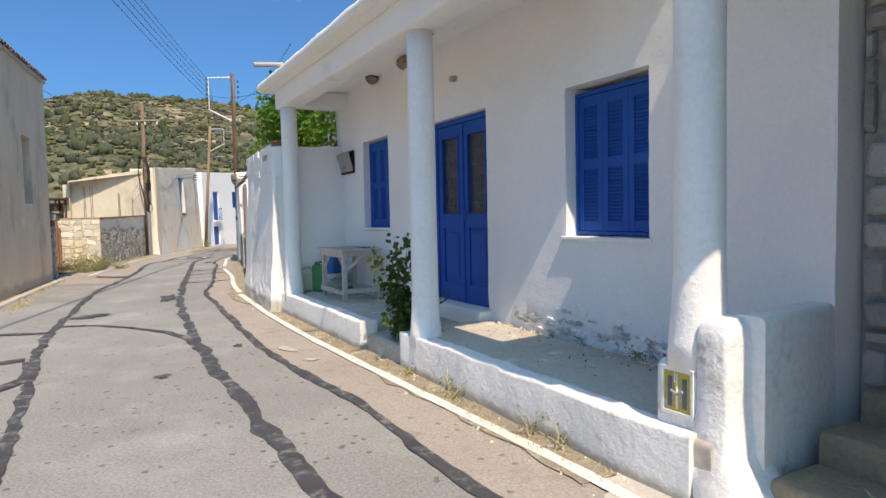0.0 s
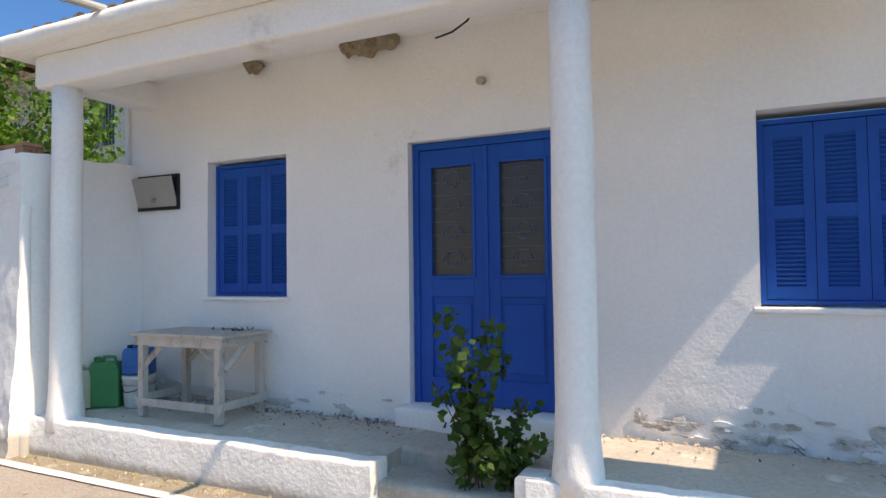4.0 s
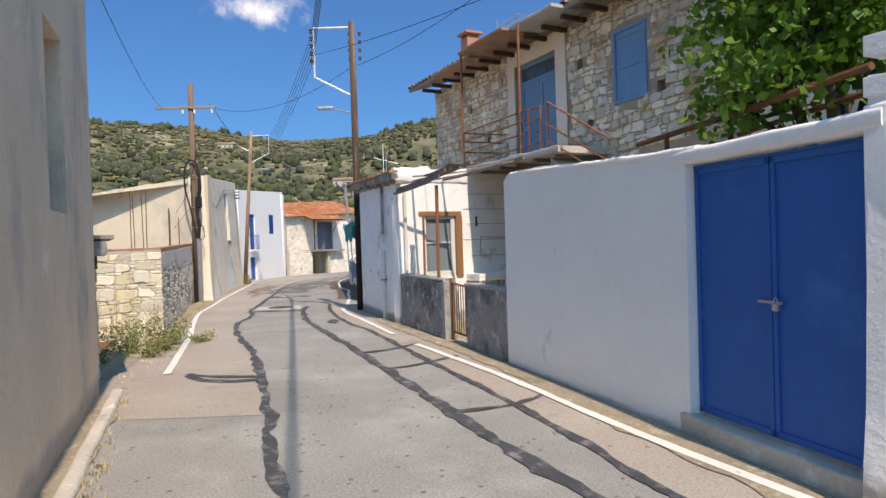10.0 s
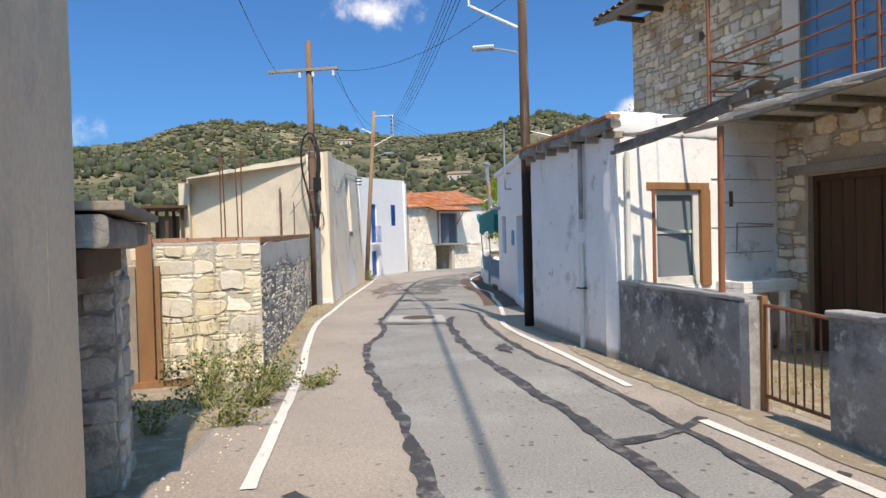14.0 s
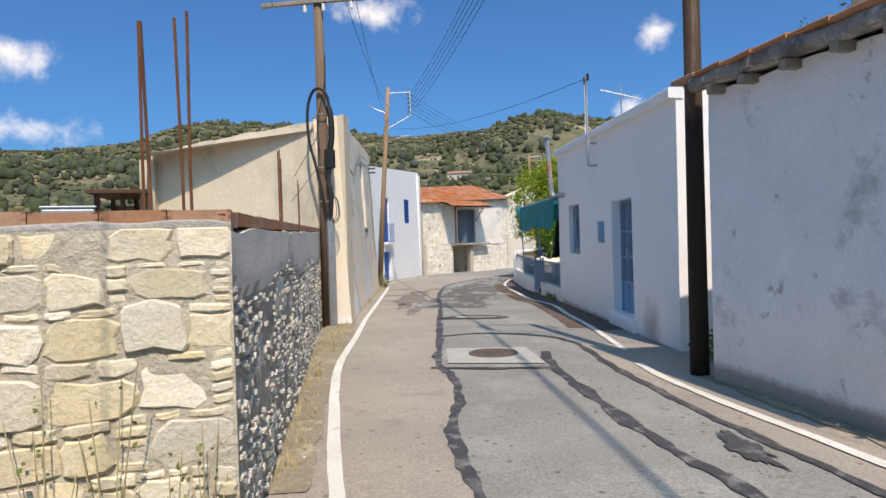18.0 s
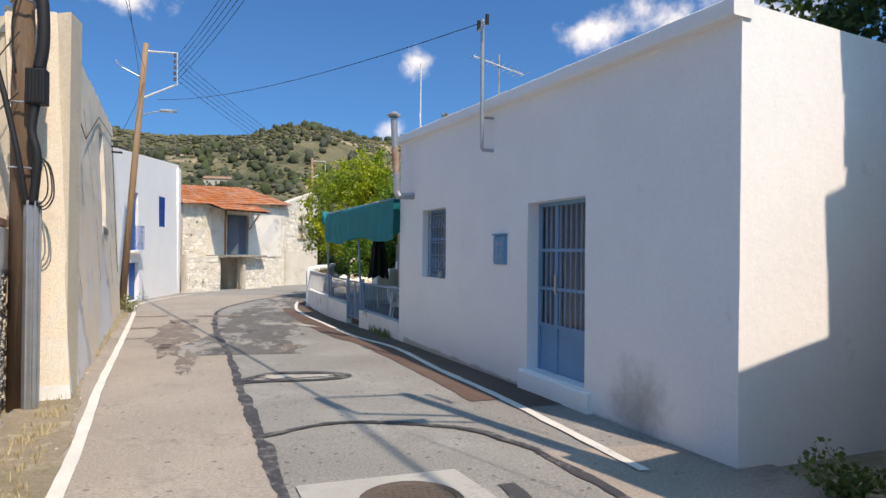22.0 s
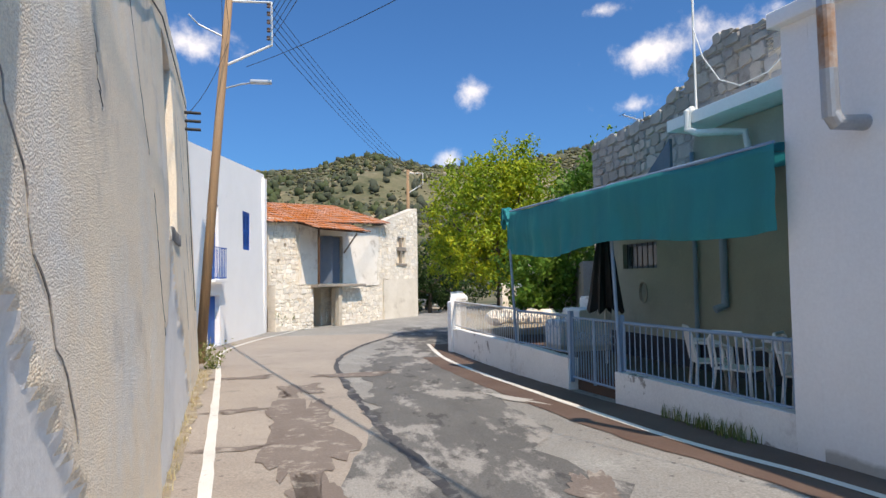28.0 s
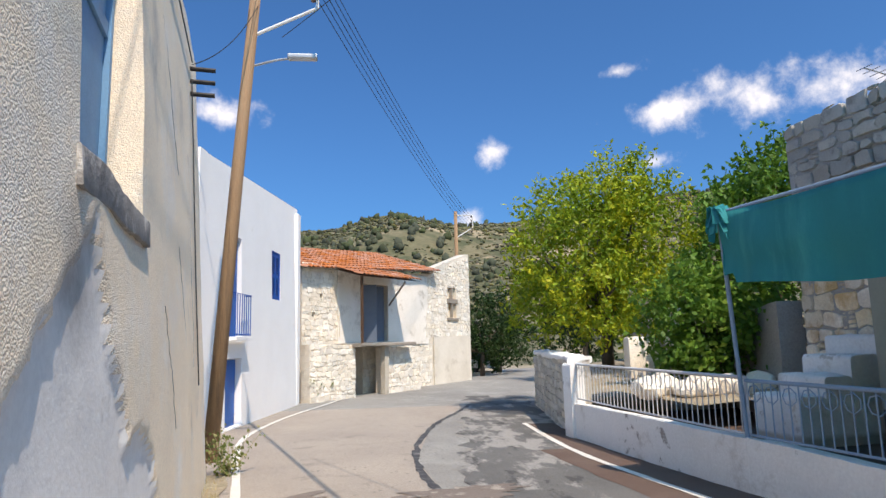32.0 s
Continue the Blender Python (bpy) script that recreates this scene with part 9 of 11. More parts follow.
NU, NV = 160, 22
cv = [cloth(i / NU, 2 * j / NV) for i in range(NU + 1) for j in range(NV + 1)]
cf = [(i * (NV + 1) + j, (i + 1) * (NV + 1) + j, (i + 1) * (NV + 1) + j + 1, i * (NV + 1) + j + 1) for i in range(NU) for j in range(NV)]
cm = mesh_from(cv, cf, "cloth")
part("cloth", cm, M_FABRIC, awn, smooth=True)
sd = []
for j in range(13):
    for i in range(9):
        v = j / 12
        n = -2.2 + 2.35 * v
        z = 2.95 - 0.30 * v
        sd.append((LF - 0.07 + 0.04 * noise.noise((j * 0.4, i * 0.3, 2)), n, z - i / 8 * (0.75 + 0.1 * math.sin(j))))
part("side_flap", mesh_from(sd, [(j * 9 + i, j * 9 + i + 1, (j + 1) * 9 + i + 1, (j + 1) * 9 + i) for j in range(12) for i in range(8)], "flap"), M_FABRIC, awn, smooth=True)
rnd = random.Random(88)
v, f = [], []
for k in range(16):
    a_, l_ = rnd.uniform(-0.5, 3.4), rnd.uniform(0.12, 0.34)
    dx, dn = 0.16 * math.cos(a_), 0.10 * math.sin(a_)
    for i in range(5):
        u = i / 4
        c = (LF - 0.06 + dx * u + 0.02 * math.sin(7 * u + k), 0.15 + dn * u, 2.68 - l_ * u * u + 0.07 * math.sin(math.pi * u))
        w = 0.05 * (0.5 + math.sin(math.pi * (0.2 + 0.7 * u)))
        v += [(c[0] - w * math.sin(a_), c[1] + w * math.cos(a_), c[2] + 0.03 * math.sin(5 * u + k)), (c[0] + w * math.sin(a_), c[1] - w * math.cos(a_), c[2])]
        if i:
            q = len(v)
            f.append((q - 4, q - 3, q - 1, q - 2))
part("knotted_corner", mesh_from(v, f, "knot"), M_FABRIC, awn, "bunched and frayed corner of the cloth", smooth=True)["kind"] = "stuff"
part("front_bar", T([(0.0, 0.13, 2.66), (LF - 0.05, 0.13, 2.66)], 0.02, 8), M_STEELB, awn)
for s, z0_ in ((2.86, 0.1), (LF, 0.15)):
    part("post", T([(s, -0.03, z0_), (s, 0.10, 2.66)], 0.024, 9), M_STEELB, awn)
for k in range(5):
    part("rafter", T([(0.4 + k * 1.35, 0.12, 2.63), (0.4 + k * 1.35, -2.2, 2.93)], 0.018, 7), M_STEELB, awn)
# wall of the dwelling behind the terrace, its pipes, window, closed umbrella, chairs
TH = wall_frame((-8.05, 37.2), (-9.0, 44.6))
back = thing("terrace_house", TH, "pale green-white house wall behind the shaded terrace", "house")
LT = length((-8.05, 37.2), (-8.89, 43.74))
TW, TD = (4.95, 6.08, 1.58, 2.05), (0.6, 1.75, -0.1, 2.1)
M_PALEGREEN = material("pale_green_wash", (0.38, 0.40, 0.34), (0.32, 0.34, 0.29), 0.9, fine=30, bump=0.3, grain=0.06, dirt=(0.45, 0.45, 0.38), dirt_at=0.66)
part("wall", wall_mesh(0.0, LT, -0.8, lambda s: 3.68 if s < 3.85 else 2.85, 0.3, (TW, TD), 0.3, 0.01, 0.9, 34.0), M_PALEGREEN, back)
part("end_wall", wall_mesh(0.0, 0.6, -0.8, 2.85, 0.3, (), 0.4, 0.01), M_PALEGREEN, back, m=Matrix.Translation((LT - 0.003, 0, 0)) @ pose(0, 0, 0, 0, 0, -90))
part("roof_slab", B(-0.2, 3.82, -3.4, 0.50, 3.70, 3.88, 0.01), M_BRIGHT, back)
part("roof_slab", B(3.9, LT + 0.05, -0.5, 0.06, 2.86, 2.94, 0.01), M_CONC, back)
# thin near-black sheet over the lowest part of the wall
part("dado", B(1.78, LT - 0.02, 0.012, 0.022, -0.06, 0.38, 0.003), plain("dark_foot_band", (0.035, 0.038, 0.05), 0.7), back, "dark band along the foot of the wall")
tw = glazed_window(TH, *TW, -0.1, M_SLATE, "small high window with black bars", 0)
for k in range(7):
    x = 0.05 + k * (TW[1] - TW[0] - 0.1) / 6
    part("bar", T([(x, 0.03, 0.0), (x, 0.03, TW[3] - TW[2])], 0.010, 6), M_BLACK, tw)
td = door_root(TH, TD[0], TD[2], -0.1, "dark open doorway of the terrace house")
part("leaf", B(0.0, 0.05, -0.95, -0.02, 0.0, 2.05, 0.004), M_SLATE, td)
# black panels round the doorway carry the room's darkness in their colour
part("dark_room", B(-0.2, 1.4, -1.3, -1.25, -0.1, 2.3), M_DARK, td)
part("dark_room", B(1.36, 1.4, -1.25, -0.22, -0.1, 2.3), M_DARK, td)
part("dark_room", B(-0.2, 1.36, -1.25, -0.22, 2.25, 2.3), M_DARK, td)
part("waste_pipe", T([(3.15, 0.07, 2.5), (3.15, 0.07, 0.98), (3.18, 0.22, 0.92)], 0.06, 10), M_STEELB, back)
part("down_pipe", T([(3.82, 0.06, 3.4), (3.82, 0.06, 0.0)], 0.035, 9), M_STEELB, back)
part("gutter_pipe", T([(3.22, 0.46, 3.92), (3.22, 0.56, 3.86), (3.22, 0.56, 3.6), (3.05, 0.50, 3.52), (2.75, 0.30, 3.48), (2.55, 0.12, 3.44), (2.5, 0.08, 3.0)], 0.055, 10), M_WHITEP, back, "white plastic rain pipe")
hose = thing("garden_hose", TH @ Matrix.Translation((5.3, 0.03, 1.14)), "coiled hose hanging on the wall", "hose")
for q in range(3):
    part("coil", T([((0.10 + 0.012 * q) * math.cos(a * 0.52), 0.02 + 0.012 * q, (0.17 + 0.01 * q) * math.sin(a * 0.52)) for a in range(13)], 0.010, 6), M_BEIGE, hose)
um = thing("closed_umbrella", FF @ Matrix.Translation((4.9, -1.1, -0.05)), "closed dark garden umbrella with drooping fringe", "umbrella")
part("pole", T([(0, 0, 0), (0, 0, 2.5)], 0.022, 8), M_WHITEP, um)
bm = bmesh.new()
rings = []
for i, (r_, z_) in enumerate(((0.25, 0.92), (0.235, 1.05), (0.20, 1.4), (0.155, 1.8), (0.10, 2.15), (0.03, 2.42))):
    ring = []
    for k in range(36):
        a_ = 2 * math.pi * k / 36
        rr = r_ * (1 + 0.30 * math.cos(8 * a_ + 0.6 * z_) * (1 - 0.12 * i)) + 0.02 * noise.noise((math.cos(a_) * 2, math.sin(a_) * 2, z_))
        hem = (0.10 * noise.noise((math.cos(a_) * 3, math.sin(a_) * 3, 5)) - 0.06 * math.cos(8 * a_)) if i == 0 else 0.0
        ring.append(bm.verts.new((rr * math.cos(a_), rr * math.sin(a_), z_ + hem)))
    rings.append(ring)
for ra, rb_ in zip(rings, rings[1:]):
    for k in range(36):
        bm.faces.new((ra[k], ra[(k + 1) % 36], rb_[(k + 1) % 36], rb_[k]))
bm.faces.new(rings[-1])
part("canopy", bm, M_BLACK, um, "folded black canopy")


def chair(m):
    c = thing("plastic_chair", m, "white moulded plastic garden chair on the terrace", "chair", "terrace chairs")
    part("seat", B(-0.22, 0.22, -0.21, 0.21, 0.40, 0.425, 0.008), M_CHAIRW, c)
    for x in (-0.2, 0.2):
        for y in (-0.19, 0.19):
            part("leg", T([(x, y, 0.41), (x * 1.18, y * 1.2, 0.0)], 0.022, 7, 0.018), M_CHAIRW, c)
    bm = bmesh.new()
    for k in range(5):
        x = -0.17 + 0.085 * k
        tube(bm, [(x, -0.21, 0.42), (x * 1.05, -0.27, 0.80)], 0.014, 6)
    tube(bm, [(-0.22, -0.20, 0.42), (-0.235, -0.26, 0.74), (-0.16, -0.29, 0.84), (0.16, -0.29, 0.84), (0.235, -0.26, 0.74), (0.22, -0.20, 0.42)], 0.02, 7)
    part("backrest", bm, M_CHAIRW, c)
    for x in (-0.25, 0.25):
        part("armrest", T([(x * 0.94, -0.25, 0.66), (x, 0.05, 0.65), (x * 1.02, 0.19, 0.60), (x * 0.95, 0.21, 0.36)], 0.02, 7), M_CHAIRW, c)
    return c


ch = chair(FF @ pose(1.9, -0.7, -0.05, 0, 0, 150))
copy_thing(ch, FF @ pose(1.25, -0.55, -0.05, 0, 0, -160))
copy_thing(ch, FF @ pose(0.55, -0.8, -0.05, 0, 0, 120))
tb = thing("plastic_table", FF @ Matrix.Translation((0.9, -1.35, -0.05)), "white plastic terrace table", "table")
part("tabletop", B(-0.45, 0.45, -0.4, 0.4, 0.68, 0.72, 0.012), M_CHAIRW, tb)
for x in (-0.36, 0.36):
    for y in (-0.3, 0.3):
        part("leg", T([(x, y, 0.69), (x * 1.1, y * 1.1, 0.0)], 0.025, 7), M_CHAIRW, tb)
# white steps and blocks beyond the terrace
blk = thing("white_steps", F2 @ Matrix.Translation((0, 0, 0)), "whitewashed stepped wall rising from the terrace", "steps")
for k in range(5):
    part("step", lumpy_bar(0.6, 1.4, -1.2 - 0.4 * (k + 1), -1.2 - 0.4 * k, -0.5, 0.55 + 0.24 * k, 0.03, 0.15, 70 + k, 0.15), M_KERB, blk)
# rough stone wall round the bend, garden behind
BW = wall_frame((-11.50, 47.85), (-10.58, 54.35))
bend = tagged(new("wall_bend"), "low pale rubble wall round the bend", "wall", kind="structure")
bend.matrix_world = BW
part("core", wall_mesh(0.0, 6.56, -0.9, lambda s: 0.92 - 0.015 * s, 0.35, (), 0.3, 0.03), M_MORTAR, bend)
rb = part("rubble_facing", rubble_joined(snecked(0.0, 6.56, -0.8, lambda s: 0.92 - 0.015 * s, (), (0.12, 0.24), (0.18, 0.42), 0.3, 0.012, 0.05, 61, 0.14)), M_STONEW, bend); rb["kind"] = "stuff"
part("coping", lumpy_bar(0.0, 6.6, -0.4, 0.03, 0.86, 0.98, 0.04, 0.12, 71.0, 0.3), M_ROUGH, bend)
tagged(part("garden_plot", mesh_from([(-11.2, 48.0, 0.45), (-10.4, 54.4, 0.4), (-6.0, 58.0, 0.6), (-3.0, 50.0, 0.9), (-5.0, 46.0, 0.6), (-10.3, 45.5, 0.3)], [(5, 4, 3, 2, 1, 0)], "plot"), M_SOIL), "raised earth of the garden behind the bend wall", "ground", kind="structure")
for (x, y, w_, h) in ((-9.6, 49.2, 0.30, 1.05), (-9.1, 48.6, 0.16, 1.6)):
    tagged(part("stone_pillar", lumpy_bar(-w_, w_, -0.16, 0.16, 0.0, h, 0.03, 0.1, x, 0.25), M_STONEL, None, m=Matrix.Translation((x, y, 0.25))), "pale weathered stone pillar under the garden tree", "pillar")
GW_ = wall_frame((-6.6, 56.5), (-8.2, 46.0))
gwl = tagged(new("wall_garden_back"), "grey rubble retaining wall in the shade of the garden trees", "wall", kind="structure")
gwl.matrix_world = GW_
part("core", wall_mesh(0.0, 10.6, -0.2, lambda s: 1.75 + 0.15 * noise.noise((s * 0.8, 0, 2)), 0.4, (), 0.3, 0.03), M_MORTARG, gwl)
rb = part("rubble_facing", rubble_joined(snecked(0.0, 10.6, 0.2, lambda s: 1.75 + 0.15 * noise.noise((s * 0.8, 0, 2)), (), (0.14, 0.30), (0.2, 0.5), 0.2, 0.015, 0.06, 66, 0.2)), M_STONEG, gwl); rb["kind"] = "stuff"
rnd = random.Random(14)
for k in range(9):
    x, y, r_ = -10.6 + 0.24 * k + rnd.uniform(-0.1, 0.1), 46.4 + 0.28 * math.sin(k * 1.9), rnd.uniform(0.16, 0.30)
    bm = bmesh.new()
    bmesh.ops.create_icosphere(bm, subdivisions=2, radius=r_)
    for v in bm.verts:
        v.co *= 1 + 0.3 * noise.noise(v.co * 5 + Vector((k, 0, 0)))
        v.co.z *= 0.75
    tagged(part("garden_stone", bm, M_STONEL, None, m=Matrix.Translation((x, y, 0.42 + 0.3 * r_))), "loose pale boulder edging the garden bed", "stone")["group"] = "garden stones"
# ruined roadside wall above the terrace roof
RG = wall_frame((-7.95, 38.9), (-8.46, 45.60))
ruin = thing("ruined_house", RG, "ruined grey-brown rubble wall, broken in steps along its top", "ruin")
LG2 = length((-7.95, 38.9), (-8.46, 45.60))


def ruin_top(s):
    y = 38.9 + s
    pts_ = ((38.9, 4.75), (39.6, 4.95), (40.1, 5.2), (40.9, 5.3), (41.6, 5.12), (41.85, 4.80), (42.8, 4.60), (44.0, 4.52), (45.7, 4.45))
    for (a, za), (b, zb_) in zip(pts_, pts_[1:]):
        if a <= y <= b:
            return za + (zb_ - za) * (y - a) / (b - a) + 0.07 * noise.noise((s * 3.2, 1, 1)) - 0.05
    return 4.4


part("core", wall_mesh(0.0, LG2, -0.5, ruin_top, 0.5, (), 0.2, 0.03, 1.0, 35.0, 0.05), M_MORTARG, ruin)
rb = part("rubble_facing", rubble_joined(snecked(0.0, LG2, 2.4, lambda s: ruin_top(s) + 0.10, (), (0.15, 0.27), (0.18, 0.45), 0.22, 0.017, 0.055, 62, 0.15), -0.012), M_STONEG, ruin); rb["kind"] = "stuff"
rb = part("rubble_facing", rubble_joined(snecked(LG2 - 2.4, LG2, -0.1, 2.4, (), (0.16, 0.30), (0.22, 0.5), 0.2, 0.010, 0.045, 67, 0.15), -0.012), M_STONEI, ruin); rb["kind"] = "stuff"
part("quoin", lumpy_bar(-0.05, 0.9, -0.6, 0.02, 4.2, 4.9, 0.03, 0.15, 63.0, 0.1), M_STONE, ruin)
part("end_wall", wall_mesh(0.0, 5.0, -0.5, 4.35, 0.5, (), 0.4, 0.03), M_MORTARG, ruin, m=Matrix.Translation((LG2 - 0.003, 0, 0)) @ pose(0, 0, 0, 0, 0, -90))
rb = part("rubble_facing", rubble_joined(snecked(0.0, 5.0, 0.2, 4.4, (), (0.15, 0.27), (0.18, 0.45), 0.22, 0.017, 0.055, 64, 0.15), -0.02), M_STONEG, ruin, m=Matrix.Translation((LG2 - 0.003, 0, 0)) @ pose(0, 0, 0, 0, 0, -90)); rb["kind"] = "stuff"
part("near_wall", wall_mesh(0.0, 5.0, -0.5, 4.7, 0.5, (), 0.4, 0.03), M_MORTARG, ruin, m=Matrix.Translation((0.003, -5.0, 0)) @ pose(0, 0, 0, 0, 0, 90))
gut = thing("gutter_gable", TH @ Matrix.Translation((3.88, 0.42, 3.12)), "grey board gable closing the end of the terrace roof", "roof")
part("board", mesh_from([(0.0, 0, 0.0), (0.7, 0, 0.0), (0.0, 0, 0.5), (0.0, -0.05, 0.0), (0.7, -0.05, 0.0), (0.0, -0.05, 0.5)], [(0, 1, 2), (5, 4, 3), (0, 3, 4, 1), (1, 4, 5, 2), (2, 5, 3, 0)], "gable"), M_SLATE, gut)

rm = thing("roof_mast", TH @ Matrix.Translation((3.22, 0.40, 3.88)), "thin white mast with a slack white cable on the terrace roof", "mast")
part("pole", T([(0, 0, 0), (0.01, 0, 2.6)], 0.018, 8), M_WHITEP, rm)
part("cable", T([(0.0, 0.02, 1.3), (-0.25, 0.05, 0.75), (-0.6, 0.06, 0.30), (-1.0, 0.06, 0.10), (-1.5, 0.06, 0.12), (-2.2, 0.05, 0.45)], 0.009, 6), M_WHITEP, rm)


# ---- utility poles and wires ----
def pole(at, top, r, mat, label, lean_xy=(0, 0)):
    p = thing("utility_pole", Matrix.Translation(at), label, "utility pole")
    part("shaft", T([(0, 0, -0.4), (lean_xy[0] * 0.5, lean_xy[1] * 0.5, top * 0.5), (lean_xy[0], lean_xy[1], top)], r, 14, r * 0.72), mat, p, smooth=True)
    return p


def bracket(p, x0, ztop, zlow, arm, y=0.0, lean_xy=(0, 0)):
    """A white steel bracket that carries a vertical stack of insulators; arm is its reach along x."""
    lx = lean_xy[0]
    part("bracket", T([(lx, y, ztop), (lx + arm, y, ztop), (lx + arm, y, zlow + 0.55), (lx * 0.8, y, zlow)], 0.032, 7), M_CHAIRW, p)
    for k in range(5):
        z = ztop - 0.08 - k * 0.20
        bm = bmesh.new()
        lathe(bm, [(0.03, -0.05), (0.05, -0.04), (0.035, 0.0), (0.05, 0.04), (0.03, 0.05)], 10)
        part("insulator", bm, M_BROWNSTRIP, p, m=Matrix.Translation((lx + arm - 0.07, y, z)))


P1 = Vector((-8.66, 26.93, zg(26.9)))
p1 = pole(P1, 7.75, 0.11, M_POLE, "dark creosoted wooden utility pole with a white bracket", (-0.02, -0.05))
bracket(p1, 0, 7.62, 5.75, -1.05)
for k in range(4):
    for dx in (-0.09, 0.18):
        bm = bmesh.new(); lathe(bm, [(0.025, -0.05), (0.045, -0.03), (0.03, 0.0), (0.045, 0.03), (0.025, 0.05)], 10)
        part("insulator", bm, M_BROWNSTRIP, p1, m=Matrix.Translation((dx, 0.02, 7.45 - 0.22 * k)))
part("lamp_arm", T([(0, 0, 5.3), (-0.45, 0.05, 5.42), (-0.62, 0.08, 5.46)], 0.022, 7), M_GALV, p1)
part("lamp_head", B(-1.02, -0.58, 0.0, 0.16, 5.44, 5.52, 0.02), M_GALV, p1, "grey street lamp head")
P2 = Vector((-14.86, 31.93, zg(32.0)))
p2 = pole(P2, 7.6, 0.125, M_POLEB, "weathered wooden pole with a crossarm, cables and steel guard", (-0.05, 0.1))
part("crossarm", B(-1.25, 0.85, -0.05, 0.05, 6.72, 6.80, 0.008), M_WOODG, p2)
bm = bmesh.new()
lathe(bm, [(0.085, -0.1), (0.085, 2.24), (0.075, 2.25)], 10, (0.14, -0.10))
guard = part("cable_guard", bm, M_GALV, p2, "grey ribbed steel cable guard")
for dx, dy in ((-0.02, -0.085), (0.05, -0.075), (0.085, -0.02)):
    part("rib", T([(0.14 + dx, -0.10 + dy, -0.1), (0.14 + dx, -0.10 + dy, 2.24)], 0.012, 6), M_GALV, guard)
part("junction_box", B(0.08, 0.27, -0.20, -0.04, 3.28, 3.66, 0.012), M_BLACK, p2)
for k in range(5):
    part("box_rib", B(0.10 + 0.034 * k, 0.114 + 0.034 * k, -0.212, -0.198, 3.30, 3.64), M_BLACK, p2)
part("cable_sleeve", T(supple([(0.19, -0.12, 3.66), (0.23, -0.12, 3.95), (0.22, -0.12, 4.35), (0.17, -0.11, 4.55)]), 0.062, 9), M_BLACK, p2, smooth=True)
part("cable", T(supple([(0.10, -0.15, 2.2), (0.03, -0.19, 2.7), (-0.10, -0.18, 3.3), (-0.25, -0.15, 3.9), (-0.27, -0.12, 4.5), (-0.16, -0.11, 4.86), (0.02, -0.12, 4.92), (0.16, -0.12, 4.75), (0.19, -0.12, 4.45)]), 0.030, 8), M_BLACK, p2, smooth=True)
part("cable", T(supple([(0.14, -0.13, 5.6), (0.12, -0.14, 5.0), (-0.06, -0.14, 4.2), (-0.02, -0.15, 3.6)]), 0.010, 6), M_BLACK, p2, smooth=True)
part("cable", T(supple([(0.17, -0.13, 3.3), (0.14, -0.15, 3.0), (0.20, -0.16, 2.7), (0.16, -0.15, 2.2)]), 0.045, 8), M_BLACK, p2, smooth=True)
for q, (w_, h_) in enumerate(((0.18, 0.42), (0.14, 0.34), (0.20, 0.50))):
    part("loose_loop", T(supple([(0.16, -0.14, 2.75), (0.16 + w_ * 0.8, -0.15, 2.62), (0.16 + w_, -0.15, 2.45 - 0.3 * h_), (0.16 + w_ * 0.5, -0.16, 2.35 - 0.4 * h_), (0.14, -0.15, 2.30), (0.13, -0.15, 2.25)]), 0.008, 5), M_BLACK, p2, smooth=True)
for a_, b_ in (((0.0, -0.13, 4.05), (-0.5, -0.4, 3.1)), ((0.0, -0.13, 3.4), (-0.55, -0.45, 2.6))):
    part("stay_wire", T([a_, b_], 0.007, 5), M_BLACK, p2)
for z in (2.6, 3.3, 4.4):
    part("strap", T([(-0.13 * math.cos(a), -0.13 * math.sin(a) - 0.02, z) for a in (0, 1, 2, 3, 4, 5, 6.28)], 0.012, 5), M_GALV, p2)
for dx in (-0.3, 0.1, 0.7):
    part("insulator", T([(dx, 0, 6.70), (dx, 0, 6.56)], 0.04, 8), M_WHITEP, p2)
P3 = Vector((-17.55, 46.75, zg(46.8)))
p3 = pole(P3, 8.85, 0.12, M_POLEG, "leaning sun-bleached wooden pole with bracket and street lamp", (0.62, 0.2))
bracket(p3, 0, 8.6, 7.0, 1.0, 0.2, (0.6, 0.2))
part("stay", T([(0.5, 0.2, 7.7), (-0.1, 0.2, 8.0), (-0.3, 0.1, 8.2)], 0.02, 6), M_GALV, p3)
part("lamp_arm", T([(0.45, 0.2, 6.45), (0.9, 0.2, 6.58), (1.15, 0.2, 6.62)], 0.02, 7), M_GALV, p3)
part("lamp_head", B(1.1, 1.6, 0.12, 0.28, 6.60, 6.68, 0.02), M_GALV, p3, "grey street lamp head")
P4 = Vector((-11.0, 68.9, -0.6))
p4 = pole(P4, 8.6, 0.12, M_POLEG, "far wooden pole behind the orange roof")
bracket(p4, 0, 8.4, 7.2, 0.9)
P0 = Vector((-3.0, -12.0, 0))
p0 = pole(P0, 7.9, 0.145, M_POLE, "dark wooden utility pole behind the start of the walk")
bracket(p0, 0, 7.7, 6.0, 1.55)
ww = thing("overhead_wires", Matrix.Translation((0, 0, 0)), "black power lines strung between the poles", "power line")
A1 = P1 + Vector((-1.07, 0, 0))
A3 = P3 + Vector((1.6, 0.2, 0))
A4 = P4 + Vector((0.85, 0, 0))
A0 = P0 + Vector((1.55, 0, 0))
for k in range(5):
    dz = -0.2 * k
    for a, b, za, zb_, d in ((A0, A1, 7.6, 7.55, 0.45), (A1, A3, 7.55, 8.5, 0.35), (A3, A4, 8.5, 8.3, 0.4)):
        part("wire", T(sag(a + Vector((0, 0, za + dz)), b + Vector((0, 0, zb_ + dz)), d), 0.0075, 5), M_BLACK, ww)
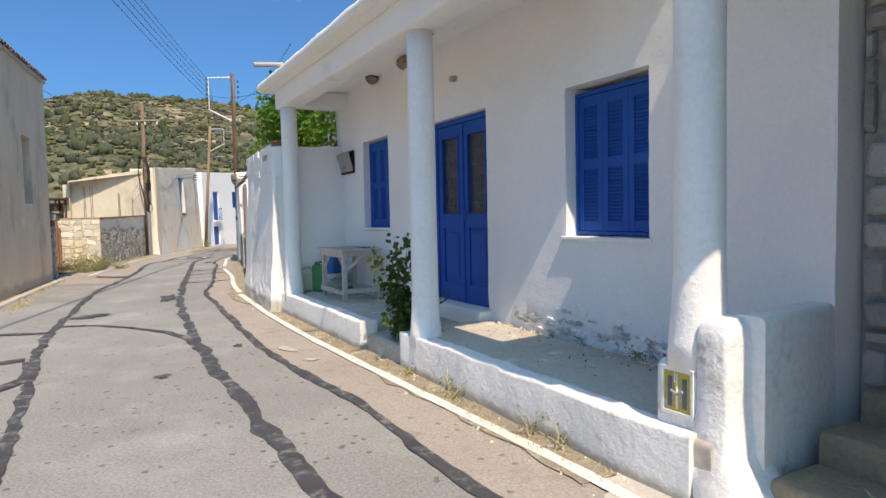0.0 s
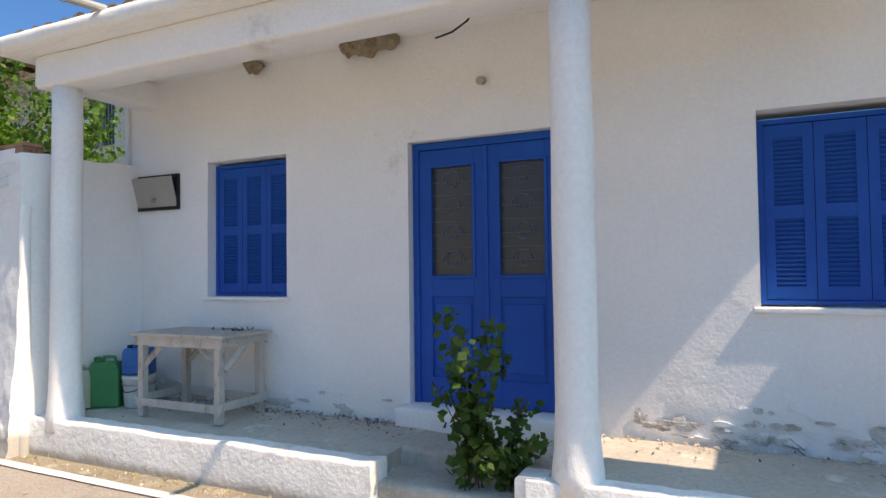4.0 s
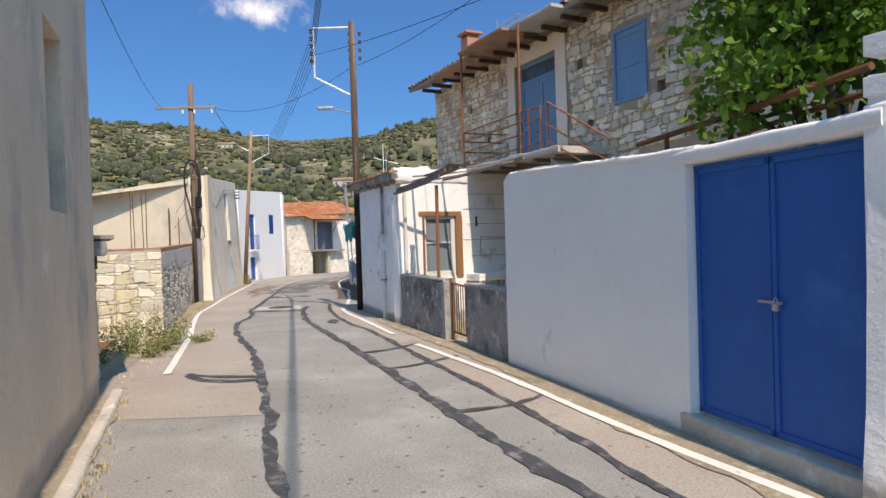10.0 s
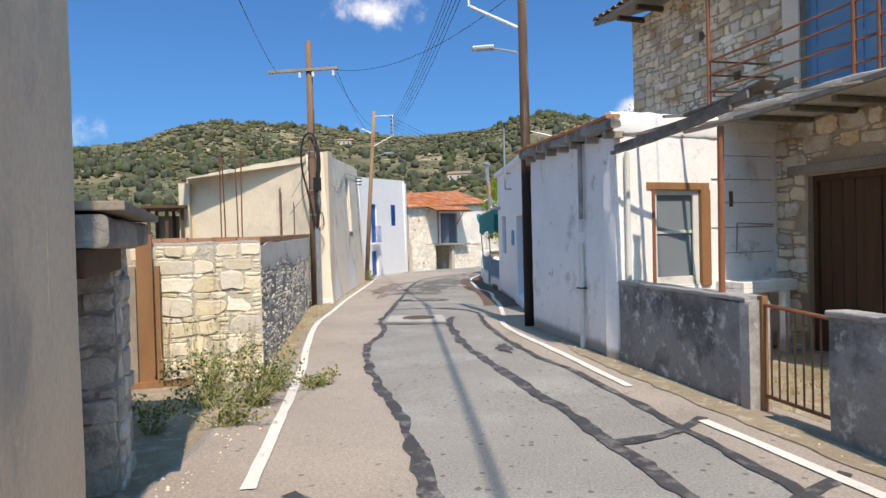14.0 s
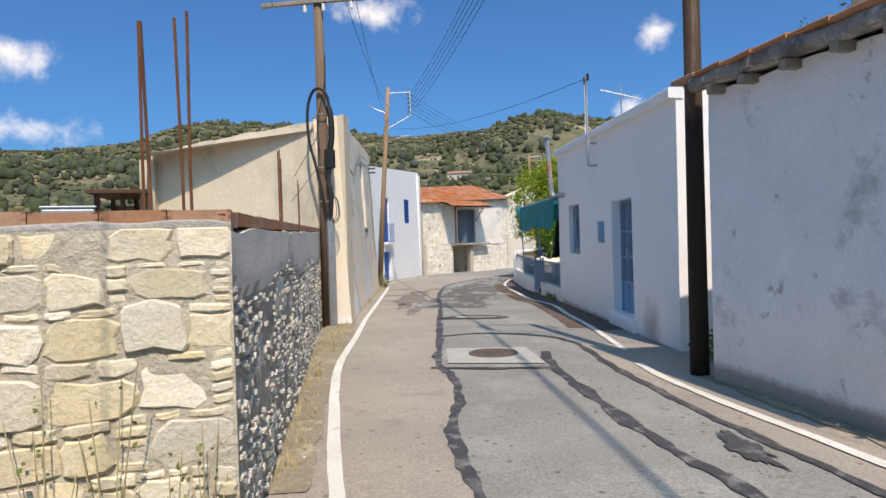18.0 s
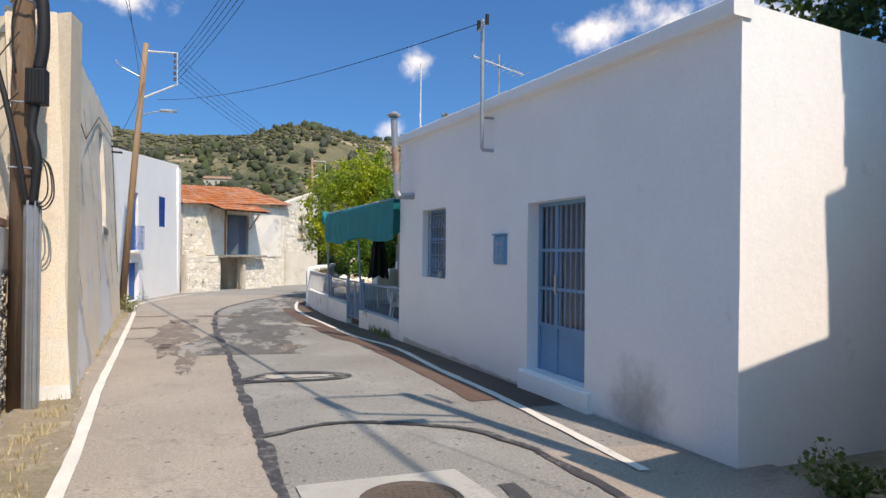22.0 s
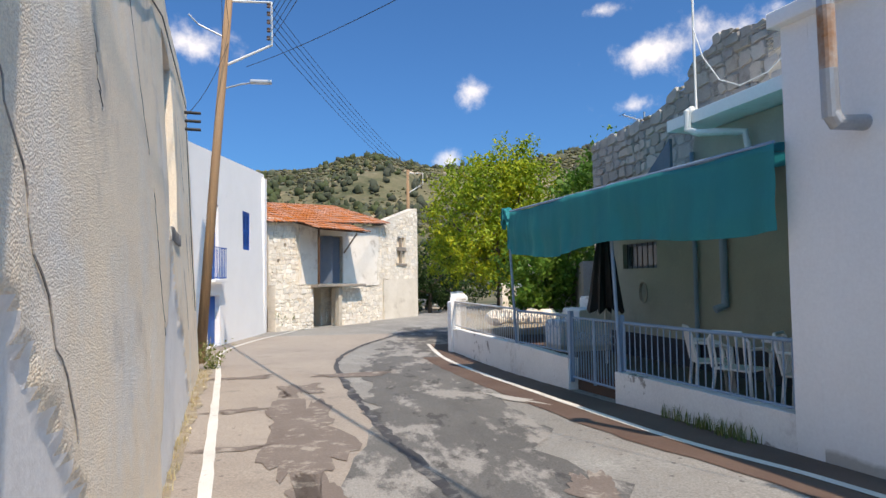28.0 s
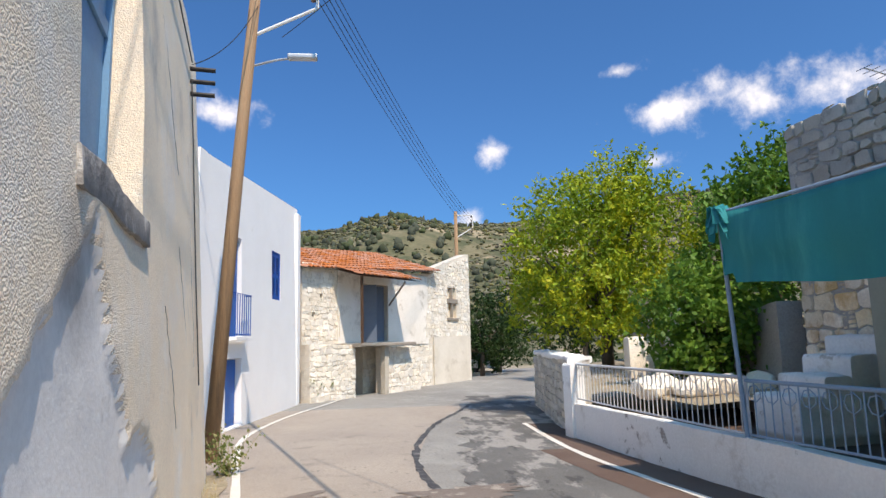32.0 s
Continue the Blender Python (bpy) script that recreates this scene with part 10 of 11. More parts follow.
part("service_wire", T(sag(P1 + Vector((0.1, 0, 6.6)), (-3.9, 17.0, 6.2), 0.3), 0.0065, 5), M_BLACK, ww)
part("service_wire", T(sag(P2 + Vector((0.8, 0, 6.7)), P1 + Vector((0, 0, 6.6)), 0.5), 0.0065, 5), M_BLACK, ww)
part("service_wire", T(sag(P2 + Vector((0.8, 0, 6.7)), P3 + Vector((0.5, 0, 7.6)), 0.3), 0.0065, 5), M_BLACK, ww)
part("service_wire", T(sag(P3 + Vector((1.0, 0.2, 7.0)), (-9.4, 32.8, 4.85), 0.3), 0.0065, 5), M_BLACK, ww)
part("service_wire", T(sag(P3 + Vector((0.6, 0.2, 7.6)), (-17.0, 43.5, 4.5), 0.2), 0.0065, 5), M_BLACK, ww)
part("service_wire", T(sag(A1 + Vector((0, 0, 6.9)), (-2.2, 11.5, 4.2), 0.25), 0.0065, 5), M_BLACK, ww)
part("service_wire", T(sag(P2 + Vector((-1.0, 0, 6.75)), (-10.4, 16.3, 5.2), 0.3), 0.0065, 5), M_BLACK, ww)
part("service_wire", T(sag(P3 + Vector((0.6, 0.2, 8.0)), (-14.5, 32.6, 6.9), 0.3), 0.0065, 5), M_BLACK, ww)

# ---- trees ----
tree("mulberry_tree", (-3.15, 15.1, 0.0), 2.3, 0.14, [(-0.35, 0.1, 3.88, 0.72, 0.70, 0.70), (-0.65, 0.0, 3.15, 0.45, 0.5, 0.45), (-0.1, 0.3, 4.5, 0.42, 0.42, 0.30), (0.0, -0.2, 3.4, 0.55, 0.6, 0.5), (1.1, -0.6, 4.1, 0.42, 0.45, 0.5), (1.25, -1.0, 3.45, 0.36, 0.4, 0.4), (-0.9, 0.3, 2.8, 0.28, 0.3, 0.22)],
     8500, 0.10, M_LEAF, "leafy green mulberry tree behind the garden wall", seed=3, limbs=12, broad=0.7)
tree("citrus_tree", (-9.2, 52.3, 0.3), 1.6, 0.17, [(-0.9, -0.6, 3.2, 1.5, 1.5, 1.6), (0.7, -1.4, 3.3, 1.3, 1.3, 1.5), (0.0, 0.3, 4.1, 1.4, 1.4, 1.4), (-0.2, -1.4, 1.9, 1.7, 1.4, 0.9), (1.2, 0.2, 2.2, 1.2, 1.3, 1.1), (-1.4, 0.2, 2.0, 1.1, 1.2, 0.9), (0.3, -1.0, 4.7, 0.8, 0.8, 0.9)],
     26000, 0.13, M_LEAFY, "yellow-green citrus tree behind the bend wall", seed=4, limbs=14, broad=0.5)
tree("fig_tree", (-7.0, 48.4, 0.5), 1.8, 0.14, [(-0.6, -0.3, 3.0, 1.1, 1.0, 1.0), (0.5, 0.2, 3.6, 1.2, 1.1, 1.0), (-1.0, -0.2, 1.9, 1.0, 0.9, 0.8), (0.9, 0.3, 4.2, 0.8, 0.8, 0.8)],
     11000, 0.13, M_LEAF, "dense green tree beside the ruined gable", seed=5, limbs=9, broad=0.6)
tree("vine_bush", (-9.0, 47.3, 0.3), 0.8, 0.07, [(-0.5, -0.2, 1.3, 0.8, 0.7, 0.8), (0.4, -0.1, 1.8, 0.7, 0.6, 0.7), (-0.2, 0.1, 0.8, 0.9, 0.7, 0.5)],
     7000, 0.11, M_LEAF, "dark green climbing bush by the white pillars", "bush", seed=6, limbs=6, broad=0.7)
tree("courtyard_tree", (-4.2, 31.5, 0.0), 2.4, 0.16, [(0, 0, 4.2, 1.6, 1.8, 1.4), (-1.0, -1.2, 3.9, 1.1, 1.1, 1.0), (0.4, -2.0, 4.2, 1.2, 1.2, 1.1)],
     11000, 0.12, M_LEAFD, "dark green tree behind the outhouse roof", seed=7, limbs=9, broad=0.55)
for k, (x, y, z, sc) in enumerate(((-9.6, 70.5, -0.5, 1.0), (-8.0, 74.0, -0.5, 1.2), (-12.0, 75.5, 0.0, 1.1), (-6.0, 64.0, 0.0, 1.1), (-14.5, 73.0, 0.0, 1.0))):
    tree("roadside_tree", (x, y, z), 1.4, 0.14, [(0, 0, 2.4 * sc, 1.6 * sc, 1.6 * sc, 1.7 * sc), (1.0, 0.5, 1.6, 1.4 * sc, 1.3 * sc, 1.2 * sc), (-0.8, 0.3, 1.3, 1.2, 1.2, 1.0)],
         6500, 0.17, M_LEAFD, "dark green roadside tree beyond the bend", seed=20 + k, limbs=7, broad=0.55)

# ---- scrub on the hills ----
rng = np.random.default_rng(12)
clump = []
for sub in (1, 2):
    ico = bmesh.new()
    bmesh.ops.create_icosphere(ico, subdivisions=sub, radius=1.0)
    clump.append((np.array([v.co[:] for v in ico.verts]), np.array([[v.index for v in f.verts] for f in ico.faces])))
    ico.free()


def scrub(n, rmin, rmax, amin, amax, smin, smax, tall, seed, patch, low=-0.25, high=0.50, fine=1):
    r_ = np.random.default_rng(seed)
    iv, ifc = clump[fine]
    V, Fc, k = [], [], 0
    tries = 0
    while k < n and tries < n * 12:
        tries += 1
        a, d = r_.uniform(amin, amax), rmin + (rmax - rmin) * r_.random() ** 0.8
        x, y = -12 + d * math.sin(a), 20 + d * math.cos(a)
        if noise.noise((x * patch, y * patch, seed)) < r_.uniform(low, high):
            continue
        s = r_.uniform(smin, smax) * (0.7 + 0.5 * d / 600)
        off = r_.uniform(-9, 9, 3)
        disp = 1 + 0.35 * np.sin(iv[:, 0] * 4.1 + off[0]) * np.sin(iv[:, 1] * 3.7 + off[1]) + 0.18 * r_.normal(0, 1, len(iv))
        v = iv * disp[:, None] * np.array((s, s, s * tall * r_.uniform(0.7, 1.2)))
        v += np.array((x, y, hill(x, y) + s * tall * 0.45))
        V.append(v); Fc.append(ifc + k * len(iv)); k += 1
    V, Fc = np.concatenate(V), np.concatenate(Fc)
    me_ = bpy.data.meshes.new("scrub")
    me_.vertices.add(len(V)); me_.vertices.foreach_set("co", V.ravel())
    me_.loops.add(3 * len(Fc)); me_.loops.foreach_set("vertex_index", Fc.ravel().astype(np.int32))
    me_.polygons.add(len(Fc))
    me_.polygons.foreach_set("loop_start", np.arange(0, 3 * len(Fc), 3, dtype=np.int32))
    me_.polygons.foreach_set("loop_total", np.full(len(Fc), 3, dtype=np.int32))
    me_.update(calc_edges=True)
    return me_


M_SCRUB = material("hill_scrub", (0.108, 0.108, 0.050), (0.150, 0.140, 0.074), 0.95, scale=0.3, fine=2.5, bump=0.0, grain=0.35, vary=0.30, island=True)
M_SCRUB2 = material("low_hill_scrub", (0.112, 0.106, 0.056), (0.082, 0.084, 0.044), 0.95, scale=0.05, fine=2.5, bump=0.0, grain=0.35, vary=0.35, island=True)
M_PINE = material("pine_wood", (0.050, 0.062, 0.030), (0.066, 0.078, 0.040), 0.95, scale=0.3, fine=2.5, bump=0.0, grain=0.35, vary=0.25, island=True)
for nm, me_, mt, lab in (("hill_scrub", scrub(11500, 130, 660, -1.05, 0.95, 0.5, 1.9, 0.6, 3, 0.010), M_SCRUB, "grey-green scrub dotted over the dry hillsides"),
                         ("low_scrub", scrub(21000, 150, 660, -1.05, 0.95, 0.45, 1.25, 0.55, 5, 0.012, -0.45, 0.32, 0), M_SCRUB2, "low dense brownish scrub covering the hills"),
                         ("pine_wood", scrub(2300, 200, 640, -0.95, 0.9, 1.0, 2.3, 1.25, 8, 0.0055), M_PINE, "dark pines in clumps on the hills")):
    tagged(part(nm, me_, mt), lab, "vegetation", kind="stuff")
for k, (a, d, w_) in enumerate(((-0.115, 300, 11), (-0.30, 420, 9))):
    x, y = -12 + d * math.sin(a), 20 + d * math.cos(a)
    fh = thing("hill_house", pose(x, y, hill(x, y) - 0.6, 0, 0, 20 * k), "small pale house with a reddish roof on the hill", "house", "hill houses")
    part("wall", B(-w_ / 2, w_ / 2, -3, 3, 0, 3.2), M_MORTAR, fh)
    part("roof", mesh_from([(-w_ / 2 - 0.4, -3.4, 3.2), (w_ / 2 + 0.4, -3.4, 3.2), (w_ / 2 + 0.4, 3.4, 3.2), (-w_ / 2 - 0.4, 3.4, 3.2), (-w_ / 2 - 0.4, 0, 4.6), (w_ / 2 + 0.4, 0, 4.6)], [(0, 1, 5, 4), (3, 4, 5, 2), (0, 4, 3), (1, 2, 5), (0, 3, 2, 1)], "roof"), M_TILEO, fh)
    for q in range(3):
        part("window", B(-w_ / 2 + 1 + q * (w_ - 2) / 2.5, -w_ / 2 + 1.9 + q * (w_ - 2) / 2.5, -3.05, -2.98, 1.0, 2.2), M_GLASS, fh)


# ---- things on the porch ----
M_TABLE = material("bleached_table_wood", (0.56, 0.51, 0.45), (0.44, 0.395, 0.345), 0.88, scale=3.0, fine=36, bump=0.5, grain=0.2, stretch=(3, 3, 1), dirt=(0.27, 0.23, 0.19), dirt_scale=3.0, dirt_at=0.62)
table = thing("work_table", H1 @ Matrix.Translation((0, 0, 0.342)), "rough grey wooden work table with diagonal braces", "table")
TS0, TS1, TN0, TN1, TH_ = 5.16, 6.22, 0.12, 0.70, 0.77
part("tabletop", B(TS0 - 0.04, TS1 + 0.05, TN0 - 0.03, TN1 + 0.03, TH_ - 0.028, TH_, 0.004), M_TABLE, table)
for s in (TS0 + 0.03, TS1 - 0.09):
    for n in (TN0, TN1 - 0.07):
        part("leg", B(s, s + 0.065, n, n + 0.065, 0.0, TH_ - 0.03, 0.004), M_TABLE, table)
for n in (TN0 - 0.012, TN1 - 0.012):
    part("apron", B(TS0, TS1, n, n + 0.022, TH_ - 0.115, TH_ - 0.03, 0.003), M_TABLE, table)
    part("stretcher", B(TS0, TS1, n, n + 0.022, 0.10, 0.17, 0.003), M_TABLE, table)
for s in (TS0 - 0.005, TS1 - 0.02):
    part("stretcher", B(s, s + 0.022, TN0, TN1, 0.12, 0.19, 0.003), M_TABLE, table)
    part("apron", B(s, s + 0.022, TN0, TN1, TH_ - 0.10, TH_ - 0.03, 0.003), M_TABLE, table)
for a, b in (((TS1 - 0.08, TN1 - 0.05, 0.48), (TS1 - 0.36, TN1 - 0.05, TH_ - 0.05)), ((TS0 + 0.08, TN1 - 0.05, 0.48), (TS0 + 0.38, TN1 - 0.05, TH_ - 0.05)), ((TS0 + 0.02, TN1 - 0.06, 0.46), (TS0 + 0.02, TN0 + 0.2, TH_ - 0.05)), ((TS1 - 0.10, TN0 + 0.03, 0.45), (TS1 - 0.42, TN0 + 0.03, TH_ - 0.05))):
    bm = bmesh.new(); tube(bm, [a, b], 0.032, 4)
    part("brace", bm, M_TABLE, table)
rnd = random.Random(3)
litter = []
for k in range(60):
    s, n = rnd.gauss(5.45, 0.14), rnd.uniform(TN0, TN0 + 0.2)
    litter.append((s, n, TH_ + 0.002, s + rnd.uniform(-0.05, 0.05), n + rnd.uniform(-0.05, 0.05), TH_ + rnd.uniform(0.004, 0.03)))
dl = part("dead_twigs", blades(litter, 0.008), M_WOODD, None, m=H1 @ Matrix.Translation((0, 0, 0.342)))
tagged(dl, "heap of dead leaves and twigs on the table", "debris", kind="stuff")


def jerrycan(m, w, d, h, mat, label, cap_mat, body_bevel=0.03):
    j = thing("jerrycan", m, label, "jerrycan", "porch cans")
    bm = bmesh.new()
    vs = box(bm, -w / 2, w / 2, -d / 2, d / 2, 0.0, h * 0.80, body_bevel)
    top_ = bmesh.ops.create_cube(bm, size=1.0)
    for v in top_["verts"]:
        k = 0.86 if v.co.z > 0 else 1.0
        v.co = Vector((v.co.x * w * 0.94 * k - 0.0, v.co.y * d * 0.92 * k, h * 0.76 + (v.co.z + 0.5) * h * 0.13))
    part("body", bm, mat, j)
    part("handle", T([(-w * 0.30, 0, h * 0.86), (-w * 0.22, 0, h * 0.985), (w * 0.12, 0, h * 0.985), (w * 0.22, 0, h * 0.86)], 0.020, 9), mat, j, smooth=True)
    bm = bmesh.new(); lathe(bm, [(0.036, h * 0.88), (0.036, h * 0.97), (0.03, h * 0.985)], 14, (w * 0.34, 0))
    part("cap", bm, cap_mat, j)
    for k in range(2):
        part("rib", B(-w * 0.36, w * 0.36, d / 2 - 0.004, d / 2 + 0.006, h * (0.22 + 0.25 * k), h * (0.26 + 0.25 * k), 0.003), mat, j)
    return j


jerrycan(H1 @ pose(6.86, 0.50, 0.335, 0, 0, 25), 0.30, 0.19, 0.50, M_GREENP, "green plastic jerrycan on the porch floor", M_GREENP)
jerrycan(H1 @ pose(7.03, 0.70, 0.335, 0, 0, 80), 0.24, 0.17, 0.42, M_IVORY, "ivory plastic jerrycan behind the column", M_IVORY)
jerrycan(H1 @ pose(6.84, 0.20, 0.335, 0, 0, 10), 0.26, 0.18, 0.44, M_WHITEP, "translucent white jerrycan against the wall", M_BLACK)
pail = thing("paint_bucket", H1 @ Matrix.Translation((6.56, 0.38, 0.338)), "dented white paint bucket with wire handle", "bucket")
bm = bmesh.new(); lathe(bm, [(0.125, 0.0), (0.135, 0.02), (0.15, 0.27), (0.158, 0.275), (0.158, 0.31), (0.15, 0.32), (0.14, 0.315)], 24)
part("body", bm, M_WHITEP, pail, smooth=True)
part("handle", T([(0.155 * math.cos(a), 0.155 * math.sin(a), 0.26 - 0.10 * math.sin(a)) for a in (0, 0.5, 1.0, 1.57, 2.1, 2.6, 3.14)], 0.005, 6), M_BLACK, pail)
bm = bmesh.new(); lathe(bm, [(0.159, 0.225), (0.162, 0.23), (0.159, 0.235)], 24)
part("rim", bm, M_GALV, pail)
jerrycan(H1 @ pose(6.56, 0.38, 0.660, 0, 0, 15), 0.27, 0.19, 0.29, M_BLUEP, "blue plastic jerrycan standing on the paint bucket", M_BLACK)

# ---- plants along the lane ----
def potted_growth(name, at, stems, h, leaves, size, mat, label, category, seed, spread=0.25, arch=0.3):
    r_ = random.Random(seed)
    rg = np.random.default_rng(seed)
    t = thing(name, Matrix.Translation(at), label, category)
    pts = []
    for k in range(stems):
        a, l_ = r_.uniform(0, 6.28), h * r_.uniform(0.45, 1.0)
        tip = Vector((math.cos(a) * spread * r_.random() * 1.6, math.sin(a) * spread * r_.random() * 1.6, l_))
        mid = Vector((tip.x * arch, tip.y * arch, l_ * 0.55))
        base = Vector((r_.uniform(-0.07, 0.07), r_.uniform(-0.07, 0.07), 0))
        part("stem", T([base, mid, tip], 0.005, 5, 0.0025), M_STRAW if mat is M_WEED else M_BARK, t)
        m_ = max(3, leaves // stems)
        f = rg.uniform(0.12, 1.0, m_)
        for q in f:
            p = base.lerp(mid, q * 2) if q < 0.5 else mid.lerp(tip, q * 2 - 1)
            pts.append((p.x + rg.normal(0, 0.035), p.y + rg.normal(0, 0.035), p.z + rg.normal(0, 0.02)))
    lf = part("leaves", leaf_cloud(pts, size, seed, 0.0, 0.5, 0.85), mat, t)
    lf["kind"] = "stuff"
    return t


def h1(s, n, z):
    return H1 @ Vector((s, n, z))


potted_growth("leafy_shrub", h1(2.78, 0.88, 0.18), 12, 1.25, 620, 0.075, M_LEAF2, "leafy green shrub growing from the porch step", "shrub", 5, 0.28)
potted_growth("leafy_shrub", h1(2.55, 0.80, 0.2), 9, 0.6, 420, 0.065, M_LEAF2, "low leafy green shrub growing beside the porch column", "shrub", 6, 0.3)
for k, (s, n, h, z) in enumerate(((2.0, 1.16, 0.16, 0.0), (1.2, 1.17, 0.26, 0.0), (1.05, 1.18, 0.2, 0.0), (-0.05, 1.17, 0.34, 0.0), (-0.35, 1.16, 0.2, 0.0), (-2.0, 1.0, 0.3, 0.02), (-2.3, 0.9, 0.26, 0.1), (0.0, 0.1, 0.13, 0.42))):
    potted_growth("weed", h1(s, n, z), 5, h, 60, 0.020, M_WEED, "straggly dry weed at the foot of the kerb", "weed", 30 + k, 0.12)


def grass_strip(name, path, per_m, h, width, mat, label, seed, lean=0.6, wid=0.005):
    r_ = random.Random(seed)
    seg = []
    for (x0, y0), (x1, y1) in zip(path, path[1:]):
        L_ = math.dist((x0, y0), (x1, y1))
        for _ in range(int(per_m * L_)):
            f = r_.random()
            if noise.noise(((x0 + (x1 - x0) * f) * 1.3, (y0 + (y1 - y0) * f) * 1.3, seed)) < r_.uniform(-0.5, 0.3):
                continue
            x, y = x0 + (x1 - x0) * f + r_.uniform(-width, width), y0 + (y1 - y0) * f + r_.uniform(-width, width) * 0.5
            tuft(seg, x, y, zg(y) - 0.01, 7, h, 0.05, r_, lean)
    return tagged(part(name, blades(seg, wid), mat), label, "grass", kind="stuff")


grass_strip("dry_grass", [(-12.25, 23.2), (-13.5, 27.2), (-14.4, 31.4), (-14.75, 33.0), (-16.0, 39.2), (-17.2, 45.5)], 26, 0.10, 0.16, M_STRAW, "dry straw-coloured grass along the foot of the walls", 1)
grass_strip("dry_grass", [(1.0, 3.62), (-0.72, 6.75), (-2.85, 10.7)], 30, 0.05, 0.10, M_STRAW, "dry straw litter along the porch kerb", 2, 1.2)
grass_strip("dry_grass", [(-7.6, 11.0), (-9.4, 14.6), (-10.6, 17.6)], 26, 0.07, 0.12, M_STRAW, "dry grass in the gutter of the grey house", 3, 1.0)
grass_strip("green_grass", [(-10.05, 37.4), (-10.2, 38.8)], 60, 0.20, 0.08, M_WEED, "green grass tuft at the terrace wall", 4, 0.5)
grass_strip("dry_grass", [(-6.1, 20.6), (-5.6, 22.6)], 60, 0.06, 0.6, M_STRAW, "straw scattered over the courtyard floor", 5, 1.2)
for k, (x, y, n_, h, sp) in enumerate(((-11.35, 20.6, 26, 0.75, 0.35), (-11.45, 21.3, 30, 0.8, 0.35), (-11.3, 19.9, 20, 0.6, 0.35), (-11.9, 20.6, 22, 0.9, 0.4), (-12.2, 21.2, 18, 0.9, 0.3), (-11.0, 21.6, 18, 0.35, 0.35), (-11.9, 19.7, 18, 0.8, 0.35))):
    potted_growth("roadside_weeds", (x, y, -0.08), n_, h * 0.72, n_ * 26, 0.036, M_WEED, "tall half-dry weeds at the corner of the stone wall", "weeds", 60 + k, sp, 0.5)
for k, (s, h) in enumerate(((0.3, 1.3), (0.55, 1.2), (0.8, 1.25), (1.15, 1.1), (0.15, 0.9))):
    p_ = SW1 @ Vector((s, 0.12, -0.1))
    potted_growth("dry_stalks", p_, 5, h, 40, 0.03, M_WEED, "thin dry stalks against the stone wall", "weeds", 80 + k, 0.15, 0.5)
for k, (x, y, h) in enumerate(((-17.0, 45.6, 0.7), (-17.2, 57.6, 0.9), (-16.9, 58.1, 0.8), (-14.7, 61.9, 0.5), (-14.3, 62.3, 0.4), (-8.15, 27.9, 0.4), (-16.3, 60.3, 0.9))):
    potted_growth("dry_bush", (x, y, zg(y) - 0.02), 16, h, 420, 0.05, M_WEED, "dry brownish bush at the foot of the wall", "bush", 90 + k, 0.3, 0.6)

# rubble crumbs along the wall feet
rnd = random.Random(77)
cr_v, cr_f = [], []
for path, dens in (([(1.02, 3.58), (-2.84, 10.65), (-4.26, 13.25)], 110), ([(-8.5, 27.2), (-7.5, 23.4), (-5.9, 18.6), (-4.75, 15.2)], 14), ([(-12.2, 23.0), (-14.7, 33.0), (-17.2, 45.3)], 16), ([(-10.9, 17.9), (-11.3, 21.0)], 24)):
    for (x0, y0), (x1, y1) in zip(path, path[1:]):
        for _ in range(int(dens * math.dist((x0, y0), (x1, y1)))):
            f = rnd.random()
            x, y, r = x0 + (x1 - x0) * f + rnd.gauss(0, 0.11), y0 + (y1 - y0) * f + rnd.gauss(0, 0.06), rnd.uniform(0.005, 0.010 + 0.022 * rnd.random() ** 3)
            z = zg(y) + 0.004
            k = len(cr_v)
            cr_v += [(x + r * rnd.uniform(0.6, 1.2), y, z), (x - r * 0.4, y + r * rnd.uniform(0.6, 1.2), z), (x - r * 0.5, y - r * rnd.uniform(0.6, 1.1), z), (x + r * 0.1, y, z + r * rnd.uniform(0.7, 1.3))]
            cr_f += [(k, k + 1, k + 3), (k + 1, k + 2, k + 3), (k + 2, k, k + 3), (k, k + 2, k + 1)]
tagged(part("plaster_crumbs", mesh_from(cr_v, cr_f, "crumbs"), M_STONEI), "crumbs of fallen plaster and stone along the walls", "debris", kind="stuff")
# earth strip between the lane and the foot of the walls
for pts, w_ in (([(0.95, 3.70), (-2.80, 10.6), (-4.30, 13.28), (-5.82, 18.25), (-7.5, 22.95), (-8.5, 26.85)], 0.36), ([(-12.3, 23.0), (-14.75, 32.6), (-15.2, 34.4), (-17.3, 45.6)], 0.60), ([(-8.3, 11.0), (-10.65, 17.3)], 0.35)):
    marking("earth_verge", strip(pts, w_, 0.0135, 0.09, 0.2, seed=6), M_SOIL, "dusty earth and straw at the foot of the walls", "ground")
# parked car far beyond the bend
car = thing("parked_car", pose(-8.9, 77.5, -0.75, 0, 0, 20), "small pale car parked beyond the bend", "car")
bm = bmesh.new(); box(bm, -0.82, 0.82, -1.95, 1.95, 0.30, 0.82, 0.10)
part("body", bm, M_CHAIRW, car)
bm = bmesh.new(); box(bm, -0.70, 0.70, -1.1, 0.9, 0.80, 1.38, 0.16)
part("cabin", bm, M_GLASS, car)
part("roof", B(-0.62, 0.62, -0.8, 0.6, 1.36, 1.42, 0.03), M_CHAIRW, car)
for x in (-0.80, 0.68):
    for y in (-1.25, 1.25):
        bm = bmesh.new(); tube(bm, [(x, y, 0.31), (x + 0.12, y, 0.31)], 0.31, 16)
        wh_ = part("wheel", bm, M_BLACK, car)

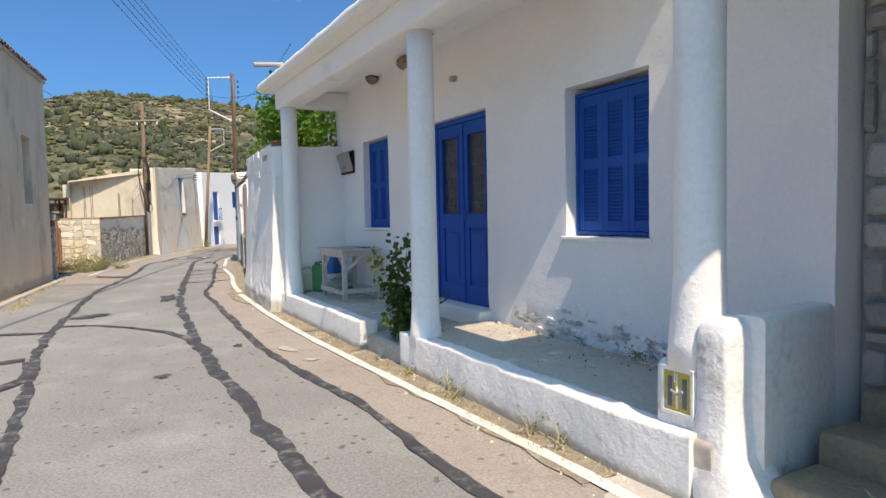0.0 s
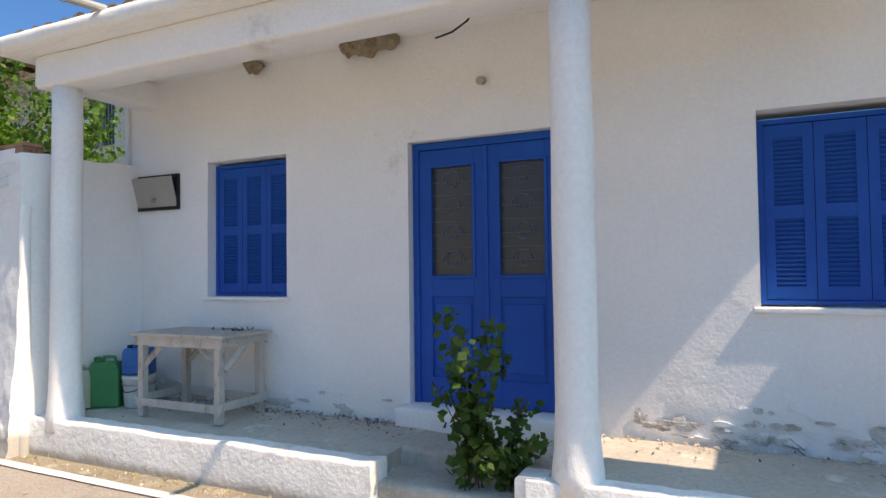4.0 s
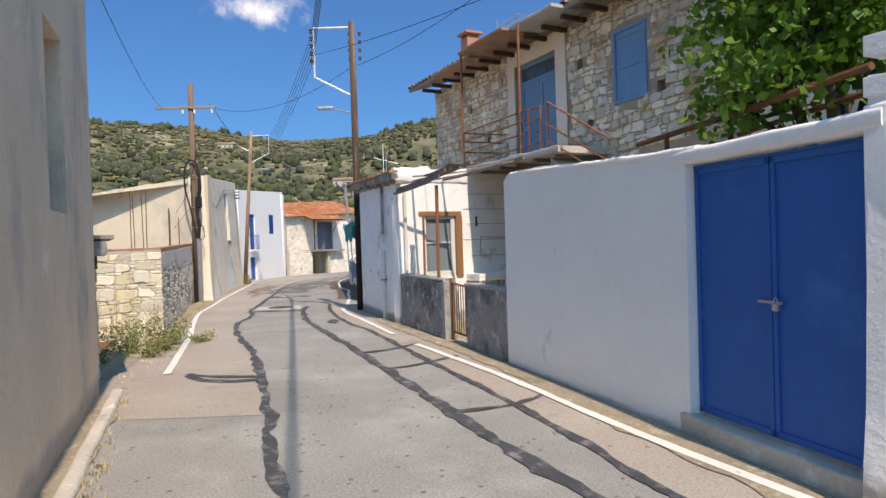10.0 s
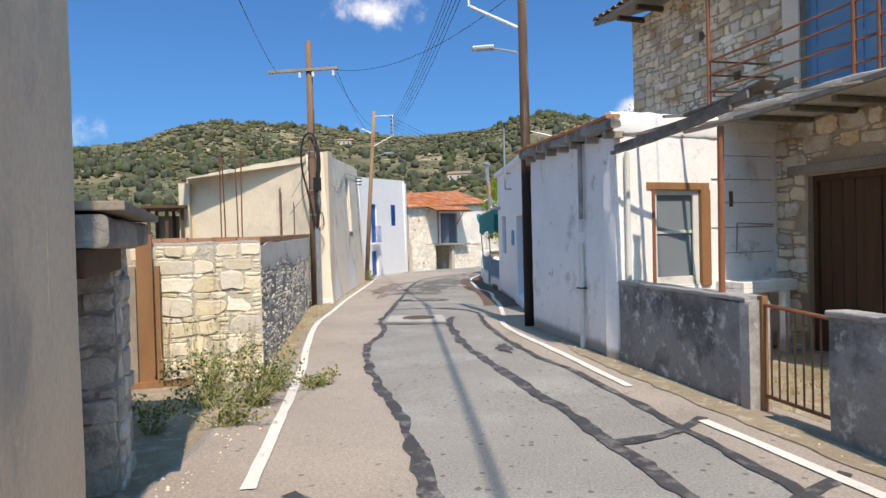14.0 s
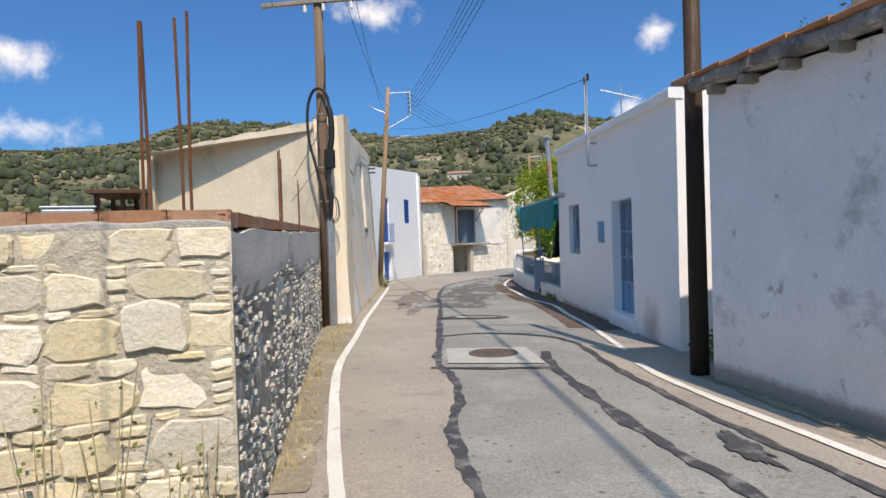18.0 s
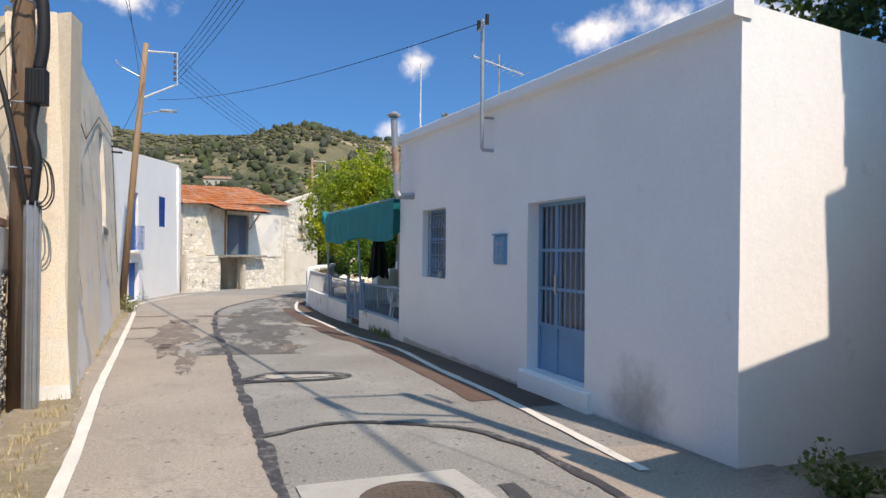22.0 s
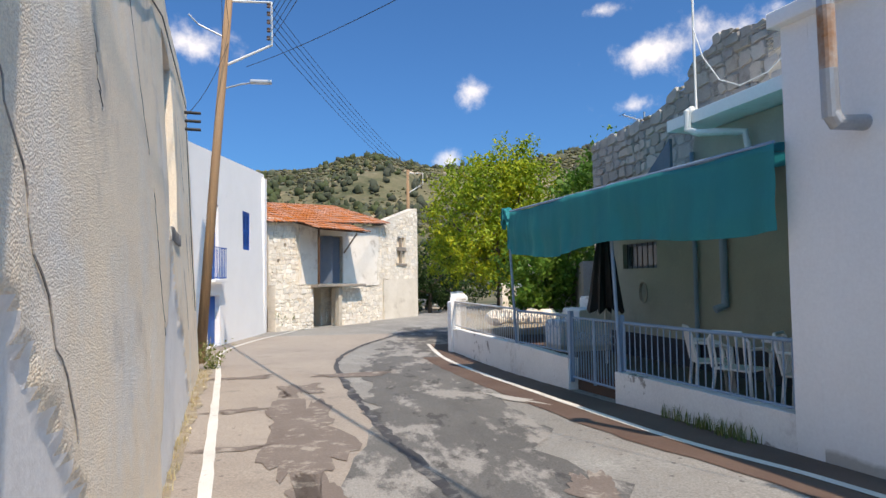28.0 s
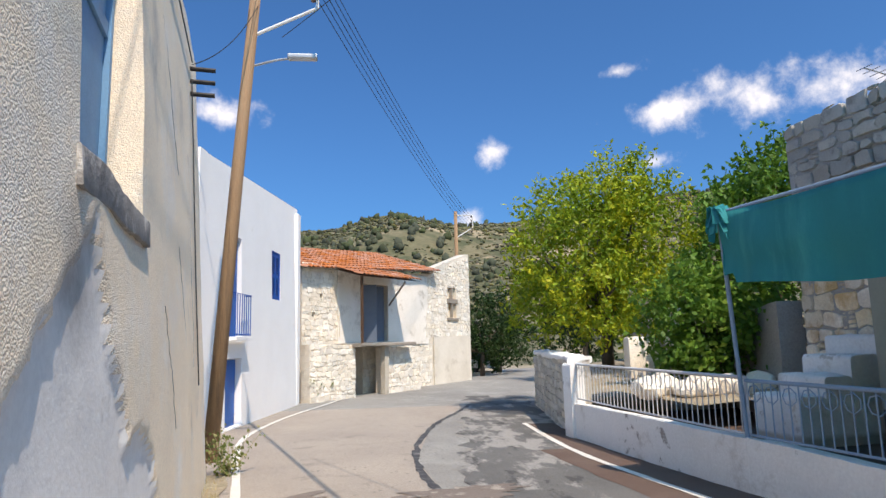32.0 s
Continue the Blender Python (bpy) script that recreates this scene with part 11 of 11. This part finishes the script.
# dead leaves blown against the foot of the porch wall, and chips of fallen plaster on its floor
rnd = random.Random(31)
lit = []
for k in range(520):
    s = rnd.uniform(3.3, 5.2) if k < 260 else rnd.uniform(-1.2, 7.0)
    n = 0.04 + abs(rnd.gauss(0, 0.10 if k < 260 else 0.30))
    z = (0.362 if s > 3.45 else 0.423) + 0.004 - 0.045 * n
    if n > 1.0 or (2.3 < s < 3.5):
        continue
    a = rnd.uniform(0, 6.283)
    lit.append((s, n, z, s + 0.035 * math.cos(a), n + 0.035 * math.sin(a), z + rnd.uniform(0.002, 0.016)))
tagged(part("dry_leaves", blades(lit, 0.007), M_WOODD, None, m=H1), "dead leaves along the foot of the porch wall", "debris", kind="stuff")
cv_, cf_ = [], []
for k in range(260):
    s = rnd.uniform(-1.3, 2.2) if k < 190 else rnd.uniform(3.6, 7.0)
    n, r = 0.03 + abs(rnd.gauss(0, 0.09)), rnd.uniform(0.006, 0.022)
    z = 0.42 if s < 2.36 else 0.36
    q = len(cv_)
    cv_ += [(s + r, n, z), (s - r * 0.5, n + r * rnd.uniform(0.6, 1.1), z), (s - r * 0.5, n - r * 0.8, z), (s, n, z + r * rnd.uniform(0.4, 1.0))]
    cf_ += [(q, q + 1, q + 3), (q + 1, q + 2, q + 3), (q + 2, q, q + 3), (q, q + 2, q + 1)]
tagged(part("plaster_chips", mesh_from(cv_, cf_, "chips"), M_STONEI, None, m=H1), "chips of plaster fallen from the foot of the porch wall", "debris", kind="stuff")


# ---- small pieces go under the part that carries them ----
def nest(kind, carrier, *pieces):
    """Hangs the named parts of every thing of a kind under its first part called carrier."""
    for top in [o for o in bpy.data.objects if o.parent is None and o.name.split(".")[0] == kind]:
        kids = list(top.children)
        base = [o for o in kids if o.name.split(".")[0] == carrier]
        if not base or base[0].matrix_basis @ base[0].matrix_parent_inverse != Matrix.Identity(4):
            continue
        for o in kids:
            if o.name.split(".")[0] in pieces and not o.children:
                o.parent = base[0]


nest("jerrycan", "body", "cap", "handle", "rib")
nest("paint_bucket", "body", "handle", "rim")
nest("utility_pole", "bracket", "insulator")
nest("utility_pole", "crossarm", "insulator")
nest("utility_pole", "lamp_arm", "lamp_head")
nest("service_mast", "crossarm", "insulator")
nest("tv_aerial", "boom", "element")
nest("meter_box", "door", "letter_bar", "paint_drip")
nest("wall_hatch", "frame", "leaf", "strap", "hood")
nest("water_tank", "body", "lid")
nest("awning", "cloth", "knotted_corner", "side_flap")
nest("chimney", "stack", "cap_leg")
nest("porch_house", "wall", "bare_patch", "plaster_flake", "crevice", "window_sill")
nest("balcony_house", "wall", "stone", "timber_lintel")
nest("balcony", "deck", "deck_beam")
for tree in ("citrus_tree", "courtyard_tree", "fig_tree", "mulberry_tree", "roadside_tree", "vine_bush"):
    nest(tree, "trunk", "limb")
